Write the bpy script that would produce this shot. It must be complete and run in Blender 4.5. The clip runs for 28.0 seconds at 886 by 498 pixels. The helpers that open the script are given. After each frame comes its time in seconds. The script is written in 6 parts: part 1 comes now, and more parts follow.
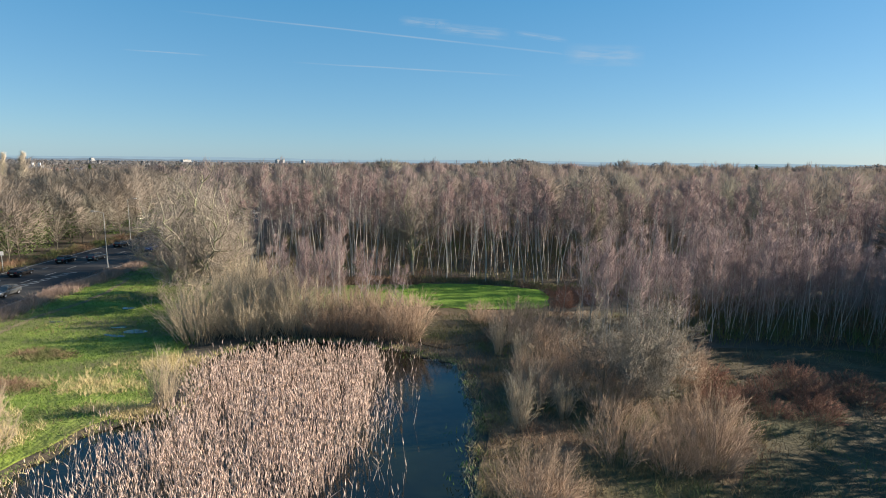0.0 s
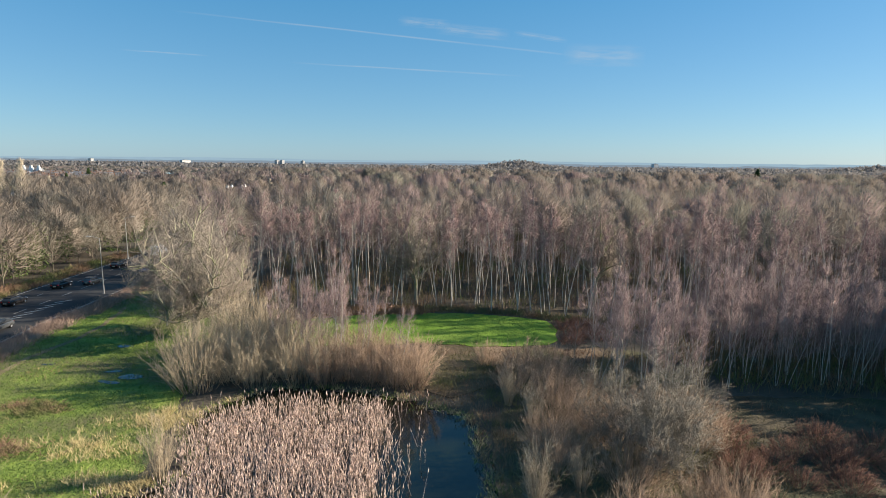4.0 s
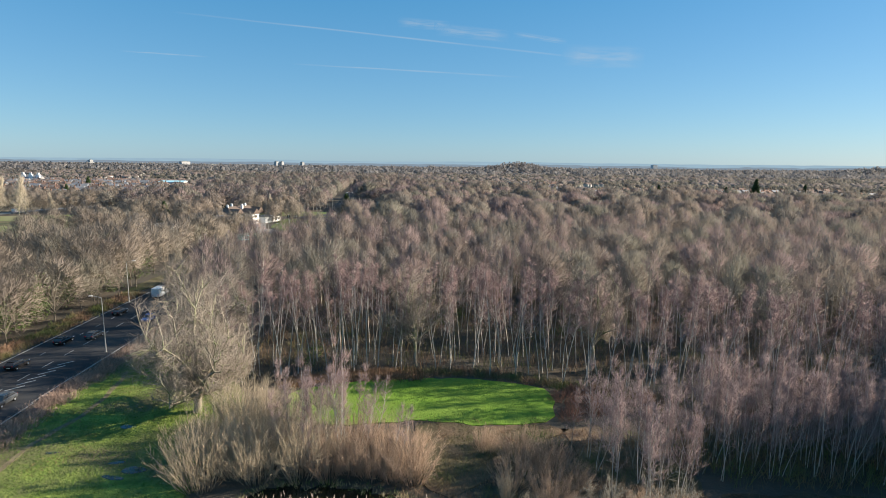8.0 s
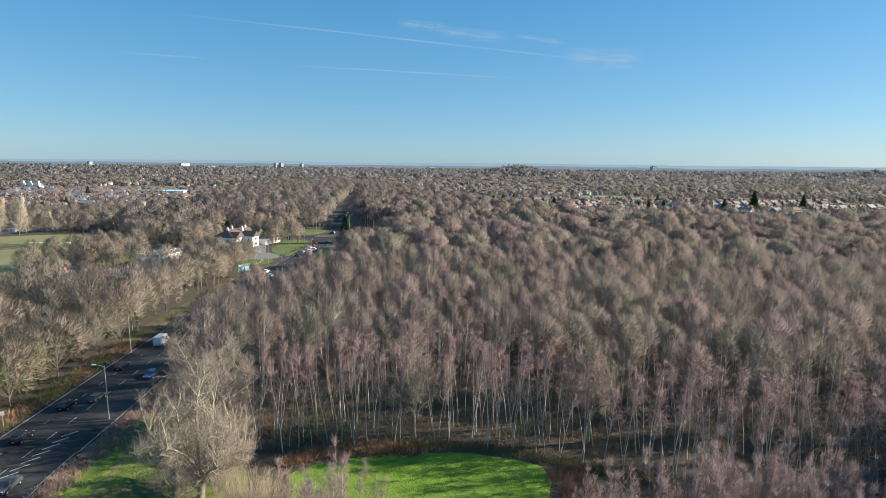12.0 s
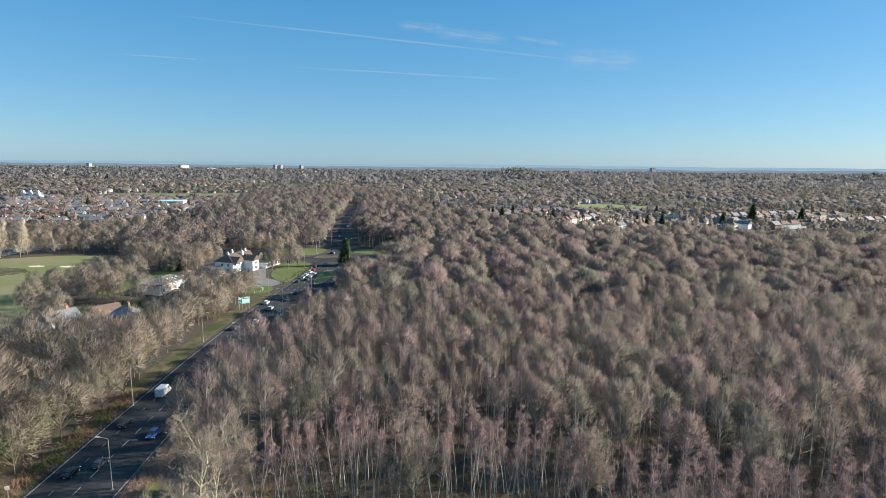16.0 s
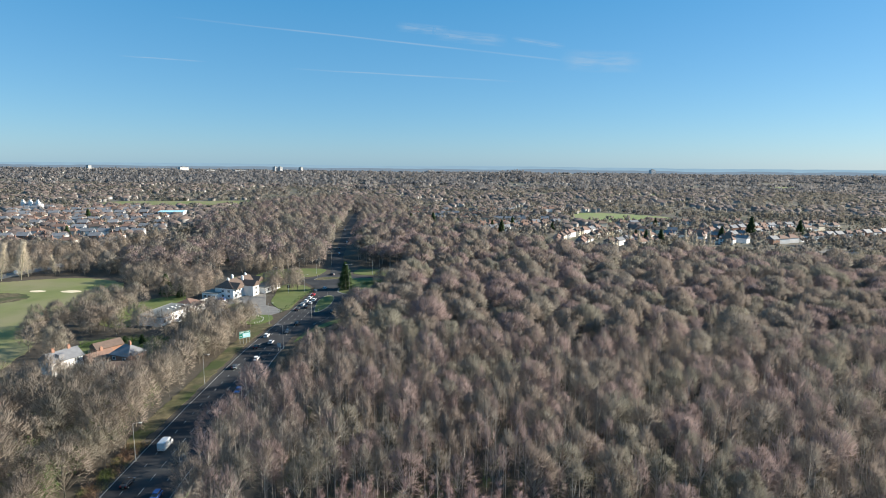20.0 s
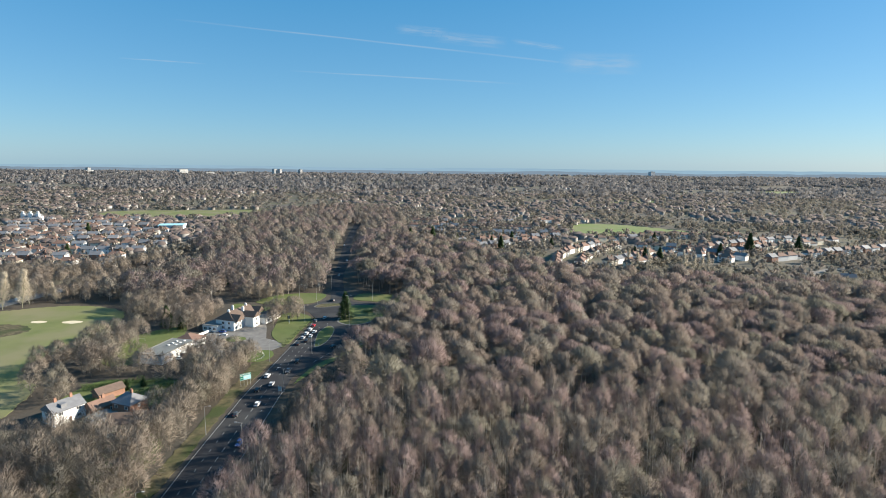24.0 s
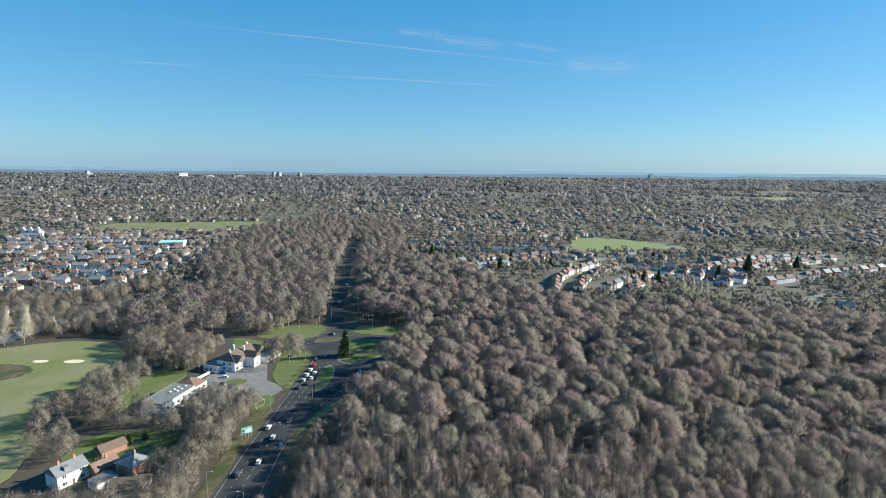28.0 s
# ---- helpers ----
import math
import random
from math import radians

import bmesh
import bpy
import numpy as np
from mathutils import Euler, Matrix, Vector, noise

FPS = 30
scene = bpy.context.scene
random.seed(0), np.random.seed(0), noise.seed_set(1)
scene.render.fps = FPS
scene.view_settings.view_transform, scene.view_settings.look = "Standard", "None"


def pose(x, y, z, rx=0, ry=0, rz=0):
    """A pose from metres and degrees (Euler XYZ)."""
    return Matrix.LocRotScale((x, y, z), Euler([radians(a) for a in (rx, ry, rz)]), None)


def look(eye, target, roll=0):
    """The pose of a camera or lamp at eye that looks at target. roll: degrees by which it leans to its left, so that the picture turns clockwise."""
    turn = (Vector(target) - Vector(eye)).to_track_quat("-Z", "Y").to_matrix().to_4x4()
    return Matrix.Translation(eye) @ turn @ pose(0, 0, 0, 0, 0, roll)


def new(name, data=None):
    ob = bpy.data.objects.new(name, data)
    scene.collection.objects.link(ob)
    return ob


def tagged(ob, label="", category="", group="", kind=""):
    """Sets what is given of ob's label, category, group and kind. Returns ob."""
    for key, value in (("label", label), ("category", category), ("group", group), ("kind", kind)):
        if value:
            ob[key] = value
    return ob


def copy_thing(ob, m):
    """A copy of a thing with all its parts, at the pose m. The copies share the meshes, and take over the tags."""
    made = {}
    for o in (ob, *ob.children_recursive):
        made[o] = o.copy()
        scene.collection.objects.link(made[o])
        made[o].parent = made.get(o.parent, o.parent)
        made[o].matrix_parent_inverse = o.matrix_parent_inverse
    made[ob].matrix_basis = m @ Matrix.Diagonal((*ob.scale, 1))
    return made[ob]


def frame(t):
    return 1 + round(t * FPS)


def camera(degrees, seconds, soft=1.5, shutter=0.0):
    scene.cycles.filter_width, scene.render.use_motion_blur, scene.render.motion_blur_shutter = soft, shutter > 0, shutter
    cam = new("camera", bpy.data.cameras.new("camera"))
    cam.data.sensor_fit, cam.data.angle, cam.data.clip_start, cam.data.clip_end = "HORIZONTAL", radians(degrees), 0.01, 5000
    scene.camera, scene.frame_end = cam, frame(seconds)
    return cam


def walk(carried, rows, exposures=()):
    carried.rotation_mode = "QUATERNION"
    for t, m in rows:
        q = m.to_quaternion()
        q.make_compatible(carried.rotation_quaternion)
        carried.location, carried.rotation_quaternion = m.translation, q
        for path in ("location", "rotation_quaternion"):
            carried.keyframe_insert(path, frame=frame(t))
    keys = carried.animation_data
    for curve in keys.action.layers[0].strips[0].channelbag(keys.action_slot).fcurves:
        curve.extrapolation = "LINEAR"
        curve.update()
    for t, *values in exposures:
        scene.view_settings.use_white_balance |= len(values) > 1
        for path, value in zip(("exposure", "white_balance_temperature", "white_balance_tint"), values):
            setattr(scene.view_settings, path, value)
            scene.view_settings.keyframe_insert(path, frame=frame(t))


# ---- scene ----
cam = camera(78.0, 28.0, soft=0.9)
PATH = [  # seconds, x, y, z, pitch, lean, yaw
    (0.0, 0.0, 0.0, 20.02, -8.74, -0.66, -0.0),
    (0.5, -0.16, 0.6, 20.08, -8.742, -0.658, -0.006),
    (1.0, -0.33, 1.3, 20.16, -8.745, -0.657, -0.012),
    (1.5, -0.54, 2.08, 20.33, -8.747, -0.655, -0.019),
    (2.0, -0.63, 2.36, 20.31, -8.749, -0.654, -0.025),
    (2.5, -0.67, 2.42, 20.6, -8.752, -0.652, -0.031),
    (3.0, -0.77, 2.71, 21.65, -8.754, -0.65, -0.038),
    (3.5, -0.83, 2.89, 22.98, -8.756, -0.649, -0.044),
    (4.0, -0.88, 3.03, 24.4, -8.759, -0.647, -0.05),
    (4.5, -0.9, 3.14, 25.75, -8.761, -0.646, -0.056),
    (6.5, -0.95, 3.49, 31.19, -8.77, -0.639, -0.081),
    (7.0, -0.94, 3.58, 32.58, -8.772, -0.638, -0.088),
    (7.5, -0.93, 3.68, 34.03, -8.775, -0.636, -0.094),
    (8.0, -0.91, 3.78, 35.4, -8.777, -0.634, -0.1),
    (8.5, -0.9, 3.87, 36.7, -8.779, -0.633, -0.106),
    (9.0, -0.9, 3.96, 38.08, -8.782, -0.631, -0.112),
    (9.5, -0.9, 4.05, 39.75, -8.784, -0.629, -0.119),
    (10.0, -0.9, 4.14, 41.57, -8.786, -0.628, -0.125),
    (10.5, -0.9, 4.22, 43.33, -8.789, -0.626, -0.131),
    (11.0, -0.9, 4.3, 45.01, -8.791, -0.625, -0.137),
    (11.5, -0.89, 4.37, 46.74, -8.793, -0.623, -0.144),
    (12.0, -0.88, 4.44, 48.43, -8.796, -0.621, -0.15),
    (12.5, -0.87, 4.51, 50.18, -8.798, -0.62, -0.156),
    (14.5, -0.84, 4.81, 57.32, -8.807, -0.613, -0.181),
    (15.0, -0.83, 4.88, 59.07, -8.81, -0.612, -0.187),
    (15.5, -0.82, 4.96, 60.82, -8.812, -0.61, -0.194),
    (16.0, -0.82, 5.03, 62.57, -8.814, -0.609, -0.2),
    (16.5, -0.81, 5.11, 64.28, -8.817, -0.607, -0.206),
    (17.0, -0.81, 5.19, 65.92, -8.819, -0.605, -0.212),
    (17.5, -0.81, 5.27, 67.54, -8.821, -0.604, -0.219),
    (18.0, -0.82, 5.36, 69.26, -8.824, -0.602, -0.225),
    (18.5, -0.82, 5.45, 71.22, -8.826, -0.601, -0.231),
    (19.0, -0.83, 5.53, 73.34, -8.828, -0.599, -0.238),
    (19.5, -0.84, 5.63, 75.36, -8.831, -0.597, -0.244),
    (20.0, -0.86, 5.76, 77.58, -8.833, -0.596, -0.25),
    (20.5, -0.88, 5.91, 79.78, -8.835, -0.594, -0.256),
    (21.0, -0.9, 6.08, 82.02, -8.838, -0.592, -0.262),
    (21.5, -0.93, 6.27, 84.35, -8.84, -0.591, -0.269),
    (23.5, -1.04, 7.01, 93.73, -8.849, -0.584, -0.294),
    (24.0, -1.07, 7.2, 96.07, -8.851, -0.583, -0.3),
    (24.5, -1.09, 7.39, 98.8, -8.854, -0.581, -0.306),
    (25.0, -1.12, 7.59, 101.86, -8.856, -0.58, -0.312),
    (25.5, -1.15, 7.79, 104.89, -8.858, -0.578, -0.319),
    (26.0, -1.19, 8.01, 108.08, -8.861, -0.576, -0.325),
    (26.5, -1.22, 8.23, 111.27, -8.863, -0.575, -0.331),
    (27.0, -1.25, 8.44, 114.41, -8.865, -0.573, -0.337),
    (27.5, -1.29, 8.66, 117.32, -8.868, -0.572, -0.344),
    (28.0, -1.32, 8.88, 120.0, -8.87, -0.57, -0.35),
]
walk(cam, [(t, pose(x, y, z, 90 + pitch, lean, yaw)) for t, x, y, z, pitch, lean, yaw in PATH],
     [(0.0, 1.2, 7050, 11), (11.0, 1.2, 6800, 10), (20.0, 1.2, 6500, 8), (25.0, 1.2, 6650, 8), (28.0, 1.2, 6100, 2.5)])

# ---- daylight: low winter sun from the right, clear sky ----
SUN_EL, SUN_AZ = 24.0, 80.0          # degrees up; degrees from +y (ahead) towards +x (right)
sun_dir = Vector((math.sin(radians(SUN_AZ)) * math.cos(radians(SUN_EL)), math.cos(radians(SUN_AZ)) * math.cos(radians(SUN_EL)), math.sin(radians(SUN_EL))))
world = bpy.data.worlds.new("sky")
scene.world = world
world.use_nodes = True
wn, wl = world.node_tree.nodes, world.node_tree.links
sky = wn.new("ShaderNodeTexSky")
sky.sky_type, sky.sun_disc = "NISHITA", False
sky.sun_elevation, sky.sun_rotation = radians(SUN_EL), radians(SUN_AZ)
sky.altitude, sky.air_density, sky.dust_density, sky.ozone_density = 100, 1.0, 0.3, 5.0
tint = wn.new("ShaderNodeHueSaturation")
tint.inputs["Saturation"].default_value = 1.05
wl.new(sky.outputs[0], tint.inputs["Color"])
even = wn.new("ShaderNodeMix")          # high thin haze evens out the clear sky
even.data_type = "RGBA"
even.inputs["Factor"].default_value = 0.5
to_sky, up = wn.new("ShaderNodeTexCoord"), wn.new("ShaderNodeSeparateXYZ")
height = wn.new("ShaderNodeMapRange")
height.inputs[1].default_value, height.inputs[2].default_value = 0.0, 0.3
haze = wn.new("ShaderNodeMix")
haze.data_type = "RGBA"
haze.inputs["A"].default_value, haze.inputs["B"].default_value = (1.5, 4.0, 6.4, 1), (0.2, 2.85, 5.9, 1)
wl.new(to_sky.outputs["Generated"], up.inputs[0])
wl.new(up.outputs["Z"], height.inputs[0])
wl.new(height.outputs[0], haze.inputs["Factor"])
wl.new(haze.outputs["Result"], even.inputs["B"])
wl.new(tint.outputs[0], even.inputs["A"])
wl.new(even.outputs["Result"], wn["Background"].inputs[0])
wn["Background"].inputs[1].default_value = 0.058
sun = new("sun", bpy.data.lights.new("sun", "SUN"))
sun.data.energy, sun.data.angle, sun.data.color = 5.0, radians(0.53), (1.0, 0.90, 0.76)
sun.matrix_world = look(sun_dir * 1000, (0, 0, 0))

# ---- materials ----
rng = np.random.default_rng(7)


def material(name, a, b, rough=0.85, scale=1.0, detail=6, bump=0.0, bump_scale=20.0, per="", c=None, c_scale=0.05, metal=0.0, spec=0.3, coords="Object"):
    """Two colours mixed by noise at one size and, where c is given, a third in large patches; per: a random share for each object or island."""
    m = bpy.data.materials.new(name)
    m.use_nodes = True
    n, l = m.node_tree.nodes, m.node_tree.links
    bsdf = n["Principled BSDF"]
    geo = n.new("ShaderNodeNewGeometry") if coords == "World" else n.new("ShaderNodeTexCoord")
    where = geo.outputs["Position"] if coords == "World" else geo.outputs["Object"]
    tex = n.new("ShaderNodeTexNoise")
    tex.inputs["Scale"].default_value, tex.inputs["Detail"].default_value = scale, detail
    l.new(where, tex.inputs["Vector"])
    mix = n.new("ShaderNodeMix")
    mix.data_type = "RGBA"
    ramp = n.new("ShaderNodeMapRange")
    ramp.inputs[1].default_value, ramp.inputs[2].default_value = 0.3, 0.7
    l.new(tex.outputs[0], ramp.inputs[0])
    fac = ramp.outputs[0]
    if per:
        rnd = n.new("ShaderNodeObjectInfo").outputs["Random"] if per == "object" else n.new("ShaderNodeNewGeometry").outputs["Random Per Island"]
        avg = n.new("ShaderNodeMath")
        avg.operation = "ADD"
        half = n.new("ShaderNodeMath")
        half.operation = "MULTIPLY"
        half.inputs[1].default_value = 0.5
        l.new(fac, avg.inputs[0])
        l.new(rnd, avg.inputs[1])
        l.new(avg.outputs[0], half.inputs[0])
        fac = half.outputs[0]
    l.new(fac, mix.inputs["Factor"])
    mix.inputs["A"].default_value, mix.inputs["B"].default_value = (*a, 1), (*b, 1)
    colour = mix.outputs["Result"]
    if c:
        big = n.new("ShaderNodeTexNoise")
        big.inputs["Scale"].default_value, big.inputs["Detail"].default_value = c_scale, 3
        l.new(where, big.inputs["Vector"])
        rr = n.new("ShaderNodeMapRange")
        rr.inputs[1].default_value, rr.inputs[2].default_value = 0.42, 0.62
        l.new(big.outputs[0], rr.inputs[0])
        m2 = n.new("ShaderNodeMix")
        m2.data_type = "RGBA"
        l.new(rr.outputs[0], m2.inputs["Factor"])
        l.new(colour, m2.inputs["A"])
        m2.inputs["B"].default_value = (*c, 1)
        colour = m2.outputs["Result"]
    l.new(colour, bsdf.inputs["Base Color"])
    bsdf.inputs["Roughness"].default_value, bsdf.inputs["Metallic"].default_value = rough, metal
    bsdf.inputs["Specular IOR Level"].default_value = spec
    if bump:
        bt = n.new("ShaderNodeTexNoise")
        bt.inputs["Scale"].default_value, bt.inputs["Detail"].default_value = bump_scale, 5
        l.new(where, bt.inputs["Vector"])
        bn = n.new("ShaderNodeBump")
        bn.inputs["Strength"].default_value, bn.inputs["Distance"].default_value = 1.0, bump
        l.new(bt.outputs[0], bn.inputs["Height"])
        l.new(bn.outputs[0], bsdf.inputs["Normal"])
    return m


def thin(m, share=0.4):
    """Twigs finer than their mesh: some of the light that meets them from behind comes through."""
    n, l = m.node_tree.nodes, m.node_tree.links
    bsdf = n["Principled BSDF"]
    colour = bsdf.inputs["Base Color"].links[0].from_socket
    front, back, mix = n.new("ShaderNodeBsdfDiffuse"), n.new("ShaderNodeBsdfTranslucent"), n.new("ShaderNodeMixShader")
    mix.inputs[0].default_value = share
    l.new(colour, front.inputs["Color"])
    l.new(colour, back.inputs["Color"])
    l.new(front.outputs[0], mix.inputs[1])
    l.new(back.outputs[0], mix.inputs[2])
    l.new(mix.outputs[0], n["Material Output"].inputs[0])
    n.remove(bsdf)
    return m


M_ground = material("leaf_litter", (0.05, 0.04, 0.03), (0.09, 0.072, 0.052), 0.95, 0.6, c=(0.066, 0.06, 0.05), c_scale=0.02, bump=0.15, bump_scale=2.5, coords="World")
M_grass = material("meadow_grass", (0.062, 0.098, 0.017), (0.225, 0.295, 0.055), 0.9, 0.42, detail=9, c=(0.115, 0.105, 0.05), c_scale=0.10, bump=0.25, bump_scale=3.0, coords="World")
M_bright_grass = material("bright_grass", (0.07, 0.15, 0.014), (0.16, 0.285, 0.027), 0.9, 0.6, detail=9, bump=0.18, bump_scale=4.0, c=(0.14, 0.23, 0.03), c_scale=0.12, coords="World")
M_lawn = material("mown_lawn", (0.07, 0.1, 0.028), (0.108, 0.14, 0.042), 0.9, 0.15, c=(0.125, 0.135, 0.052), c_scale=0.03, bump=0.04, bump_scale=5.0, coords="World")
M_fairway = material("golf_fairway", (0.125, 0.145, 0.05), (0.165, 0.18, 0.068), 0.9, 0.08, c=(0.19, 0.18, 0.095), c_scale=0.03, bump=0.04, bump_scale=4.0, coords="World")
M_field = material("playing_field", (0.135, 0.185, 0.06), (0.175, 0.22, 0.08), 0.95, 0.05, c=(0.19, 0.205, 0.095), c_scale=0.012, coords="World")
M_rough = material("rough_dry_grass", (0.05, 0.045, 0.026), (0.15, 0.125, 0.07), 0.95, 0.4, detail=9, c=(0.045, 0.06, 0.02), c_scale=0.07, bump=0.15, bump_scale=3.0, coords="World")
M_gardens = material("garden_ground", (0.08, 0.07, 0.056), (0.14, 0.126, 0.108), 0.95, 0.05, detail=8, c=(0.1, 0.096, 0.062), c_scale=0.015, coords="World")
M_marsh = material("wet_scrub_ground", (0.068, 0.045, 0.029), (0.155, 0.105, 0.066), 0.9, 0.5, detail=9, c=(0.065, 0.06, 0.028), c_scale=0.1, bump=0.2, bump_scale=2.0, coords="World")
M_asphalt = material("asphalt", (0.031, 0.032, 0.036), (0.045, 0.046, 0.05), 0.9, 0.25, spec=0.12, bump=0.01, bump_scale=60, c=(0.056, 0.057, 0.059), c_scale=0.06, coords="World")
M_drive = material("pale_tarmac", (0.15, 0.143, 0.135), (0.22, 0.21, 0.197), 0.85, 0.3, coords="World")
M_kerb = material("concrete_kerb", (0.17, 0.165, 0.155), (0.25, 0.245, 0.23), 0.85, 2.0)
M_paint = material("road_paint", (0.30, 0.30, 0.29), (0.50, 0.50, 0.48), 0.7, 1.5, coords="World")
M_sand = material("bunker_sand", (0.55, 0.47, 0.33), (0.68, 0.60, 0.44), 0.95, 1.0)
M_mud = material("bare_mud_path", (0.11, 0.085, 0.05), (0.21, 0.165, 0.105), 0.9, 1.0, coords="World")
M_bark = material("oak_bark", (0.25, 0.22, 0.175), (0.42, 0.37, 0.30), 0.9, 1.5, c=(0.20, 0.22, 0.11), c_scale=0.6, per="object")
M_twig = material("oak_twigs", (0.215, 0.178, 0.145), (0.32, 0.272, 0.225), 0.9, 0.4, per="object")
M_birchbark = material("birch_bark", (0.28, 0.26, 0.23), (0.56, 0.53, 0.48), 0.8, 1.2, per="object")
M_birchtwig = material("birch_twigs", (0.19, 0.126, 0.124), (0.30, 0.212, 0.204), 0.9, 0.4, per="object")
M_tan = material("willow_stems", (0.27, 0.215, 0.15), (0.41, 0.34, 0.245), 0.85, 0.5, per="object")
M_rust = material("russet_stems", (0.27, 0.185, 0.13), (0.39, 0.285, 0.205), 0.9, 0.5, per="object")
M_darkstem = material("bramble_stems", (0.14, 0.07, 0.05), (0.25, 0.135, 0.095), 0.9, 0.5, per="object")
M_greystem = material("grey_stems", (0.18, 0.158, 0.125), (0.29, 0.26, 0.215), 0.9, 0.5, per="object")
M_pinkstem = material("pink_birch_stems", (0.225, 0.158, 0.15), (0.335, 0.25, 0.235), 0.9, 0.5, per="object")
M_reed = material("dry_reeds", (0.44, 0.31, 0.245), (0.74, 0.57, 0.48), 0.9, 0.5, per="island", coords="World")
M_wood_far = thin(material("brown_canopy", (0.225, 0.186, 0.165), (0.3, 0.254, 0.229), 0.95, 0.12, detail=1, c=(0.265, 0.229, 0.198), c_scale=0.03, coords="World"))
M_wood_grey = thin(material("grey_canopy", (0.225, 0.202, 0.181), (0.295, 0.266, 0.241), 0.95, 0.12, detail=1, c=(0.245, 0.235, 0.195), c_scale=0.03, coords="World"))
M_wood_pink = thin(material("birch_canopy", (0.26, 0.2, 0.195), (0.335, 0.267, 0.26), 0.95, 0.12, detail=1, coords="World"))
M_edge_far = thin(material("roadside_canopy", (0.262, 0.216, 0.182), (0.35, 0.296, 0.253), 0.95, 0.12, detail=1, c=(0.29, 0.25, 0.208), c_scale=0.03, coords="World"))
M_edge_grey = thin(material("roadside_grey_canopy", (0.255, 0.222, 0.192), (0.33, 0.292, 0.258), 0.95, 0.12, detail=1, c=(0.265, 0.245, 0.2), c_scale=0.03, coords="World"))
M_suburb = thin(material("garden_trees", (0.205, 0.182, 0.165), (0.295, 0.268, 0.246), 0.95, 0.06, c=(0.235, 0.222, 0.185), c_scale=0.015, coords="World"))
# greyer and cooler than M_suburb: distance haze is put into this colour
M_distant_hazed = thin(material("distant_trees", (0.19, 0.182, 0.18), (0.27, 0.262, 0.262), 0.95, 0.03, coords="World"))
M_oak_trunks = material("oak_trunks", (0.14, 0.12, 0.095), (0.27, 0.235, 0.19), 0.9, 0.3, per="island", coords="World")
M_wood_trunks = material("wood_trunks", (0.21, 0.18, 0.15), (0.50, 0.455, 0.40), 0.9, 0.3, per="island", coords="World")
M_bracken = material("dead_bracken", (0.2, 0.115, 0.066), (0.33, 0.205, 0.122), 0.95, 0.5, per="island", coords="World")
M_bramble = material("bramble", (0.165, 0.098, 0.064), (0.285, 0.185, 0.125), 0.95, 0.5, per="island", coords="World", c=(0.12, 0.14, 0.05), c_scale=0.2)
M_deadstems = material("dead_stems", (0.24, 0.165, 0.13), (0.40, 0.295, 0.24), 0.95, 0.5, per="island", coords="World")
# M_rough made darker: dark stems, and the wood's shade put into the colour
M_shaded_scrub = material("shaded_scrub_floor", (0.04, 0.032, 0.02), (0.098, 0.078, 0.048), 0.95, 0.4, detail=9, c=(0.042, 0.046, 0.02), c_scale=0.07, bump=0.15, bump_scale=3.0, coords="World")
M_tussock = material("straw_tussocks", (0.42, 0.34, 0.17), (0.58, 0.48, 0.27), 0.95, 0.5, per="island", coords="World")
M_greentuft = material("grass_tufts", (0.07, 0.13, 0.02), (0.15, 0.23, 0.045), 0.95, 0.5, per="island", coords="World")
M_ever = material("evergreen_leaves", (0.025, 0.05, 0.02), (0.06, 0.10, 0.03), 0.7, 0.5, per="island")
M_ivy = material("ivy_leaves", (0.05, 0.09, 0.025), (0.12, 0.17, 0.05), 0.6, 0.5, per="island", coords="World")
M_poplar = material("poplar_twigs", (0.38, 0.33, 0.255), (0.5, 0.44, 0.35), 0.9, 0.5, per="object")
M_white = material("white_render", (0.66, 0.655, 0.64), (0.78, 0.775, 0.76), 0.8, 0.3)
M_cream = material("cream_render", (0.60, 0.54, 0.43), (0.70, 0.64, 0.53), 0.8, 0.3)
M_brick = material("red_brick", (0.24, 0.13, 0.09), (0.34, 0.2, 0.145), 0.9, 0.8, per="object")
M_tile = material("red_roof_tiles", (0.15, 0.095, 0.075), (0.25, 0.16, 0.125), 0.85, 0.6, per="object")
M_browntile = material("brown_roof_tiles", (0.09, 0.068, 0.057), (0.16, 0.115, 0.093), 0.85, 0.6, per="object")
M_slate = material("grey_slate", (0.13, 0.135, 0.145), (0.23, 0.235, 0.25), 0.6, 0.6, per="object")
M_felt = material("grey_roof_felt", (0.13, 0.138, 0.136), (0.2, 0.208, 0.2), 0.9, 0.3)
M_glass = material("dark_window_glass", (0.03, 0.035, 0.04), (0.06, 0.065, 0.075), 0.1, 0.5, spec=0.6)
M_galv = material("galvanised_steel", (0.36, 0.37, 0.37), (0.48, 0.49, 0.49), 0.5, 3.0, metal=0.6)
M_lantern = material("lantern_grey", (0.45, 0.46, 0.46), (0.6, 0.6, 0.6), 0.4, 3.0)
M_signgreen = material("sign_green", (0.0, 0.14, 0.10), (0.0, 0.20, 0.14), 0.4, 0.5)
M_signblue = material("sign_pale_blue", (0.35, 0.62, 0.68), (0.42, 0.68, 0.74), 0.4, 0.5)
M_tyre = material("tyre_rubber", (0.015, 0.015, 0.015), (0.03, 0.03, 0.03), 0.9, 5.0)
M_rim = material("wheel_rim", (0.40, 0.40, 0.41), (0.55, 0.55, 0.56), 0.3, 5.0, metal=0.8)
M_headlight = material("headlight_glass", (0.65, 0.66, 0.68), (0.8, 0.8, 0.82), 0.1, 5.0)
M_taillight = material("red_lamp_glass", (0.35, 0.01, 0.01), (0.45, 0.02, 0.02), 0.2, 5.0)
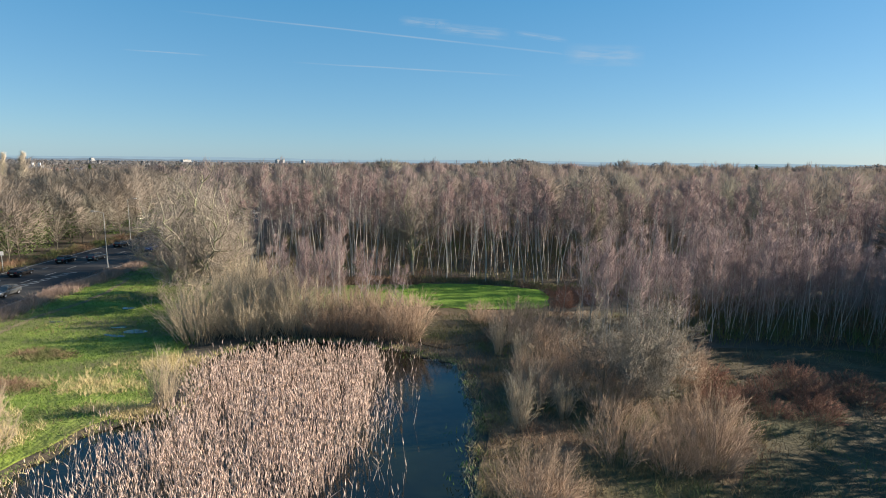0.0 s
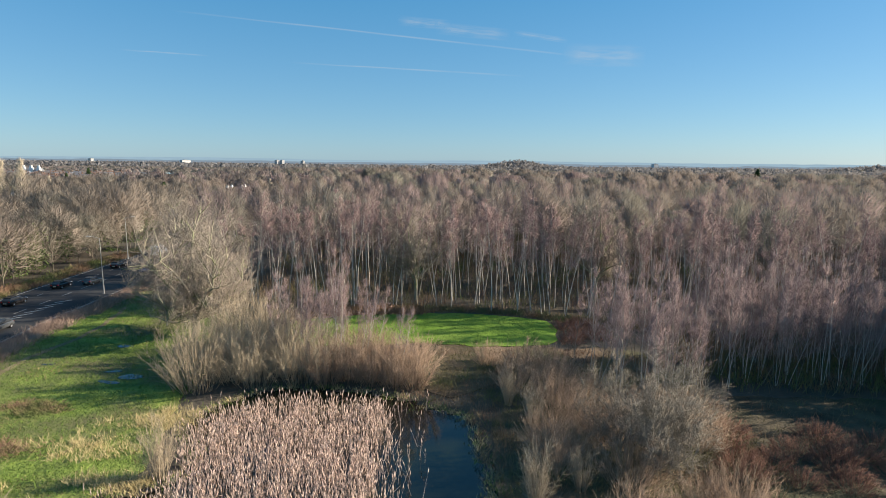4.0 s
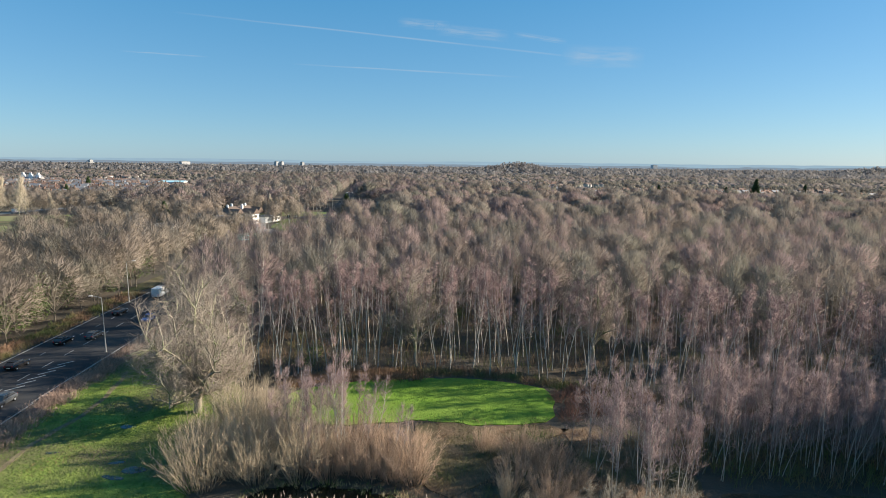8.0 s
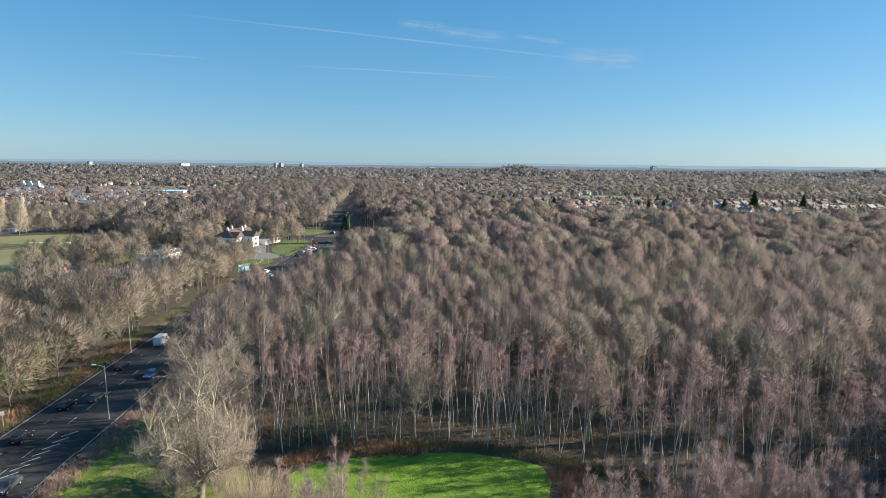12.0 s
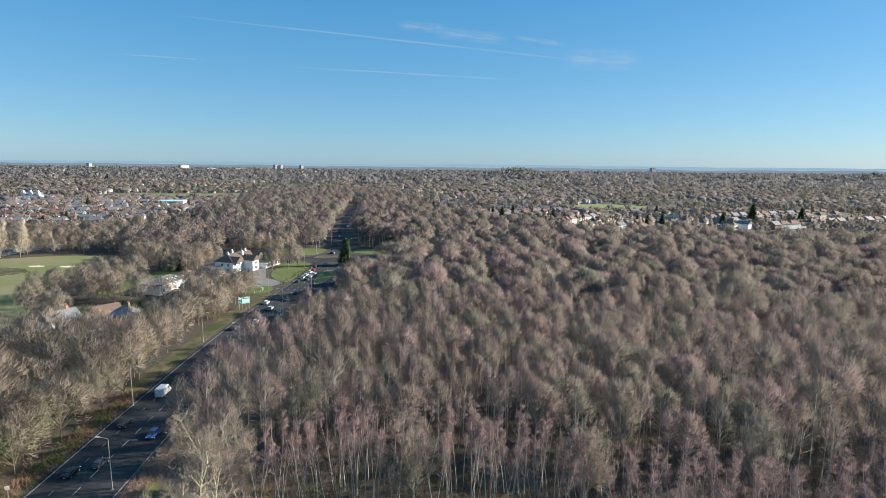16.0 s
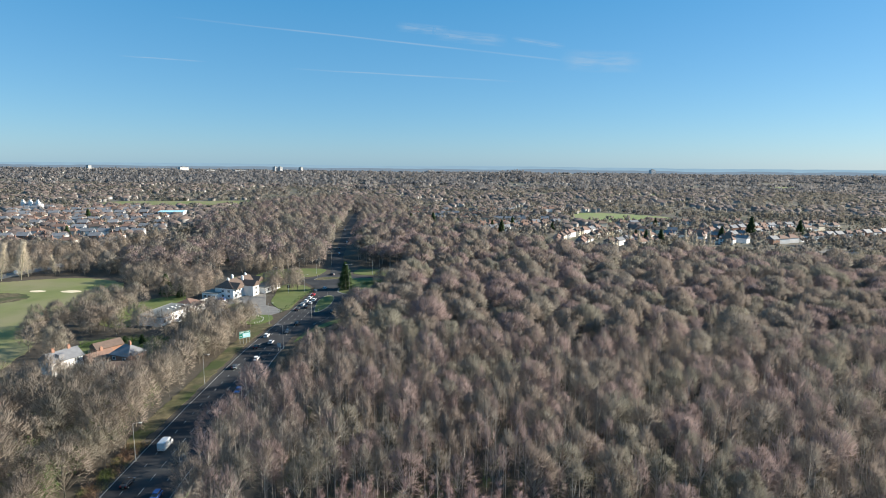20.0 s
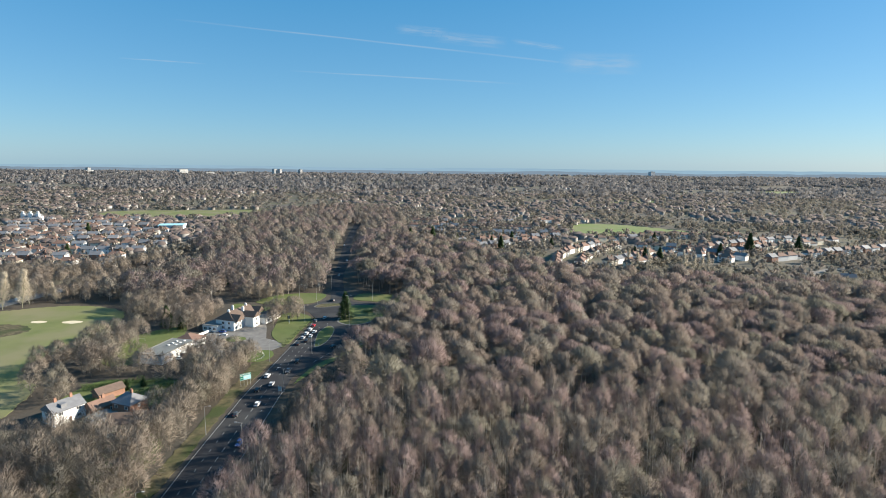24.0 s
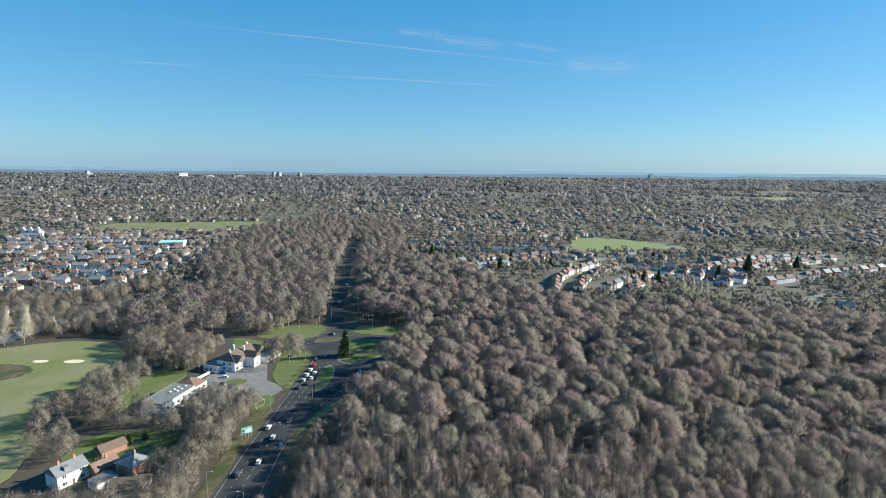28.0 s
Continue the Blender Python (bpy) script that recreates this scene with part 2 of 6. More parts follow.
M_puddle = material("puddle_water", (0.03, 0.03, 0.03), (0.05, 0.045, 0.04), 0.03, 0.5, spec=0.5)
M_water = material("pond_water", (0.003, 0.004, 0.004), (0.006, 0.008, 0.005), 0.04, 0.15, bump=0.015, bump_scale=1.2, spec=0.5, coords="World", c=(0.010, 0.013, 0.005), c_scale=0.1)


def paint(name, colour):
    return material(name, colour, tuple(min(1, v * 1.15 + 0.005) for v in colour), 0.25, 2.0, spec=0.6)


# ---- mesh tools ----
def mesh_of(name, verts, tris, mats, index=None, soft=False):
    me = bpy.data.meshes.new(name)
    verts, tris = np.asarray(verts, np.float32), np.asarray(tris, np.int32)
    me.vertices.add(len(verts))
    me.vertices.foreach_set("co", verts.ravel())
    me.loops.add(tris.size)
    me.loops.foreach_set("vertex_index", tris.ravel())
    me.polygons.add(len(tris))
    me.polygons.foreach_set("loop_start", np.arange(0, tris.size, 3, dtype=np.int32))
    for m in (mats if isinstance(mats, (list, tuple)) else [mats]):
        me.materials.append(m)
    if index is not None:
        me.polygons.foreach_set("material_index", np.asarray(index, np.int32))
    if soft:
        me.polygons.foreach_set("use_smooth", np.ones(len(tris), bool))
    me.update(calc_edges=True)
    return me


def frames_of(d):
    """Two unit vectors across each direction d."""
    d = d / np.maximum(np.linalg.norm(d, axis=1, keepdims=True), 1e-9)
    h = np.where(np.abs(d[:, 2:3]) > 0.9, [[1.0, 0, 0]], [[0, 0, 1.0]])
    u = np.cross(d, h)
    u /= np.maximum(np.linalg.norm(u, axis=1, keepdims=True), 1e-9)
    return u, np.cross(d, u)


class Soup:
    """Collects vertices and triangles."""

    def __init__(self):
        self.v, self.t, self.n = [], [], 0

    def add(self, v, t):
        self.v.append(v.reshape(-1, 3))
        self.t.append(t.reshape(-1, 3) + self.n)
        self.n += len(self.v[-1])

    def tubes(self, p0, p1, r0, r1, n=4):
        p0, p1 = np.asarray(p0, float), np.asarray(p1, float)
        k = len(p0)
        if not k:
            return
        u, w = frames_of(p1 - p0)
        r0, r1 = np.broadcast_to(r0, k)[:, None], np.broadcast_to(r1, k)[:, None]
        rings = []
        for p, r in ((p0, r0), (p1, r1)):
            for i in range(n):
                a = 2 * math.pi * i / n
                rings.append(p + r * (math.cos(a) * u + math.sin(a) * w))
        v = np.stack(rings, 1)
        f = []
        for i in range(n):
            j = (i + 1) % n
            f += [(i, j, n + j), (i, n + j, n + i)]
        self.add(v, (np.array(f)[None] + (np.arange(k) * 2 * n)[:, None, None]))

    def spikes(self, p0, p1, r):
        p0, p1 = np.asarray(p0, float), np.asarray(p1, float)
        k = len(p0)
        if not k:
            return
        u, w = frames_of(p1 - p0)
        r = np.broadcast_to(r, k)[:, None]
        v = np.stack([p0 + r * u, p0 + r * (-0.5 * u + 0.87 * w), p0 + r * (-0.5 * u - 0.87 * w), p1], 1)
        self.add(v, np.array([(0, 1, 3), (1, 2, 3), (2, 0, 3)])[None] + (np.arange(k) * 4)[:, None, None])

    def slivers(self, p0, p1, w, gen):
        """Single thin triangles, broad in the middle distance: twigs seen from far off."""
        p0, p1 = np.asarray(p0, float), np.asarray(p1, float)
        k = len(p0)
        u, q = frames_of(p1 - p0)
        a = gen.random(k)[:, None] * 2 * math.pi
        s = (np.cos(a) * u + np.sin(a) * q) * np.broadcast_to(w, k)[:, None]
        self.add(np.stack([p0 - s, p0 + s, p1], 1), np.arange(3 * k).reshape(k, 1, 3))

    def mesh(self, name, mat):
        return mesh_of(name, np.concatenate(self.v), np.concatenate(self.t), mat)

    def arrays(self):
        return np.concatenate(self.v), np.concatenate(self.t)


def part(name, data, mat, parent, label=""):
    """Links a bmesh or a mesh as one mesh object under a thing or a part."""
    if isinstance(data, bmesh.types.BMesh):
        me = bpy.data.meshes.new(name)
        data.to_mesh(me)
        data.free()
        data = me
    if mat is not None:
        data.materials.clear()
        data.materials.append(mat)
    ob = new(name, data)
    ob.parent = parent
    if label:
        tagged(ob, label)
    return ob


def empty(name, label, category, group="", kind=""):
    return tagged(new(name), label, category, group, kind)


def box(bm, x0, y0, z0, x1, y1, z1, bevel=0.0):
    vs = [bm.verts.new(c) for c in ((x0, y0, z0), (x1, y0, z0), (x1, y1, z0), (x0, y1, z0), (x0, y0, z1), (x1, y0, z1), (x1, y1, z1), (x0, y1, z1))]
    fs = [bm.faces.new([vs[i] for i in q]) for q in ((3, 2, 1, 0), (4, 5, 6, 7), (0, 1, 5, 4), (1, 2, 6, 5), (2, 3, 7, 6), (3, 0, 4, 7))]
    if bevel:
        es = list({e for f in fs for e in f.edges})
        bmesh.ops.bevel(bm, geom=es, offset=bevel, segments=1, affect="EDGES")
    return bm


def boxed(*boxes, bevel=0.0):
    bm = bmesh.new()
    for b in boxes:
        box(bm, *b, bevel=bevel)
    return bm


def smooth_loop(points, step=2.0, wobble=0.0, closed=True):
    """A rounded line through the points."""
    pts = [Vector(p) for p in points]
    n = len(pts)
    out = []
    for i in range(n if closed else n - 1):
        a, b, c, d = (pts[(i + k) % n] if closed else pts[min(max(i + k, 0), n - 1)] for k in (-1, 0, 1, 2))
        m = max(2, int((c - b).length / step))
        for j in range(m):
            t = j / m
            q = 0.5 * (2 * b + (c - a) * t + (2 * a - 5 * b + 4 * c - d) * t * t + (3 * b - a - 3 * c + d) * t ** 3)
            if wobble:
                s = Vector((q.x * 0.35, q.y * 0.35, 3.0))
                q = q + Vector((noise.noise(s), noise.noise(s + Vector((7, 3, 1))))) * wobble
            out.append((q.x, q.y))
    if not closed:
        out.append(tuple(pts[-1]))
    return out


def slab(name, outline, top, thick, mat, label="", parent=None):
    """A flat piece with an edge: the outline, its top's height and its thickness."""
    bm = bmesh.new()
    f = bm.faces.new([bm.verts.new((x, y, top)) for x, y in outline])
    if f.normal.z < 0:
        f.normal_update()
    bm.normal_update()
    if f.normal.z < 0:
        f.normal_flip()
    r = bmesh.ops.extrude_face_region(bm, geom=[f], use_keep_orig=True)
    bmesh.ops.translate(bm, verts=[v for v in r["geom"] if isinstance(v, bmesh.types.BMVert)], vec=(0, 0, -thick))
    bmesh.ops.recalc_face_normals(bm, faces=bm.faces)
    bmesh.ops.triangulate(bm, faces=bm.faces)
    ob = part(name, bm, mat, parent)
    if parent is None:
        tagged(ob, label, name.split("_")[0], kind="structure")
    return ob


def strip(name, line, widths, top, thick, mat, label):
    """A ribbon of road along a line; widths: left and right of it."""
    pts = [Vector(p) for p in smooth_loop(line, 6.0, closed=False)]
    left, right = [], []
    for i, p in enumerate(pts):
        d = (pts[min(i + 1, len(pts) - 1)] - pts[max(i - 1, 0)]).normalized()
        nrm = Vector((-d.y, d.x))
        left.append(tuple(p + nrm * widths[0]))
        right.append(tuple(p - nrm * widths[1]))
    v = [(x, y, top) for x, y in left] + [(x, y, top) for x, y in right]
    n = len(pts)
    t = []
    for i in range(n - 1):
        t += [(i, n + i, n + i + 1), (i, n + i + 1, i + 1)]
    return tagged(new(name, mesh_of(name, v, t, mat)), label, name.split("_")[0], kind="structure")


def inside(poly, x, y):
    x, y = np.asarray(x), np.asarray(y)
    hit = np.zeros(x.shape, bool)
    n = len(poly)
    for i in range(n):
        (x0, y0), (x1, y1) = poly[i], poly[(i + 1) % n]
        if y0 == y1:
            continue
        cross = ((y0 > y) != (y1 > y)) & (x < (x1 - x0) * (y - y0) / (y1 - y0) + x0)
        hit ^= cross
    return hit


def terrain(x, y):
    r = np.hypot(x, y)
    s = np.clip((r - 2600) / 2200, 0, 1)
    return 8 * s * s * (3 - 2 * s)


def scatter(poly, spacing, gen, jitter=0.45, avoid=()):
    """Uneven places inside an outline, outside the outlines to avoid."""
    xs, ys = [p[0] for p in poly], [p[1] for p in poly]
    gx, gy = np.meshgrid(np.arange(min(xs), max(xs), spacing), np.arange(min(ys), max(ys), spacing * 0.87))
    gx = gx + (np.arange(gx.shape[0]) % 2)[:, None] * spacing * 0.5
    x = (gx + gen.uniform(-jitter, jitter, gx.shape) * spacing).ravel()
    y = (gy + gen.uniform(-jitter, jitter, gy.shape) * spacing).ravel()
    keep = inside(poly, x, y)
    for a in avoid:
        keep &= ~inside(a, x, y)
    return np.stack([x[keep], y[keep]], 1)


# ---- outlines of the plan, in metres ----
POND = smooth_loop([(-31, 16), (-29, 26), (-27.4, 33), (-26.6, 37), (-25, 39.6), (-23, 40.6), (-21, 43), (-22, 46.5), (-25, 52), (-22, 57.5), (-17, 60.2), (-6, 58.4), (-3, 56.5), (0.5, 54.3), (2.4, 52), (3, 45), (2.8, 39), (2, 30), (2.5, 20), (-8, 10), (-24, 9)], 1.5, 0.8)
ROAD_LEFT = [(-74, 20), (-76.5, 60), (-78.5, 90), (-80.5, 130), (-82, 170), (-82.5, 222), (-80.8, 255), (-80.2, 270), (-78.2, 314), (-78, 338)]
ROAD_RIGHT = [(-55, 20), (-58.5, 60), (-60.5, 80), (-61, 95), (-62.5, 120), (-64, 150), (-65.5, 190), (-66.5, 222), (-67, 242)]

# ---- ground ----
def spaced(lo, hi, step, far):
    near = list(np.arange(lo, hi + 0.01, step))
    out, s = [], step
    v = hi
    while v < far:
        s *= 1.22
        v += s
        out.append(v)
    below, s, v = [], step, lo
    while v > -far:
        s *= 1.22
        v -= s
        below.append(v)
    return np.array(below[::-1] + near + out)


gx, gy = np.meshgrid(spaced(-62, 60, 1.0, 5200), spaced(8, 100, 1.0, 5200))
gz = terrain(gx, gy) - 0.9 * inside(POND, gx, gy)
near_mask = (np.abs(gx) < 70) & (gy < 110) & (gy > 0)
gz = gz + near_mask * np.array([[0.10 * noise.noise(Vector((x * 0.23, y * 0.23, 0))) if m else 0.0 for x, y, m in zip(rx, ry, rm)] for rx, ry, rm in zip(gx, gy, near_mask)]) - 0.02
nr, nc = gx.shape
idx = np.arange(nr * nc).reshape(nr, nc)
a, b, c, d = idx[:-1, :-1].ravel(), idx[:-1, 1:].ravel(), idx[1:, 1:].ravel(), idx[1:, :-1].ravel()
cx, cy = gx[:-1, :-1].ravel() + 20, gy[:-1, :-1].ravel() + 20
town_land = ((np.hypot(cx, cy) > 520) & ~inside([(-330, 380), (-60, 380), (60, 640), (-60, 1130), (-330, 1130)], cx, cy)).astype(int)
ground = tagged(new("ground", mesh_of("ground", np.stack([gx.ravel(), gy.ravel(), gz.ravel()], 1), np.concatenate([np.stack([a, b, c], 1), np.stack([a, c, d], 1)]), [M_ground, M_gardens], np.tile(town_land, 2))), "brown leaf-littered earth with patches of winter grass", "ground", kind="structure")
slab("water", smooth_loop([(-34, 6), (-32, 26), (-29, 38), (-26, 47), (-28, 54), (-24, 61), (-6, 62), (4, 56), (5.5, 45), (5, 30), (6, 12)], 4), -0.28, 0.02, M_water, "still dark pond water reflecting the sky")


def sheet(name, outline, top, mat, label, category, wobble=1.0, step=2.0):
    ob = slab(name, smooth_loop(outline, step, wobble), top, 0.25, mat, label)
    return tagged(ob, label, category, kind="structure")


sheet("meadow_ground", [(-57, 40), (-57.5, 70), (-58, 90), (-57, 104), (-46, 99), (-33, 87), (-29, 78), (-28, 62), (-27, 53), (-24.5, 44), (-26, 40.5), (-28, 36), (-31, 24), (-45, 24)], 0.13, M_grass, "lush green meadow grass with muddy patches", "grass", 1.2)
sheet("green_ground", [(-24, 84), (-20, 87), (-9, 90.5), (5, 90.5), (15.5, 87), (16, 80), (14, 75.5), (4, 74.5), (-5, 75.5), (-15, 74), (-22, 76)], 0.14, M_bright_grass, "bright green grass clearing before the wood", "grass", 0.8)
sheet("marsh_ground", [(-4, 75), (5, 74), (14, 75), (16, 66), (10, 58), (5, 54), (3.6, 46), (3.4, 38), (2.8, 24), (20, 20), (24, 34), (28, 52), (28, 70), (18, 74), (5, 61), (-2, 59)], 0.09, M_marsh, "wet brown scrub ground beside the pond", "ground", 1.0)
sheet("rough_ground", [(18, 26), (22, 36), (27, 47), (30, 58), (46, 58), (60, 56), (60, 40), (50, 26)], 0.11, M_shaded_scrub, "rough tussocky grass among the scrub", "grass", 1.2)
sheet("path", [(-50.2, 40), (-49.4, 52), (-50.6, 60), (-51.6, 68), (-50.6, 76), (-51.4, 84), (-53.5, 92), (-54.1, 92), (-52.1, 84), (-51.3, 76), (-52.4, 68), (-51.3, 60), (-50.2, 52), (-51.0, 40)], 0.17, M_mud, "worn muddy footpath through the meadow", "path", 0.4)
for k, (x, y, r) in enumerate([(-42.8, 73, 0.8), (-37.5, 61, 0.7), (-48, 66, 0.5), (-39, 64, 0.5), (-36, 62.5, 0.9)]):
    puddle = slab("puddle", smooth_loop([(x + r * math.cos(i) * 1.6, y + r * math.sin(i) * 0.7) for i in np.linspace(0, 6.28, 9)[:-1]], 0.35, 0.9), 0.16, 0.03, M_puddle, "shallow puddle of rainwater in the grass")
    tagged(puddle, category="puddle")

# ---- roads ----
main_outline = ROAD_LEFT + [(-84, 350), (-89, 357), (-104, 360), (-104, 367), (-90, 368), (-84, 378), (-79, 386), (-67, 386), (-60, 380), (-44, 378), (-20, 376), (-2, 382), (8, 388), (10, 380), (-10, 368), (-24, 352), (-32, 334), (-42, 305), (-52, 279), (-62, 258)] + ROAD_RIGHT[::-1]
slab("road_main", main_outline, 0.05, 0.3, M_asphalt, "dark worn asphalt road leading to a junction")
strip("road_north", [(-73, 384), (-80, 425), (-87, 463), (-97, 552), (-110, 650), (-118, 727), (-131, 862), (-150, 1000), (-170, 1150)], (4.6, 4.6), 0.06, 0.3, M_asphalt, "narrow asphalt road between bare trees")
strip("road_dual", [(-330, 250), (-300, 340), (-289, 385), (-274, 439), (-245, 487), (-222, 535), (-170, 640)], (7, 7), 0.05, 0.3, M_drive, "pale dual carriageway behind the trees")
strip("road_suburb", [(180, 440), (277, 465), (330, 492), (381, 521), (470, 545), (600, 560)], (3.5, 3.5), 0.05, 0.3, M_drive, "pale suburban road beyond the wood")
slab("car_park", [(-132, 283), (-122, 262), (-112, 262), (-98, 275), (-88, 277), (-83.5, 285), (-86, 292), (-96, 298), (-102, 318), (-108, 334), (-118, 318), (-131, 306)], 0.06, 0.3, M_drive, "pale tarmac car park before the pub")


def island(outline, label, mat=M_lawn, top=0.17, wob=0.0):
    kerb = slab("kerb_island", smooth_loop(outline, 1.5, wob), top - 0.03, 0.2, M_kerb, label)
    tagged(kerb, label, "traffic island", kind="structure")
    cx, cy = sum(p[0] for p in outline) / len(outline), sum(p[1] for p in outline) / len(outline)
    lawn = slab("lawn", smooth_loop([(cx + (x - cx) * 0.94, cy + (y - cy) * 0.96) for x, y in outline], 1.5), top, 0.06, mat, parent=kerb)
    return kerb


island([(-66, 284), (-69, 300), (-69.5, 312), (-66.5, 322), (-62.5, 318), (-61, 306), (-62, 292)], "kerbed grass island in the junction")
island([(-62.5, 330), (-63.5, 348), (-62.5, 368), (-52, 372), (-38, 370), (-32, 362), (-34, 346), (-42, 332), (-52, 324)], "large kerbed grass roundabout island")
island([(-85, 366), (-82, 373), (-74, 375), (-67, 374), (-66, 370), (-74, 366.5), (-82, 363.5)], "small planted island in the junction", M_rough)
sheet("verge_slip", [(-64.5, 236), (-61, 255), (-52, 273), (-44, 291), (-38, 308), (-36, 308), (-39, 292), (-46, 274), (-54.5, 260), (-61.5, 244)], 0.15, M_lawn, "mown grass verge beside the slip road", "grass", 0.5)
sheet("verge_far", [(-62, 388), (-50, 382), (-30, 380), (-6, 385), (-12, 396), (-36, 402), (-58, 404)], 0.15, M_lawn, "mown grass verge beyond the junction", "grass", 0.5)
sheet("verge_corner", [(-86, 380), (-96, 372), (-116, 371), (-128, 378), (-118, 398), (-96, 404), (-84, 400)], 0.15, M_lawn, "mown grass corner by the junction", "grass", 0.5)
sheet("pub_lawn", [(-82, 288), (-81, 312), (-80.5, 338), (-92, 350), (-101, 346), (-98, 322), (-94, 302)], 0.15, M_lawn, "striped green lawn before the pub", "grass", 0.3)
sheet("pub_garden", [(-134, 352), (-118, 350), (-112, 362), (-122, 366), (-140, 372)], 0.11, M_lawn, "green lawn behind the pub", "grass", 0.6)
sheet("round_bed", [(-112 + 5.5 * math.cos(i), 296 + 4.5 * math.sin(i)) for i in np.linspace(0, 6.28, 11)[:-1]], 0.2, M_lawn, "oval grass bed in the car park", "grass", 0.0)
sheet("verge_left", [(-83.5, 150), (-84, 222), (-82.5, 255), (-82, 262), (-90, 262), (-90, 240), (-89, 190), (-88, 150)], 0.13, M_rough, "dry grass verge along the road", "grass", 0.8)
sheet("bed_lawn", [(-97, 276), (-88, 278.5), (-84, 270), (-88, 262), (-98, 264)], 0.14, M_lawn, "grass corner beside the car park entrance", "grass", 0.5)
sheet("garden_lawn", [(-165, 262), (-146, 258), (-143, 300), (-152, 318), (-168, 300)], 0.13, M_lawn, "green garden lawn beside the flat-roofed hall", "grass", 0.6)
sheet("cottage_lawn", [(-152, 213), (-124, 211), (-112, 216), (-110, 236), (-132, 238), (-150, 236)], 0.12, M_lawn, "small green garden lawns behind the cottages", "grass", 0.8)
sheet("golf_course", [(-196, 262), (-187, 300), (-205, 350), (-250, 362), (-300, 330), (-330, 270), (-290, 190), (-240, 150), (-176, 150), (-164, 190), (-172, 228), (-186, 240)], 0.13, M_fairway, "mown golf fairway with tree shadows", "golf course", 2.0)
sheet("golf_rough", [(-246, 318), (-234, 310), (-236, 300), (-250, 290), (-275, 285), (-290, 300), (-270, 318)], 0.17, M_rough, "dry rough grass beside the fairway", "grass", 2.0)
for x, y, r in ((-240, 325, 3.2), (-220.5, 325.3, 4.0)):
    tagged(slab("bunker", smooth_loop([(x + r * 1.5 * math.cos(i), y + r * 0.75 * math.sin(i)) for i in np.linspace(0, 6.28, 10)[:-1]], 1.0, 0.8), 0.16, 0.05, M_sand, "pale sand bunker on the golf course"), category="bunker")
sheet("playing_field_east", [(178, 762), (190, 800), (228, 905), (300, 897), (350, 842), (395, 778), (300, 764)], 0.12, M_field, "pale green playing field among the houses", "field", 3.0, 12)
sheet("playing_field_west", [(-580, 945), (-400, 958), (-322, 1030), (-345, 1120), (-480, 1095), (-620, 1060)], 0.12, M_fairway, "grassy playing field beyond the wood", "field", 3.0, 12)
for pts in ([(760, 1840), (905, 1860), (930, 1960), (800, 1960)], [(1110, 1900), (1220, 1890), (1420, 2190), (1240, 2150)], [(440, 1440), (590, 1450), (600, 1540), (460, 1520)], [(-900, 1900), (-420, 1950), (-400, 2150), (-950, 2100)], [(-1500, 2400), (-700, 2500), (-800, 2700), (-1600, 2650)]):
    sheet("distant_field", pts, 0.2, M_field, "distant pale green field", "field", 5.0, 30)

# road paint: lane dashes, edge lines and arrows
def dash(x, y, heading, length, width, parent):
    bm = boxed((-width / 2, 0, 0, width / 2, length, 0.006))
    ob = part("marking", bm, M_paint, parent)
    ob.matrix_basis = pose(x, y, 0.052, 0, 0, heading)
    return ob


road_ob = bpy.data.objects["road_main"]
def road_x(y, side):
    line = ROAD_LEFT if side < 0.5 else ROAD_RIGHT
    l = np.interp(y, [p[1] for p in ROAD_LEFT], [p[0] for p in ROAD_LEFT])
    r = np.interp(y, [p[1] for p in ROAD_RIGHT], [p[0] for p in ROAD_RIGHT])
    return l + (r - l) * side


for y in range(40, 238, 6):
    for side, ln in ((0.27, 1.6), (0.52, 3.0), (0.76, 1.6)):
        if side == 0.76 and 78 < y < 130:
            continue
        h = math.degrees(math.atan2(road_x(y, side) - road_x(y + 4, side), 4))
        dash(road_x(y, side), y, h, ln, 0.12, road_ob)
for y in range(30, 330, 10):
    h = math.degrees(math.atan2(road_x(y, 0.03) - road_x(y + 10, 0.03), 10))
    dash(road_x(y, 0.03) + 0.25, y, h, 10, 0.14, road_ob)
    if y < 230:
        dash(road_x(y, 1.0) - 0.5, y, h, 10, 0.14, road_ob)
for k in range(7):
    dash(-68.3 + k * 0.1, 82 + k * 2.2, -38, 2.6, 0.25, road_ob)
for y in range(246, 322, 6):
    for x in (-77.0, -73.6, -70.4):
        dash(x + (y - 246) * 0.03, y, 0, 2, 0.15, road_ob)
for k in range(14):
    t = k / 14
    dash(-62 + 30 * t, 262 + 74 * t, -22, 3, 0.15, road_ob)
for k in range(30):
    y = 392 + k * 9
    x = np.interp(y, [384, 425, 463, 552, 650], [-73, -80, -87, -97, -110])
    dash(x, y, 7, 3, 0.12, bpy.data.objects["road_north"])


# ---- trees ----
def wander(gen, p, d, length, n, bend, up):
    """A bent limb: its points."""
    pts = [np.array(p, float)]
    d = np.array(d, float)
    for _ in range(n):
        d = d + gen.normal(0, bend, 3) + np.array([0, 0, up])
        d /= np.linalg.norm(d)
        pts.append(pts[-1] + d * length / n)
    return pts


def limb(soup, pts, r0, r1, n=4):
    k = len(pts) - 1
    rad = np.linspace(r0, r1, k + 1)
    soup.tubes(pts[:-1], pts[1:], rad[:-1], rad[1:], n)


def turned(gen, d, lo, hi):
    """A direction that leaves d by an angle between lo and hi degrees."""
    d = np.array(d) / np.linalg.norm(d)
    u, w = frames_of(d[None])
    a, t = gen.uniform(0, 2 * math.pi), math.radians(gen.uniform(lo, hi))
    return math.cos(t) * d + math.sin(t) * (math.cos(a) * u[0] + math.sin(a) * w[0])


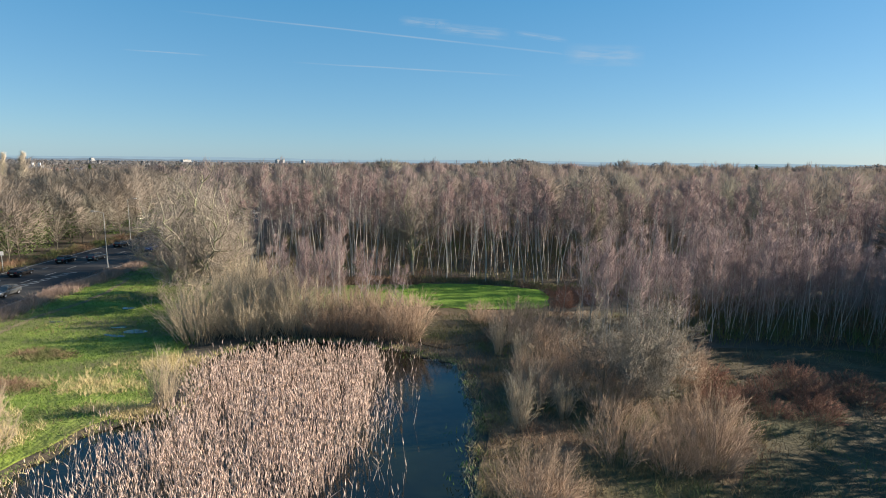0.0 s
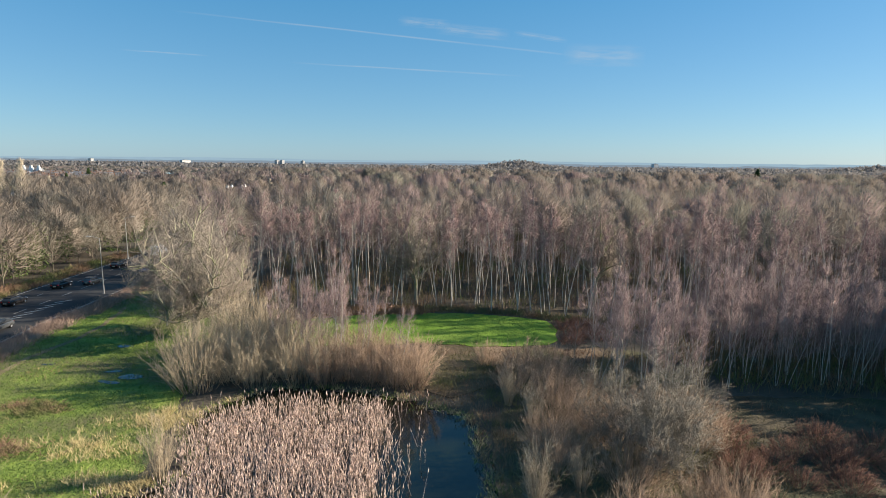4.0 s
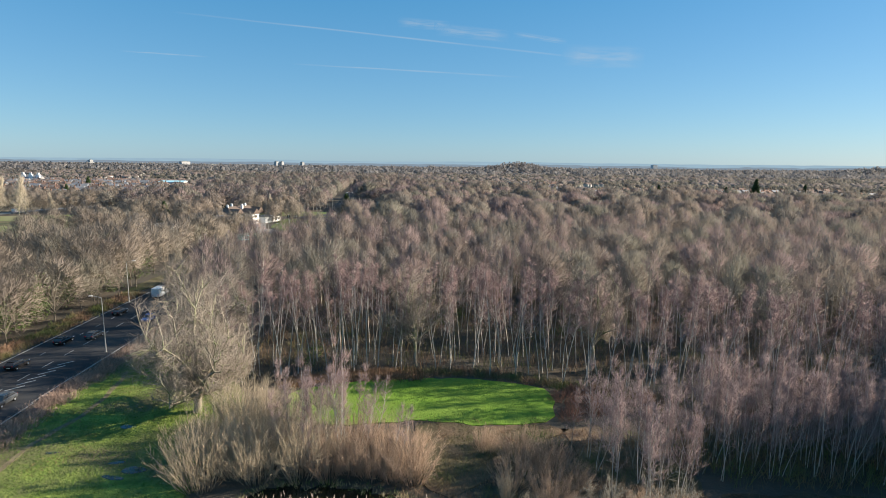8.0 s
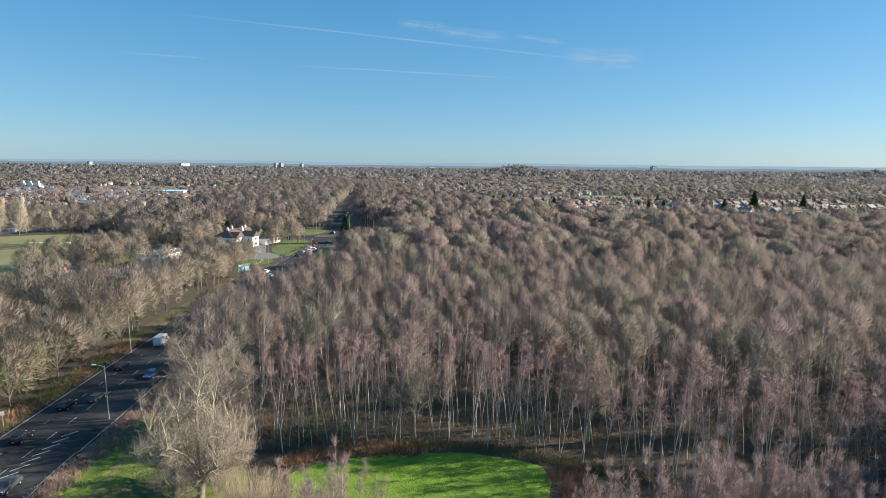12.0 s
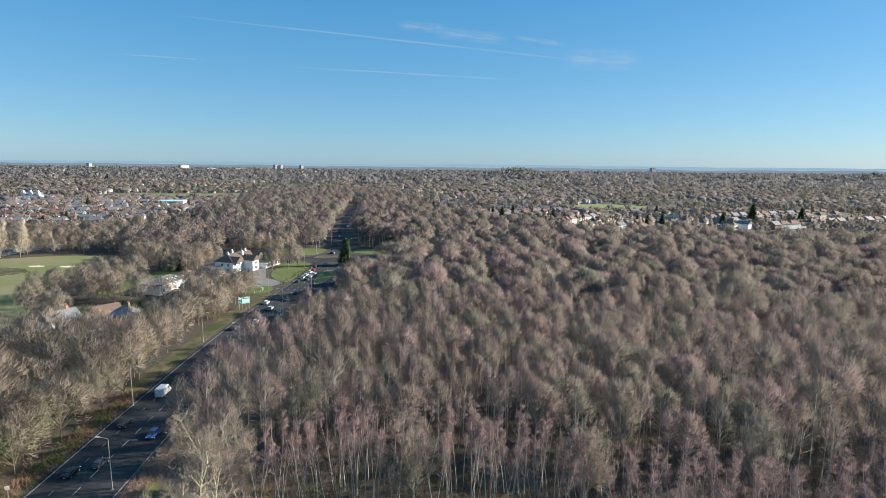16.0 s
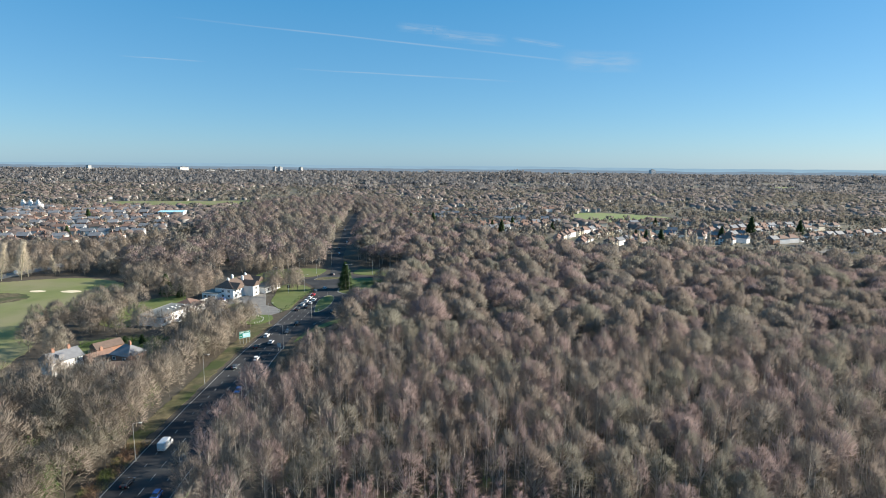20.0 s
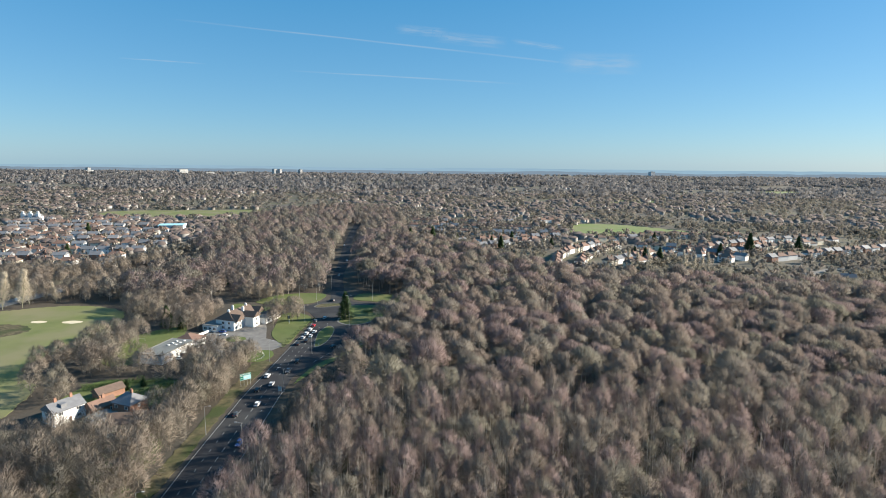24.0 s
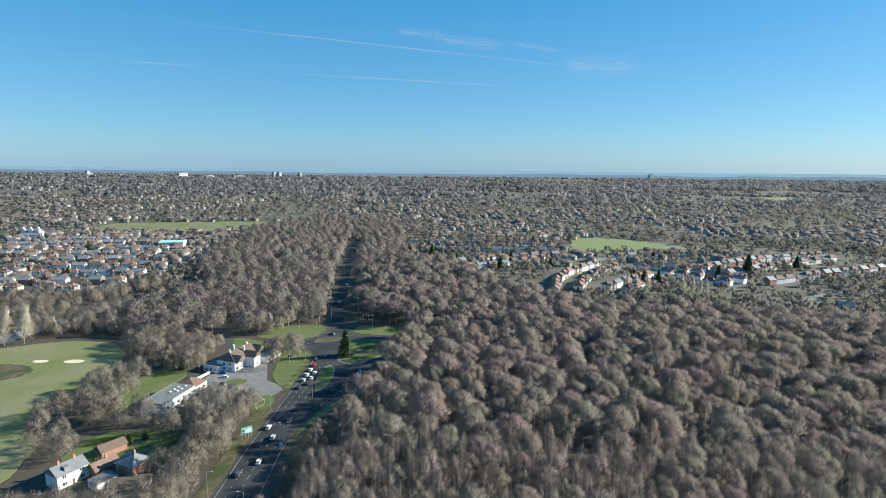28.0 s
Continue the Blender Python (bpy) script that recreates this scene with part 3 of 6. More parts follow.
def oak_meshes(seed, height, spread, fork, limbs, kids, twigs, twig_r, trunk_r, low=20):
    """Trunk with limbs, and the crown's branchlets and twigs: a broad, domed bare tree."""
    gen = np.random.default_rng(seed)
    wood, crown = Soup(), Soup()
    trunk = wander(gen, (0, 0, -0.3), (0, 0, 1), fork + 0.3, 3, 0.06, 0.1)
    limb(wood, trunk, trunk_r, trunk_r * 0.75, 7)
    centre, semi = np.array([0, 0, fork + (height - fork) * 0.45]), np.array([spread, spread, (height - fork) * 0.56])

    def hold(p):
        q = (p - centre) / semi
        r = np.linalg.norm(q)
        return p if r < 1 else centre + q / r * semi * gen.uniform(0.76, 1.02)

    tw0, tw1 = [], []
    for i in range(limbs):
        az = 2 * math.pi * (i + gen.uniform(-0.3, 0.3)) / limbs
        el = math.radians(gen.uniform(low, 80))
        d = (math.cos(az) * math.cos(el), math.sin(az) * math.cos(el), math.sin(el))
        start = trunk[-1] if i % 2 else trunk[-2] + (trunk[-1] - trunk[-2]) * gen.uniform(0.3, 1)
        reach = gen.uniform(0.74, 0.96) / math.hypot(math.cos(el) / spread, math.sin(el) / (height - fork))
        pts = [hold(p) for p in wander(gen, start, d, reach, 5, 0.13, 0.03)]
        limb(wood, pts, trunk_r * 0.5, trunk_r * 0.12, 5)
        for j in range(1, len(pts)):
            for _ in range(kids):
                d2 = turned(gen, pts[j] - pts[j - 1], 30, 75)
                b = [hold(p) for p in wander(gen, pts[j], d2, spread * gen.uniform(0.3, 0.5), 3, 0.2, 0.08)]
                limb(wood, b, trunk_r * 0.17, trunk_r * 0.05, 3)
                for m in range(1, len(b)):
                    for _ in range(kids):
                        d3 = turned(gen, b[m] - b[m - 1] + 1e-6, 25, 70)
                        s = [hold(p) for p in wander(gen, b[m], d3, spread * gen.uniform(0.14, 0.26), 2, 0.25, 0.1)]
                        limb(crown, s, twig_r * 1.6, twig_r, 3)
                        for _ in range(twigs):
                            at = s[0] + (s[-1] - s[0]) * gen.uniform(0.2, 1.0)
                            d4 = turned(gen, s[-1] - s[0] + 1e-6, 15, 65)
                            tw0.append(at)
                            tw1.append(at + (d4 + np.array([0, 0, 0.15])) * spread * gen.uniform(0.10, 0.22))
    crown.spikes(tw0, tw1, twig_r)
    return wood, crown


def birch_meshes(seed, height, first, width, branches, twigs, trunk_r, twig_r, droop=-0.25, stems=1):
    """A slim white trunk and a light crown of fine twigs."""
    gen = np.random.default_rng(seed)
    wood, crown = Soup(), Soup()
    tw0, tw1 = [], []
    for s in range(stems):
        lean = gen.normal(0, 0.05 + 0.09 * (stems > 1), 2)
        pts = wander(gen, (gen.normal(0, 0.3 * (stems > 1)), gen.normal(0, 0.3 * (stems > 1)), -0.3), (lean[0], lean[1], 1), height * gen.uniform(0.85, 1.0) + 0.3, 8, 0.045, 0.06)
        limb(wood, pts, trunk_r, trunk_r * 0.18, 5)
        arr = np.array(pts)
        for _ in range(branches):
            t = first + (1 - first) * gen.random() ** 0.85
            k = min(int(t * 8), 7)
            at = arr[k] + (arr[k + 1] - arr[k]) * (t * 8 - k)
            az, el = gen.uniform(0, 2 * math.pi), math.radians(gen.uniform(30, 65))
            d = (math.cos(az) * math.cos(el), math.sin(az) * math.cos(el), math.sin(el))
            length = width * (1.25 - t) * gen.uniform(0.7, 1.3) * 1.3
            b = wander(gen, at, d, length, 3, 0.12, -0.02)
            limb(wood if t < 0.7 else crown, b, trunk_r * 0.22, trunk_r * 0.07, 3)
            for _ in range(twigs):
                f = gen.uniform(0.25, 1.0) * 3
                m = min(int(f), 2)
                p = b[m] + (b[m + 1] - b[m]) * (f - m)
                d2 = turned(gen, b[m + 1] - b[m], 20, 85)
                tw0.append(p)
                tw1.append(p + (d2 + np.array([0, 0, 0.35 + droop])) * width * gen.uniform(0.2, 0.5))
    crown.spikes(tw0, tw1, twig_r)
    return wood, crown


def shrub_meshes(seed, height, base, flare, stems, twigs, stem_r, twig_r):
    """Many stems that rise and spread from one stool."""
    gen = np.random.default_rng(seed)
    wood, crown = Soup(), Soup()
    tw0, tw1 = [], []
    for s in range(stems):
        az, rr = gen.uniform(0, 2 * math.pi), math.sqrt(gen.random())
        tilt = math.radians(flare) * rr * gen.uniform(0.6, 1.2)
        d = (math.cos(az) * math.sin(tilt), math.sin(az) * math.sin(tilt), math.cos(tilt))
        h = height * (1.05 - 0.35 * rr * rr) * gen.uniform(0.7, 1.02)
        pts = wander(gen, (base * rr * math.cos(az), base * rr * math.sin(az), -0.15), d, h, 4, 0.07, 0.02)
        limb(wood, pts, stem_r, stem_r * 0.3, 3)
        for _ in range(twigs):
            f = gen.uniform(0.7, 3.9)
            m = int(f)
            p = pts[m] + (pts[m + 1] - pts[m]) * (f - m)
            d2 = turned(gen, pts[m + 1] - pts[m], 10, 55)
            tw0.append(p)
            tw1.append(p + d2 * height * gen.uniform(0.10, 0.24))
    crown.spikes(tw0, tw1, twig_r)
    return wood, crown


def tree(name, meshes, bark, twig, label, category="tree", group=""):
    ob = empty(name, label, category, group)
    part("trunk", meshes[0].mesh("trunk", bark), bark, ob)
    part("crown", meshes[1].mesh("crown", twig), twig, ob)
    return ob


def plant(ob, places, gen, lo=0.85, hi=1.15, first=False):
    """Copies of a tree at (x, y) places, each turned and sized a little differently; the first place takes the tree itself."""
    for i, (x, y) in enumerate(places):
        s = gen.uniform(lo, hi)
        m = Matrix.LocRotScale((x, y, 0.0), Euler((0, 0, gen.uniform(0, 6.28))), (s, s, s * gen.uniform(0.92, 1.08)))
        if i == 0 and first:
            ob.matrix_basis = m
        else:
            copy_thing(ob, m)


tg = np.random.default_rng(21)

# the broad oak by the road, and oaks at the wood's edge
big_oak = tree("oak_tree", oak_meshes(3, 21.0, 9.0, 2.8, 16, 3, 4, 0.017, 0.62, 0), M_bark, M_twig, "broad bare oak tree with pale branches in the meadow", group="trees at the wood's edge")
big_oak.matrix_basis = pose(-35.5, 77.5, 0, 0, 0, 40)
edge_oak = tree("oak_tree", oak_meshes(5, 19.8, 6.3, 5.5, 11, 2, 9, 0.018, 0.33, 30), M_bark, M_twig, "tall bare oak tree with a forked trunk at the wood's edge", group="trees at the wood's edge")
edge_oak.matrix_basis = pose(-5.2, 96, 0, 0, 0, 10)
copy_thing(big_oak, Matrix.LocRotScale((-42.5, 97, 0), Euler((0, 0, 2.0)), (0.98, 0.98, 0.97)))
copy_thing(edge_oak, Matrix.LocRotScale((25.5, 95, 0), Euler((0, 0, 2.0)), (0.9, 0.9, 1.08)))
copy_thing(edge_oak, Matrix.LocRotScale((57.8, 98, 0), Euler((0, 0, 4.0)), (0.8, 0.8, 1.05)))

# birches along the front of the wood
WOOD_FRONT = [(-33, 86), (-21, 91.5), (-10, 93), (5, 93.5), (14, 90.5), (20, 88), (30, 84), (45, 80), (64, 78), (92, 84)]
birches = []
for k, (h, first, w, br) in enumerate([(18.5, 0.42, 2.2, 40), (19.5, 0.48, 2.3, 42), (17.0, 0.36, 2.1, 38), (18.0, 0.5, 2.0, 36)]):
    birches.append(tree("birch_tree", birch_meshes(30 + k, h, first, w, br, 14, 0.095, 0.015), M_birchbark, M_birchtwig, "slender silver birch with white bark and purplish bare twigs", group="birches at the wood's edge"))
front = []
for row in range(7):
    for x in np.arange(-33, 92, 2.2 if row < 4 else 3.2):
        y = np.interp(x, [p[0] for p in WOOD_FRONT], [p[1] for p in WOOD_FRONT]) + 1.0 + row * 3.4 + tg.uniform(-1.3, 1.3)
        xx = x + tg.uniform(-1.3, 1.3)
        if tg.random() < 0.88 and math.hypot(xx + 5.2, y - 96) > 2.5:
            front.append((xx, y))
front = front[:196]
order = tg.permutation(len(front))
for k in range(4):
    plant(birches[k], [front[i] for i in order[k::4]], tg, 0.82, 1.1, first=True)

# shrubs and young birches round the pond
def shrub(name, seed, h, base, flare, stems, twigs, mat, label, stem_r=0.03, twig_r=0.013):
    return tree(name, shrub_meshes(seed, h, base, flare, int(stems * 1.25), twigs + 4, stem_r, twig_r), mat, mat, label, "shrub", "shrubs round the pond")


willow = shrub("willow_shrub", 50, 8.8, 2.3, 33, 84, 15, M_tan, "tall bare willow shrub with tan stems by the pond", 0.035, 0.016)
plant(willow, [(-27.5, 60), (-24.5, 62.5), (-21.5, 61.5), (-20, 65.5), (-29, 66), (-17, 62.5), (-25, 68), (-22, 70), (-27, 72)], tg, 0.8, 1.08, True)
low_willow = shrub("willow_shrub", 51, 6.0, 1.1, 36, 60, 16, M_rust, "rounded bare shrub with russet twigs by the pond", 0.028, 0.014)
plant(low_willow, [(-13.5, 61.5), (-11, 62.5), (-8.5, 61.5), (-6, 61), (-8, 66), (-3.8, 60.8), (-12, 67), (-4.5, 64)], tg, 0.8, 1.1, True)
yellow = shrub("willow_shrub", 52, 5.5, 0.5, 16, 36, 14, M_tan, "narrow clump of yellowish willow stems", 0.025, 0.012)
plant(yellow, [(6.2, 39.2), (9.9, 41.2), (6.2, 56.5), (-22.6, 42.4), (8.0, 52)], tg, 0.75, 1.0, True)
straw = shrub("willow_shrub", 53, 4.0, 0.5, 40, 50, 14, M_tan, "spreading clump of pale straw-coloured stems", 0.018, 0.010)
plant(straw, [(-30.5, 34.5), (-34, 38)], tg, 0.9, 1.2, True)
russet = shrub("russet_shrub", 54, 4.6, 1.6, 38, 90, 14, M_rust, "dense russet scrub of bare upright stems", 0.02, 0.011)
plant(russet, [(12.5, 35.5), (15.5, 34), (17.5, 38), (5.8, 29.5), (14.0, 42.5), (10, 46), (8.5, 47.5), (13, 50), (11, 57), (7.5, 60.5), (14.5, 60), (9, 65), (18.5, 34.5), (20, 55), (20, 37.5), (16, 52), (12, 63), (5, 68), (23, 51), (22, 48), (8.2, 44), (10.5, 53)], tg, 0.75, 1.1, True)
bramble_bush = shrub("bramble_bush", 57, 2.3, 1.5, 62, 110, 16, M_darkstem, "low dark red-brown bramble thicket", 0.014, 0.010)
plant(bramble_bush, [(24.5, 47), (27, 45.5), (29.5, 47), (32, 45), (34.5, 46.5), (27.5, 42.5), (31, 42), (36.5, 44), (38, 48), (25.5, 50.5), (33.5, 49.5), (41, 46), (23.5, 43.5), (17.5, 77), (19, 80), (18, 83), (20.5, 85.5), (22, 82), (21.5, 78.5)], tg, 0.75, 1.2, True)
grey = tree("alder_tree", oak_meshes(56, 8.8, 3.9, 0.7, 12, 2, 6, 0.011, 0.09, 35), M_greystem, M_greystem, "grey-twigged young tree beside the pond", "tree", "young trees round the pond")
plant(grey, [(16.6, 43.0), (18.6, 46), (14.8, 47)], tg, 1.0, 1.08, True)
young = []
for k in range(3):
    young.append(tree("birch_tree", birch_meshes(60 + k, 10.2, 0.3, 1.3, 36, 11, 0.045, 0.010, 0.6, 2), M_greystem if k == 0 else M_birchbark, M_pinkstem, "young silver birch with pinkish bare twigs", "tree", "young trees round the pond"))
stand = [(15, 64), (17, 66), (20, 63), (23, 66), (25.5, 63), (21, 69), (27, 67), (18, 58), (22.5, 59), (25, 56.5), (19.5, 53.5), (28, 62)]
stand += [(x + tg.uniform(-0.8, 0.8), 62.5 - (x - 30) * 0.05 + r * 2.4 + tg.uniform(-0.8, 0.8)) for r in range(5) for x in np.arange(30, 58, 1.75)]
stand += [(-16, 66), (-14, 67.5), (-12.5, 65.5), (-17.5, 68), (-11, 68.5), (-15, 70), (-6.3, 62.5), (-18.5, 63.5), (-16.8, 64), (-15.2, 63), (-13.8, 64.2), (-12, 63.4), (-10.5, 65), (-19.5, 67), (-14, 69), (-9.5, 67.2), (-16, 62.2)]
stand += [(x + tg.uniform(-1, 1), y + tg.uniform(-1, 1)) for x, y in ((21, 61), (24, 62), (18, 61), (22, 56), (26, 59), (23, 64), (20, 66), (17, 63), (24, 58))]
for k in range(3):
    plant(young[k], stand[k::3], tg, 0.85, 1.15, True)


# ---- the woods beyond, and all that grows past counting ----
def canopy_form(gen, height, spread, slivers, width, trunk_r, birch=False, base=0.42, limbs=7, reach=1.0, lying=0.75, ratio=6.0):
    """One tree of the far wood: a trunk with limbs, and a ragged dome of twigs."""
    wood, crown = Soup(), Soup()
    top = np.array([gen.normal(0, 0.4), gen.normal(0, 0.4), height * (0.9 if birch else 0.62)])
    wood.spikes([(0, 0, -0.3)], [top + np.array([0, 0, height * 0.08])], trunk_r)
    n_l = 8 if birch else limbs
    az = gen.uniform(0, 6.28, n_l)
    el = np.radians(gen.uniform(35, 75, n_l))
    st = np.array([[0, 0, height * base]]) + np.linspace(0, 0.3, n_l)[:, None] * np.array([[0, 0, height * 0.7]])
    d = np.stack([np.cos(az) * np.cos(el), np.sin(az) * np.cos(el), np.sin(el)], 1)
    wood.spikes(st, st + d * spread * 1.0, trunk_r * (0.5 if birch else 0.4))
    # boughs carry rounded heaps of twigs, which together make a lumpy dome
    lo = height * base
    mid = lo + (height - lo) * 0.36
    semi = np.array([spread, spread, (height - mid) * 0.95])
    heaps = 5 if birch else (5 if slivers < 120 else 15)
    hz = 1 - 1.35 * (np.arange(heaps) + gen.uniform(0.2, 0.8, heaps)) / heaps
    ha = np.arange(heaps) * 2.4 + gen.uniform(-0.5, 0.5, heaps)
    hr = np.sqrt(np.clip(1 - hz * hz, 0, 1))
    core = 0.42 if birch else 0.60
    heap = np.stack([np.cos(ha) * hr, np.sin(ha) * hr, hz], 1) * core * gen.uniform(0.88, 1.08, heaps)[:, None]
    if slivers >= 120:
        wood.spikes(np.tile(np.array([[0, 0, lo]]), (heaps, 1)) + np.array([0, 0, 1.0]) * (np.clip(hz, 0, 1) * height * 0.2)[:, None], heap * semi * 1.1 + np.array([0, 0, mid]), trunk_r * (0.3 if birch else 0.45))
    pick = gen.integers(0, heaps, slivers)
    u = gen.normal(0, 1, (slivers, 3))
    u /= np.linalg.norm(u, axis=1, keepdims=True)
    u = u + heap[pick] / core * 0.75 + np.array([0, 0, 0.25])
    u /= np.linalg.norm(u, axis=1, keepdims=True)
    deep = 1 - 0.42 * gen.random(slivers) ** 1.6
    c = (heap[pick] + u * ((1.02 - core) * deep)[:, None]) * semi + np.array([0, 0, mid])
    nrm = (c - np.array([0, 0, mid])) / semi ** 2
    nrm /= np.maximum(np.linalg.norm(nrm, axis=1, keepdims=True), 1e-6)
    # twigs fan outwards and up; some lie across
    flat = np.arange(slivers) < slivers * lying
    out = u * np.where(flat, 0.25, 0.7)[:, None] + nrm * np.where(flat, 0.1, 0.35)[:, None] + gen.normal(0, 1.0, (slivers, 3)) * np.where(flat, 0.6, 0.33)[:, None] + np.array([0, 0, 0.9 if birch else 0.35])
    out /= np.maximum(np.linalg.norm(out, axis=1, keepdims=True), 1e-6)
    ln = np.where(flat, ratio * width * gen.uniform(0.7, 1.3, slivers), gen.uniform(0.2, 0.36, slivers) * min(spread, 6.0) * reach)
    face = nrm + np.array([0, 0, 0.25]) + gen.normal(0, 0.3, (slivers, 3))
    side = np.cross(out, face)
    side /= np.maximum(np.linalg.norm(side, axis=1, keepdims=True), 1e-6)
    side *= width * gen.uniform(0.75, 1.25, slivers)[:, None]
    a0 = c - out * (ln * 0.6)[:, None]
    tri = np.stack([a0 - side, a0 + side, c + out * (ln * 0.4)[:, None]], 1)
    turn = np.sum(np.cross(tri[:, 1] - tri[:, 0], tri[:, 2] - tri[:, 0]) * nrm, 1) < 0
    tri[turn] = tri[turn][:, [1, 0, 2]]
    crown.add(tri, np.arange(3 * slivers).reshape(slivers, 1, 3))
    bend = nrm * 0.45 + u * 0.45 + np.array([0, 0, 0.4])
    bend /= np.linalg.norm(bend, axis=1, keepdims=True)
    return (*wood.arrays(), None), (*crown.arrays(), np.repeat(bend, 3, 0))


def round_normals(v, t):
    """The mean of the normals of the faces that meet at each vertex."""
    f = np.cross(v[t[:, 1]] - v[t[:, 0]], v[t[:, 2]] - v[t[:, 0]])
    n = np.zeros_like(v)
    for k in range(3):
        np.add.at(n, t[:, k], f)
    return n / np.maximum(np.linalg.norm(n, axis=1, keepdims=True), 1e-9)


def grove(name, places, forms, gen, lo, hi, crown_mat, label, trunk_mat=None):
    """All the trees of a far wood as one object: crowns and trunks."""
    v_all, t_all, i_all, n_all, n = [], [], [], [], 0
    mats = crown_mat if isinstance(crown_mat, list) else [crown_mat]
    which = gen.integers(0, len(forms), len(places))
    for f, (wood, crown) in enumerate(forms):
        sel = places[which == f]
        m = len(sel)
        if not m:
            continue
        a, s = gen.uniform(0, 6.28, m), gen.uniform(lo, hi, m)
        for k, (v, t, nv) in enumerate((wood, crown)):
            if nv is None:
                nv = round_normals(v, t)
            nx = nv[None, :, 0] * np.cos(a)[:, None] - nv[None, :, 1] * np.sin(a)[:, None]
            ny = nv[None, :, 0] * np.sin(a)[:, None] + nv[None, :, 1] * np.cos(a)[:, None]
            n_all.append(np.stack([nx, ny, np.broadcast_to(nv[None, :, 2], nx.shape)], 2).reshape(-1, 3))
            x = v[None, :, 0] * np.cos(a)[:, None] - v[None, :, 1] * np.sin(a)[:, None]
            y = v[None, :, 0] * np.sin(a)[:, None] + v[None, :, 1] * np.cos(a)[:, None]
            z = np.broadcast_to(v[None, :, 2], x.shape)
            sz = s * np.random.default_rng(f).uniform(0.9, 1.1, m)
            w = np.stack([x * s[:, None] + sel[:, :1], y * s[:, None] + sel[:, 1:2], z * sz[:, None] + terrain(sel[:, 0], sel[:, 1])[:, None]], 2)
            v_all.append(w.reshape(-1, 3))
            t_all.append((t[None] + (np.arange(m) * len(v))[:, None, None]).reshape(-1, 3) + n)
            i_all.append(np.full(len(t) * m, k * (1 + f % len(mats))))
            n += m * len(v)
    me = mesh_of(name, np.concatenate(v_all), np.concatenate(t_all), [trunk_mat or M_wood_trunks] + mats, np.concatenate(i_all), True)
    me.normals_split_custom_set_from_vertices(np.concatenate(n_all).astype(np.float32))
    return tagged(new(name, me), label, "wood", kind="stuff")


fg = np.random.default_rng(77)
FORM_NEAR = [canopy_form(fg, 18, 5.0, 1250, 0.05, 0.17, base=0.40, limbs=11, lying=0.2, ratio=18) for _ in range(3)] + [canopy_form(fg, 19.0, 3.0, 460, 0.04, 0.12, True, 0.42, reach=1.5, lying=0.1, ratio=14) for _ in range(6)]
SIZES = ((17.5, 7.4), (18.5, 7.0), (16.5, 8.0), (19, 6.2), (17, 6.4), (17.5, 7.6))
FORM_MID = [canopy_form(fg, h, r, 1500, 0.085, 0.18, base=0.48, limbs=3, lying=0.2, ratio=14) for h, r in SIZES] + [canopy_form(fg, 19, 2.6, 420, 0.07, 0.1, True, 0.4, reach=2.0, lying=0.1, ratio=12) for _ in range(2)]
FORM_BACK = [canopy_form(fg, h, r, 640, 0.17, 0.18, base=0.48, limbs=1, lying=0.25, ratio=9) for h, r in SIZES]
FORM_CLUMP = [canopy_form(fg, h, r, 900, 0.085, 0.2, base=0.16, limbs=5, lying=0.2, ratio=14) for h, r in ((16, 6.6), (15, 6.0), (17, 7.2), (14, 5.4), (16, 5.6))]
FORM_FAR = [canopy_form(fg, 16, r, 360, 0.23, 0.2, base=0.14, limbs=1, lying=0.3) for r in (7.4, 6.6, 8.2, 6.0, 7.0)]
FORM_SUB = [canopy_form(fg, h, r, 62, 0.7, 0.08, base=0.06, limbs=1, reach=1.7, lying=0.3, ratio=4) for h, r in ((9.5, 5.6), (8, 4.8), (11, 5.8), (7, 4.2))]
FORM_WEST = [canopy_form(fg, h, r, 1100, 0.055, 0.16, base=0.10, limbs=5, lying=0.2, ratio=16) for h, r in ((16, 5.8), (15, 5.2), (17, 6.4), (14, 5.4), (16.5, 5.0))]
FORM_PLAIN = [canopy_form(fg, 17, 5.6, 420, 0.13, 0.2, base=0.15, limbs=3, lying=0.3) for _ in range(3)]
WOODS = [M_wood_far, M_wood_grey, M_wood_pink]

front_y = lambda x: np.interp(x, [p[0] for p in WOOD_FRONT], [p[1] for p in WOOD_FRONT])
WOOD_A = [(-60, 150), (-58.5, 118), (-48, 104), (-36, 102), (-34, 108), (-21, 112), (5, 114), (20, 110), (45, 102), (92, 92), (150, 96), (185, 180), (150, 215), (60, 205), (-40, 212), (-48, 185), (-57, 165)]
WOOD_B = [(-40, 212), (60, 205), (150, 215), (185, 180), (330, 330), (350, 368), (300, 394), (240, 410), (170, 424), (110, 442), (70, 482), (40, 560), (10, 612), (-60, 650), (-78, 520), (-62, 410), (0, 398), (-26, 372), (-31, 322), (-36, 280), (-43, 240)]
grove("wood_near", scatter(WOOD_A, 5.6, fg), FORM_NEAR, fg, 0.85, 1.12, WOODS, "dense bare birch and oak wood")
middle = scatter(WOOD_B, 9.2, fg, 0.5, avoid=[[(-70, 398), (-60, 384), (10, 384), (0, 402), (-60, 408)]])
grove("wood_middle", middle[middle[:, 1] < 335], FORM_MID, fg, 0.8, 1.18, WOODS, "wide bare oak wood with rounded crowns")
grove("wood_back", middle[middle[:, 1] >= 335], FORM_BACK, fg, 0.8, 1.18, WOODS, "back of the bare oak wood before the houses")
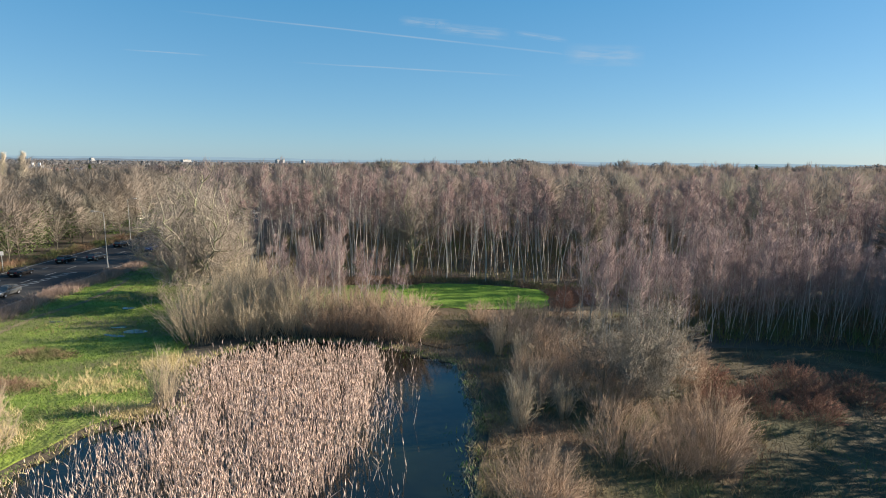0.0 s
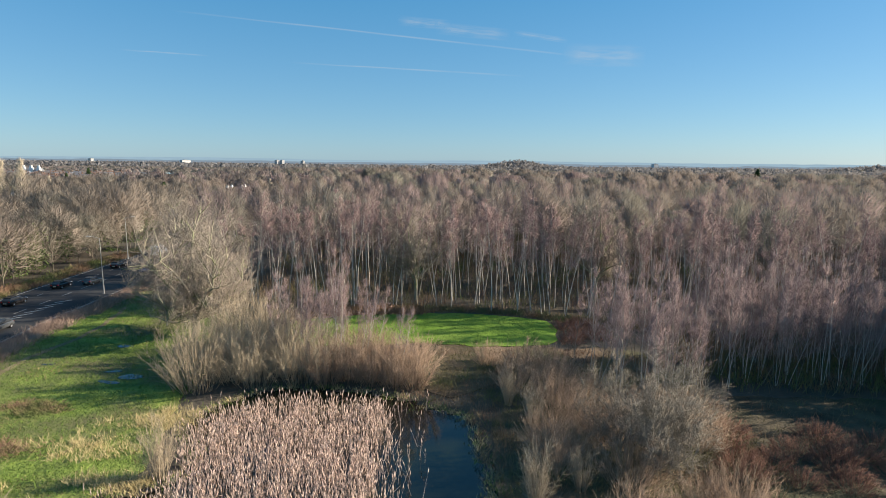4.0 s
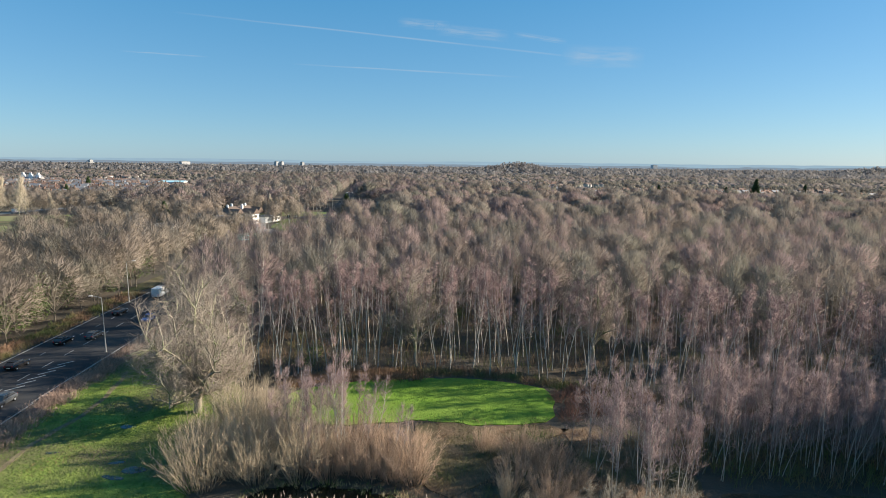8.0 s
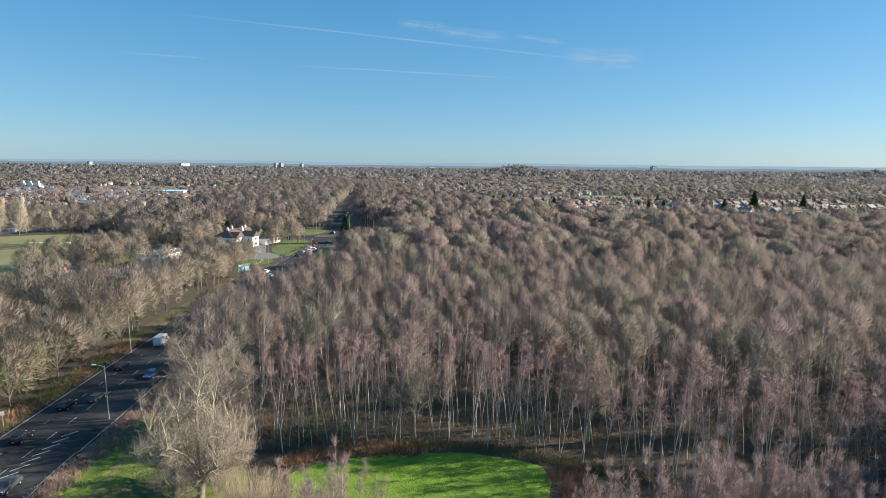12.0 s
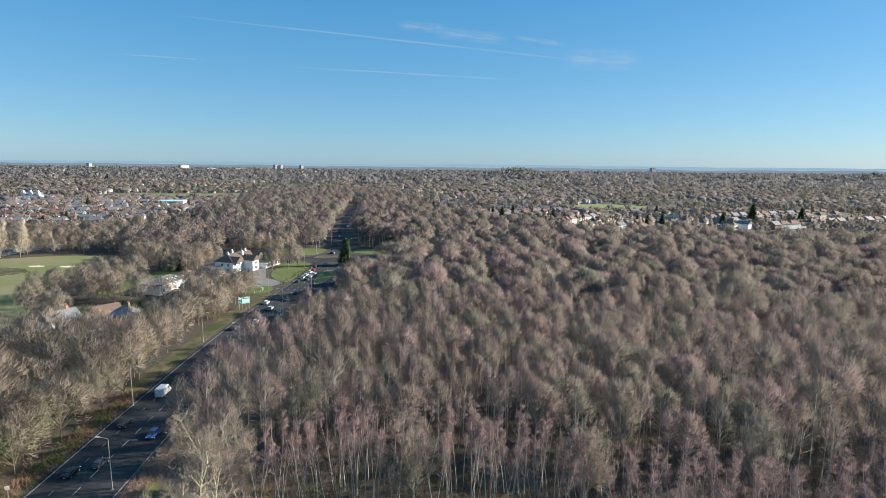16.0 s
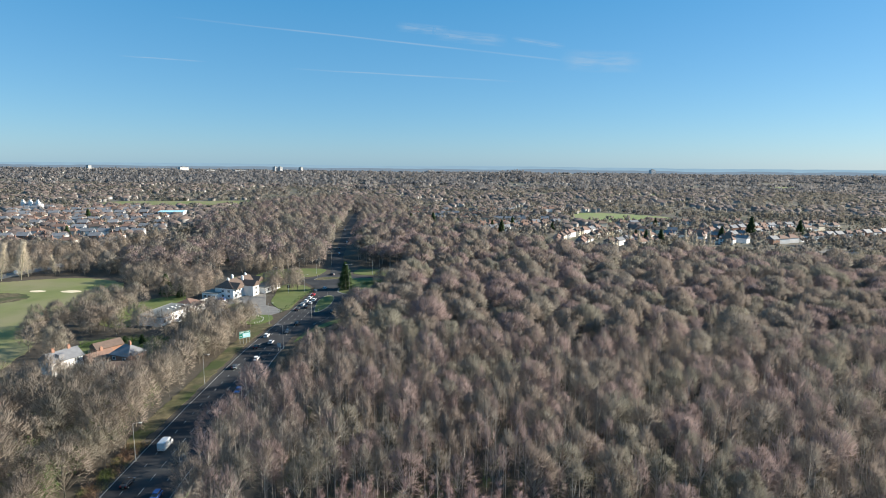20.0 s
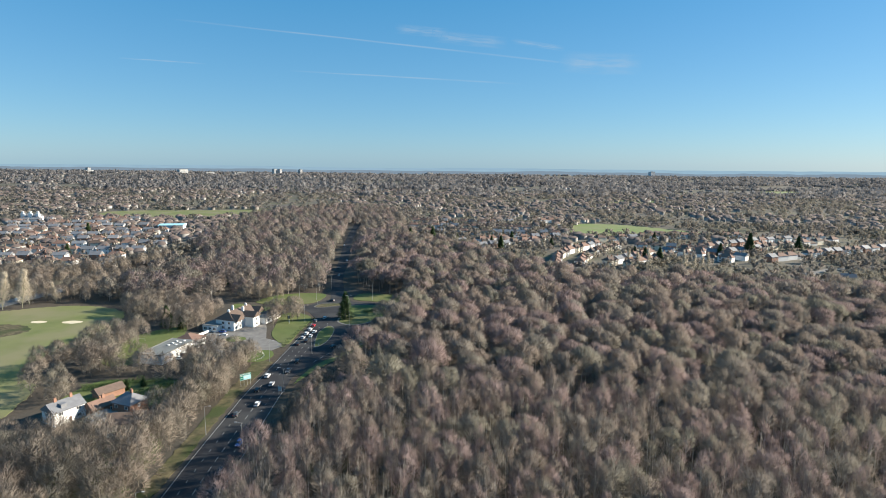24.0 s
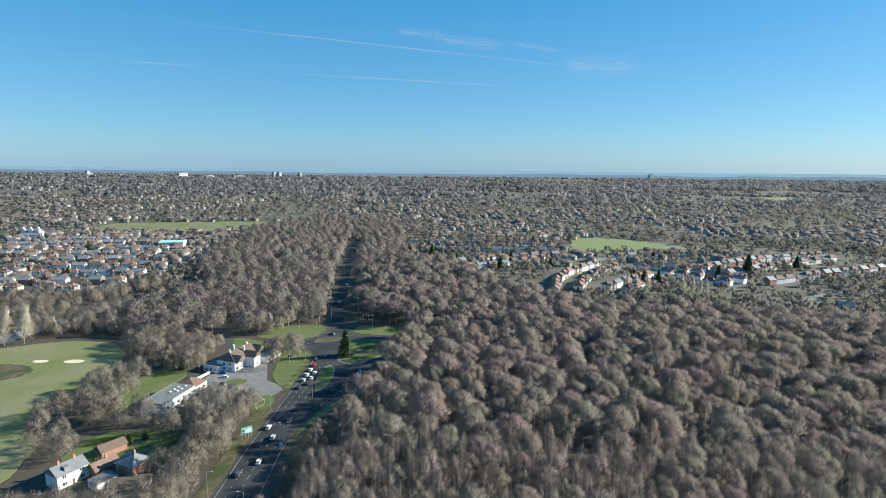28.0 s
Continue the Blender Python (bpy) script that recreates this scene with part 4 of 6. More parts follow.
ROADSIDE = [(-104, 395), (-87, 400), (-86, 425), (-98, 463), (-109, 552), (-129, 727), (-142, 862), (-118, 862), (-105, 727), (-85, 552), (-74, 463), (-64, 410), (-58, 400), (-60, 382), (-104, 376)]
WOOD_N = [(-90, 404), (-150, 390), (-190, 372), (-240, 372), (-230, 440), (-215, 530), (-270, 590), (-290, 700), (-300, 800), (-320, 950), (-240, 1130), (-110, 1120), (-60, 900), (-55, 760), (-30, 700), (-60, 655), (-80, 520), (-86, 455)]
grove("wood_north", scatter(WOOD_N, 10.4, fg, 0.6, avoid=[ROADSIDE]), FORM_FAR, fg, 0.65, 1.2, WOODS, "bare wood on both sides of the north road")
WOOD_W = [(-81, 60), (-83, 100), (-85.5, 150), (-91, 186), (-104, 180), (-140, 172), (-156, 160), (-168, 130), (-190, 60)]
grove("wood_west", scatter(WOOD_W, 6.8, fg), FORM_WEST, fg, 0.85, 1.25, [M_edge_far, M_edge_grey], "bare wood along the far side of the road", M_oak_trunks)
clumps = [[(-120, 232), (-98, 222), (-90, 232), (-90, 262), (-104, 268), (-118, 262), (-126, 245)], [(-180, 236), (-150, 240), (-156, 272), (-158, 300), (-172, 312), (-184, 282)], [(-150, 300), (-136, 302), (-140, 352), (-180, 372), (-210, 366), (-196, 335), (-170, 325)],
          [(-158, 240), (-132, 240), (-124, 250), (-136, 254), (-160, 254)], [(-108, 318), (-90, 312), (-86, 338), (-96, 356), (-110, 348)], [(-300, 372), (-220, 372), (-215, 450), (-255, 440), (-275, 400)], [(-166, 214), (-152, 214), (-156, 236), (-172, 230)], [(-112, 400), (-150, 392), (-142, 372), (-112, 376)], [(-101, 184), (-88, 190), (-88, 236), (-100, 240), (-104, 214)], [(-108, 200), (-90, 204), (-90, 262), (-100, 262)],
          [(-380, 380), (-300, 372), (-296, 430), (-270, 500), (-260, 560), (-300, 480), (-360, 470)], [(-420, 300), (-330, 300), (-320, 380), (-420, 420)]]
grove("tree_clumps", np.concatenate([scatter(c, 8.6, fg) for i, c in enumerate(clumps)]), FORM_CLUMP, fg, 0.65, 1.0, [M_edge_far, M_edge_grey], "clumps of bare trees among gardens and golf course", M_oak_trunks)
grove("roadside_scrub", scatter([(-62, 186), (-50, 196), (-44, 238), (-50, 256), (-60, 240)], 4.2, fg), FORM_WEST, fg, 0.24, 0.42, [M_wood_far, M_wood_grey], "low bare scrub between the road and the wood", M_oak_trunks)
WOOD_E = [(63, 78), (58, 62), (51, 48), (43, 34), (38, 20), (36, 0), (140, 0), (150, 94), (92, 90)]
# extra trees, nearly all out of view, added to block the low sun
SHADE = [(63, 60), (66, 78), (92, 88), (130, 96), (150, 90), (140, 50), (80, 48)]
grove("wood_east", np.concatenate([scatter(WOOD_E, 7.4, fg), scatter(SHADE, 5.0, fg)]), FORM_PLAIN, fg, 0.95, 1.15, WOODS, "bare wood beside the scrub, shading it from the low sun")

# trees among the far houses, out to the horizon
def fan(n, y0, y1, gen, power=1.0, spread=0.95):
    y = y0 + (y1 - y0) * gen.random(n) ** power
    return np.stack([gen.uniform(-spread, spread, n) * y, y], 1)


FIELDS = [[(170, 752), (230, 915), (310, 905), (405, 775)], [(-600, 930), (-400, 945), (-310, 1030), (-340, 1130), (-640, 1065)], [(755, 1835), (905, 1855), (930, 1965), (800, 1965)], [(1100, 1890), (1220, 1880), (1430, 2200), (1240, 2155)]]
sub = np.concatenate([fan(6400, 470, 900, fg, 0.8), fan(8600, 850, 1900, fg, 0.75)])
cover = np.array([noise.noise(Vector((x * 0.005, y * 0.008, 3.0))) for x, y in sub])
sub = sub[fg.random(len(sub)) < 0.68 + 1.1 * cover]
fringe = scatter([(80, 486), (120, 456), (180, 440), (330, 398), (440, 410), (460, 520), (330, 470), (180, 500)], 8.5, fg)
sub = np.concatenate([sub, fringe])
row_clear = np.zeros(len(sub), bool)
for line in ([(108, 512), (140, 600), (195, 662)], [(165, 532), (228, 590)], [(252, 602), (300, 548)], [(300, 628), (395, 690), (515, 738)], [(235, 640), (330, 610), (400, 668)], [(340, 560), (420, 600), (520, 640)]):
    for (ax, ay), (bx, by) in zip(line[:-1], line[1:]):
        t = np.clip(((sub[:, 0] - ax) * (bx - ax) + (sub[:, 1] - ay) * (by - ay)) / ((bx - ax) ** 2 + (by - ay) ** 2), 0, 1)
        row_clear |= np.hypot(sub[:, 0] - ax - t * (bx - ax), sub[:, 1] - 4 - ay - t * (by - ay)) < 20
row_clear |= inside([(-660, 490), (-300, 490), (-290, 700), (-420, 900), (-660, 900)], sub[:, 0], sub[:, 1]) & (fg.random(len(sub)) < 0.7)
sub = sub[~row_clear]
blocked = inside(WOOD_N, sub[:, 0], sub[:, 1]) | inside(WOOD_B, sub[:, 0], sub[:, 1])
for f in FIELDS:
    blocked |= inside(f, sub[:, 0], sub[:, 1])
sub = sub[~blocked]
FORM_SUB_FAR = [canopy_form(fg, h, r, 38, 1.25, 0.08, base=0.05, limbs=1, reach=2.6, lying=0.4, ratio=3) for h, r in ((9, 10.0), (8, 9.0), (11, 10.5))]
grove("suburb_trees", sub[sub[:, 1] >= 880], FORM_SUB_FAR, fg, 0.6, 1.15, M_suburb, "bare trees among the farther houses")
grove("suburb_trees", sub[sub[:, 1] < 880], FORM_SUB, fg, 0.55, 1.15, M_suburb, "bare garden trees among suburban houses")
FORM_DIST = [canopy_form(fg, 9, 19.0, 30, 3.0, 0.1, base=0.03, limbs=1, reach=5.5, lying=0.5, ratio=3.5) for _ in range(3)]
far = fan(12000, 1600, 4550, fg, 0.8, 0.9)
cover = np.array([noise.noise(Vector((x * 0.0016, y * 0.0045, 6.0))) for x, y in far])
far = far[fg.random(len(far)) < 0.6 + 1.5 * cover]
blocked = np.zeros(len(far), bool)
for f in FIELDS:
    blocked |= inside(f, far[:, 0], far[:, 1])
def rise(x, y, peaks):
    return sum(h * np.exp(-((x - px) / sx) ** 2 - ((y - py) / sy) ** 2) for px, py, h, sx, sy in peaks)


PEAKS = [(378, 2690, 30, 120, 160), (230, 2720, 14, 160, 160), (560, 2720, 12, 190, 160), (2150, 2720, 30, 190, 200), (1500, 2760, 10, 300, 160)]
hx, hy = np.meshgrid(np.linspace(-250, 2700, 119), np.linspace(2350, 3100, 31))
hi = np.arange(hx.size).reshape(hx.shape)
qa, qb, qc, qd = hi[:-1, :-1].ravel(), hi[:-1, 1:].ravel(), hi[1:, 1:].ravel(), hi[1:, :-1].ravel()
tagged(new("ground_rise", mesh_of("ground_rise", np.stack([hx.ravel(), hy.ravel(), (rise(hx, hy, PEAKS) + terrain(hx, hy) - 1.5).ravel()], 1), np.concatenate([np.stack([qa, qb, qc], 1), np.stack([qa, qc, qd], 1)]), M_gardens)), "low wooded rises on the skyline", "hill", kind="structure")
crest = np.column_stack([fg.uniform(-200, 2500, 2600), fg.uniform(2450, 2900, 2600)])
crest = crest[rise(crest[:, 0], crest[:, 1], PEAKS) > 6]
hill_wood = grove("hill_wood", crest, FORM_DIST, fg, 0.8, 1.4, M_distant_hazed, "wooded hilltops in the distance")
for v in hill_wood.data.vertices:
    v.co.z += float(rise(v.co.x, v.co.y, PEAKS)) - 1.5
grove("distant_trees", far[~blocked], FORM_DIST, fg, 0.7, 1.6, M_distant_hazed, "distant winter trees between the houses to the horizon")


# ---- reeds, bracken, brambles, tussocks ----
def tufts(name, places, gen, blades, height, spread, width, mat, label, category, base_z=0.1, lean=0.5):
    m = len(places)
    p = np.repeat(places, blades, 0)
    k = len(p)
    z = np.full(k, base_z)
    p0 = np.column_stack([p + gen.normal(0, spread, (k, 2)), z])
    d = np.column_stack([gen.normal(0, lean, (k, 2)), np.ones(k)])
    d /= np.linalg.norm(d, axis=1, keepdims=True)
    h = height * gen.uniform(0.5, 1.15, k) * np.repeat(gen.uniform(0.7, 1.2, m), blades)
    s = Soup()
    s.slivers(p0, p0 + d * h[:, None], width, gen)
    return tagged(new(name, s.mesh(name, mat)), label, category, kind="stuff")


rg = np.random.default_rng(5)
REEDS = smooth_loop([(-23.9, 48.5), (-19.5, 53.5), (-12, 55.5), (-6.6, 54), (-4.6, 49), (-4.1, 44), (-4.2, 39), (-5.3, 34.4), (-7.4, 31), (-10, 24), (-12, 17), (-22, 17), (-24.5, 26), (-24.6, 31), (-23, 36), (-20.5, 40.8), (-20.6, 43)], 2, 1.2)
pts = scatter(REEDS, 0.29, rg, 0.6)
edge = np.minimum(np.clip((-4.2 - pts[:, 0]) / 2.5, 0.12, 1), np.clip((pts[:, 0] + 27 + np.clip(40 - pts[:, 1], 0, 30) * 0.0 - np.clip(44 - pts[:, 1], 0, 40) * 0.25) / 6, 0.10, 1))
clumpy = np.array([noise.noise(Vector((x * 0.75, y * 0.75, 1.0))) + 0.6 * noise.noise(Vector((x * 0.22, y * 0.22, 4.0))) for x, y in pts])
pts = pts[rg.random(len(pts)) < edge * np.clip(0.75 + 1.3 * clumpy, 0.05, 1)]
stray = np.column_stack([rg.uniform(-26, -2, 500), rg.uniform(24, 56, 500)])
pts = np.concatenate([pts, stray[inside(POND, stray[:, 0], stray[:, 1])]])
n = len(pts)
reeds = Soup()
foot = np.column_stack([pts, np.full(n, -0.35)])
lean = rg.normal(0, 0.2, (n, 2))
hh = rg.uniform(1.3, 2.3, n)
tip = foot + np.column_stack([lean * hh[:, None], hh])
reeds.spikes(foot, tip, 0.014)
for _ in range(2):
    t = rg.uniform(0.2, 0.75, n)[:, None]
    at = foot + (tip - foot) * t
    d = np.column_stack([rg.normal(0, 0.35, (n, 2)), rg.uniform(0.5, 1.0, n)])
    reeds.slivers(at, at + d * rg.uniform(0.35, 0.8, n)[:, None], 0.02, rg)
# fluffy seed heads: blunt spindles at the tips
axis = (tip - foot) / hh[:, None]
reeds.spikes(tip - axis * 0.10, tip + axis * rg.uniform(0.18, 0.32, n)[:, None], 0.045)
reeds.spikes(tip - axis * 0.09, tip - axis * rg.uniform(0.25, 0.45, n)[:, None], 0.045)
tagged(new("reed_bed", reeds.mesh("reed_bed", M_reed)), "pale pinkish-brown reed bed standing in the pond", "reeds", kind="stuff")

bx = rg.uniform(-26, -4, 800)
bx = np.column_stack([bx, front_y(bx) - rg.uniform(-1.0, 3.0, 800)])
tufts("bracken", bx, rg, 14, 1.1, 0.5, 0.06, M_bracken, "rusty dead bracken along the wood's edge", "bracken", 0.05, 0.9)
xs = rg.uniform(-8, 60, 800)
tufts("undergrowth", np.column_stack([xs, front_y(xs) + rg.uniform(-1.5, 1.5, 800)]), rg, 12, 1.3, 0.6, 0.04, M_bramble, "dark brambles under the front trees", "undergrowth", 0.0, 0.7)
under = scatter([(-34, 90), (5, 96), (20, 92), (92, 86), (150, 100), (150, 200), (-50, 205)], 2.6, rg)
under = np.concatenate([under, scatter([(29, 62), (62, 57), (64, 77), (45, 80), (30, 80)], 1.5, rg)])
tufts("understorey", under, rg, 14, 3.2, 0.8, 0.035, M_bramble, "bare saplings and brambles on the wood floor", "undergrowth", 0.0, 0.35)
ys = rg.uniform(45, 130, 900)
tufts("roadside_brambles", np.column_stack([np.interp(ys, [p[1] for p in ROAD_RIGHT], [p[0] for p in ROAD_RIGHT]) + rg.uniform(0.6, 4.6, 900), ys]), rg, 18, 1.2, 0.5, 0.04, M_deadstems, "brown bramble bank along the road", "brambles", 0.05, 0.8)
tufts("roadside_brambles", np.column_stack([np.interp(ys, [p[1] for p in ROAD_LEFT], [p[0] for p in ROAD_LEFT]) - rg.uniform(0.7, 5.5, 900), ys * 1.2 - 8]), rg, 14, 1.3, 0.6, 0.05, M_bramble, "brown brambles under the trees by the road", "brambles", 0.0, 0.7)
straws = np.concatenate([np.column_stack([rg.normal(-31, 2.6, 60), rg.normal(46.5, 1.2, 60)]), np.column_stack([rg.normal(-27.5, 2, 90), rg.normal(52, 1.2, 90)]), np.column_stack([rg.normal(-33, 1.6, 70), rg.normal(37, 2.0, 70)]), np.column_stack([rg.uniform(-29, -23, 60), rg.normal(41.5, 0.6, 60)])])
tufts("straw_tussocks", straws, rg, 22, 0.8, 0.3, 0.02, M_tussock, "straw-coloured grass tussocks by the pond", "tussocks", 0.1, 0.6)
mead = scatter([(-57, 40), (-57, 100), (-33, 88), (-28, 62), (-25, 45), (-31, 30), (-45, 30)], 0.6, rg)
tufts("meadow_tufts", mead, rg, 7, 0.32, 0.22, 0.03, M_greentuft, "tufts of long green meadow grass", "grass", 0.1, 0.6)
green = scatter([(-22, 84), (-9, 90), (5, 90), (15, 86), (13, 76), (-15, 75)], 0.6, rg)
tufts("clearing_tufts", green, rg, 6, 0.25, 0.2, 0.03, M_greentuft, "tufts of bright grass in the clearing", "grass", 0.1, 0.6)
bank = np.concatenate([np.column_stack([rg.uniform(2.6, 5, 160), rg.uniform(24, 54, 160)]), np.column_stack([rg.uniform(4, 28, 500), rg.uniform(24, 72, 500)]), np.column_stack([rg.uniform(-5, 14, 260), rg.uniform(57, 76, 260)])])
tufts("marsh_tufts", bank, rg, 12, 0.7, 0.4, 0.025, M_bramble, "brown sedge and dead stems on wet ground", "sedge", 0.05, 0.7)
dull = scatter([(-57, 40), (-57, 100), (-33, 88), (-28, 62), (-25, 45), (-31, 30), (-45, 30)], 1.1, rg)
dull = dull[np.array([noise.noise(Vector((x * 0.16, y * 0.16, 2.0))) for x, y in dull]) > 0.12]
tufts("dead_tufts", dull, rg, 9, 0.4, 0.35, 0.03, M_bramble, "brown dead stems among the meadow grass", "grass", 0.1, 0.8)
scrub = np.concatenate([scatter([(-61, 185), (-46, 205), (-38, 250), (-30, 282), (-38, 262), (-52, 258), (-62, 232)], 2.2, rg), scatter([(20, 30), (30, 58), (60, 60), (50, 40), (40, 30)], 2.6, rg), scatter([(-5, 60), (14, 74), (28, 70), (26, 40), (18, 24), (4, 24), (4, 50)], 1.2, rg)])
tufts("low_scrub", scrub, rg, 16, 1.1, 0.5, 0.022, M_bramble, "low dark scrub of brambles and dead stems", "scrub", 0.05, 0.6)
rim = np.array([p for p in smooth_loop(POND, 0.5)])
rim = rim[(rim[:, 1] > 22) & ((rim[:, 0] < -20) | (rim[:, 0] > 1) | (rim[:, 1] > 52))]
tufts("bank_tufts", rim + rg.normal(0, 0.35, rim.shape), rg, 16, 0.55, 0.3, 0.02, M_tussock, "straw and green grass along the pond bank", "grass", 0.0, 0.7)
tufts("bank_tufts", rim + rg.normal(0, 0.6, rim.shape), rg, 12, 0.45, 0.35, 0.025, M_greentuft, "green grass along the pond bank", "grass", 0.02, 0.7)
mound = np.concatenate([np.column_stack([rg.normal(-41, 1.6, 120), rg.normal(54, 0.9, 120)]), np.column_stack([rg.normal(-38, 2.0, 90), rg.normal(46, 0.9, 90)])])
tufts("brash_heap", mound, rg, 14, 0.8, 0.4, 0.03, M_bramble, "low heap of brown cut brash in the meadow", "brash", 0.1, 1.4)


# ---- houses ----
def roof_mesh(w, d, eaves, rise, hip, over=0.4, thick=0.22):
    """A pitched roof with its ridge along x; hip: how far the ends are cut back."""
    bm = bmesh.new()
    x0, x1, y0, y1 = -w / 2 - over, w / 2 + over, -d / 2 - over, d / 2 + over
    h = hip if hip else 0.0
    low = [bm.verts.new(c) for c in ((x0, y0, eaves), (x1, y0, eaves), (x1, y1, eaves), (x0, y1, eaves))]
    up = [bm.verts.new(c) for c in ((x0, y0, eaves + thick), (x1, y0, eaves + thick), (x1, y1, eaves + thick), (x0, y1, eaves + thick))]
    ra, rb = bm.verts.new((x0 + h, 0, eaves + rise)), bm.verts.new((x1 - h, 0, eaves + rise))
    for q in ((low[3], low[2], low[1], low[0]), (low[0], low[1], up[1], up[0]), (low[1], low[2], up[2], up[1]), (low[2], low[3], up[3], up[2]), (low[3], low[0], up[0], up[3]),
              (up[0], up[1], rb, ra), (up[2], up[3], ra, rb), (up[1], up[2], rb), (up[3], up[0], ra)):
        bm.faces.new(q)
    bmesh.ops.recalc_face_normals(bm, faces=bm.faces)
    return bm


def window_mesh(w, h, depth=0.12):
    """A frame with a cross bar, standing a little proud of the wall; x across, y out."""
    f = 0.09
    return boxed((-w / 2, -depth, 0, -w / 2 + f, 0.04, h), (w / 2 - f, -depth, 0, w / 2, 0.04, h), (-w / 2 + f, -depth, 0, w / 2 - f, 0.04, f), (-w / 2 + f, -depth, h - f, w / 2 - f, 0.04, h), (-0.04, -depth, f, 0.04, 0.03, h - f))


def window(parent, x, y, z, turn, w=1.5, h=1.3):
    win = part("window", window_mesh(w, h), M_white, parent)
    win.matrix_basis = pose(x, y, z, 0, 0, turn)
    pane = part("pane", boxed((-w / 2 + 0.05, -0.06, 0.05, w / 2 - 0.05, 0.0, h - 0.05)), M_glass, win)
    return win


def house(name, w, d, eaves, rise, hip, wall_mat, roof_mat, label, category="house", group="", detail=True, chimneys=1, bays=0):
    ob = empty(name, label, category, group)
    part("wall", boxed((-w / 2, -d / 2, -0.3, w / 2, d / 2, eaves + 0.05)), wall_mat, ob)
    if not hip:
        for s in (-1, 1):
            bm = bmesh.new()
            a = [bm.verts.new(c) for c in ((s * w / 2, -d / 2, eaves), (s * w / 2, d / 2, eaves), (s * w / 2, 0, eaves + rise * 0.93))]
            b = [bm.verts.new((v.co.x - s * 0.25, v.co.y, v.co.z)) for v in a]
            bm.faces.new(a)
            bm.faces.new(b[::-1])
            for i in range(3):
                bm.faces.new((a[i], b[i], b[(i + 1) % 3], a[(i + 1) % 3]))
            bmesh.ops.recalc_face_normals(bm, faces=bm.faces)
            part("gable", bm, wall_mat, ob)
    roof = part("roof", roof_mesh(w, d, eaves, rise, hip), roof_mat, ob)
    for c in range(chimneys):
        cx = (c - (chimneys - 1) / 2) * w * 0.5 + w * 0.12 * (chimneys == 1)
        part("chimney", boxed((cx - 0.5, -0.35, eaves + rise * 0.55, cx + 0.5, 0.35, eaves + rise + 1.1), (cx - 0.35, -0.15, eaves + rise + 1.1, cx - 0.05, 0.15, eaves + rise + 1.5), (cx + 0.05, -0.15, eaves + rise + 1.1, cx + 0.35, 0.15, eaves + rise + 1.5)), M_brick, roof)
    if detail:
        rows_z = (0.9, 3.6) if eaves > 4.5 else (0.9,)
        for z in rows_z:
            for k in (-0.28, 0.28):
                window(ob, k * w, -d / 2 - 0.01, z, 0)
            window(ob, w / 2 + 0.01, 0, z, 90, 1.2)
        part("door", boxed((-0.45, -d / 2 - 0.08, 0, 0.45, -d / 2 + 0.02, 2.05)), M_browntile, ob)
    for k in range(bays):
        bx = (k - (bays - 1) / 2) * w * 0.56
        bay = part("bay", boxed((bx - 1.3, -d / 2 - 0.9, -0.3, bx + 1.3, -d / 2 + 0.02, eaves - 0.1)), wall_mat, ob)
        bm = bmesh.new()
        v = [bm.verts.new(c) for c in ((bx - 1.5, -d / 2 - 1.1, eaves - 0.1), (bx + 1.5, -d / 2 - 1.1, eaves - 0.1), (bx + 1.5, -d / 2 + 0.6, eaves - 0.1), (bx - 1.5, -d / 2 + 0.6, eaves - 0.1), (bx, -d / 2 - 1.1, eaves + 1.5), (bx, -d / 2 + 1.6, eaves + 1.5))]
        for q in ((0, 1, 4), (1, 2, 5, 4), (3, 0, 4, 5), (2, 3, 5), (3, 2, 1, 0)):
            bm.faces.new([v[i] for i in q])
        part("bay_roof", bm, roof_mat, bay)
        part("window", boxed((bx - 1.0, -d / 2 - 0.96, 0.8, bx + 1.0, -d / 2 - 0.9, 2.1), (bx - 1.0, -d / 2 - 0.96, 3.4, bx + 1.0, -d / 2 - 0.9, 4.6)), M_glass, bay)
    return ob


kinds = [
    house("house", 14, 8.5, 5.2, 3.4, 4.0, M_white, M_tile, "white rendered semi-detached house with a red tiled hipped roof", group="suburban houses", detail=False, chimneys=2, bays=2),
    house("house", 13, 8.5, 5.2, 3.2, 3.6, M_cream, M_browntile, "cream semi-detached house with a brown tiled roof", group="suburban houses", detail=False, chimneys=2, bays=2),
    house("house", 10, 9, 5.2, 3.6, 0, M_brick, M_slate, "brick house with a grey slate gabled roof", group="suburban houses", detail=True, chimneys=1),
    house("house", 12, 8, 5.0, 3.0, 0, M_white, M_slate, "white house with a grey slate gabled roof", group="suburban houses", detail=True, chimneys=1),
    house("bungalow", 12, 9, 2.7, 3.0, 3.5, M_white, M_browntile, "white bungalow with a brown hipped roof", group="suburban houses", detail=False, chimneys=1),
]
hg = np.random.default_rng(12)
EAST = [[(108, 512), (120, 560), (140, 600), (195, 662)], [(130, 512), (146, 556), (166, 594), (214, 648)], [(165, 532), (228, 590)], [(182, 522), (248, 580)], [(252, 602), (300, 548)], [(275, 615), (318, 562)], [(235, 640), (330, 610), (400, 668)],
        [(300, 628), (395, 690), (515, 738)], [(320, 600), (410, 655), (520, 712)], [(20, 615), (80, 650), (130, 690)], [(0, 640), (70, 690), (160, 720)], [(-30, 760), (40, 760), (170, 745)], [(-40, 830), (60, 820), (170, 800)], [(-40, 900), (80, 880), (200, 930)], [(340, 560), (420, 600), (520, 640)], [(205, 700), (300, 732), (420, 748)]]
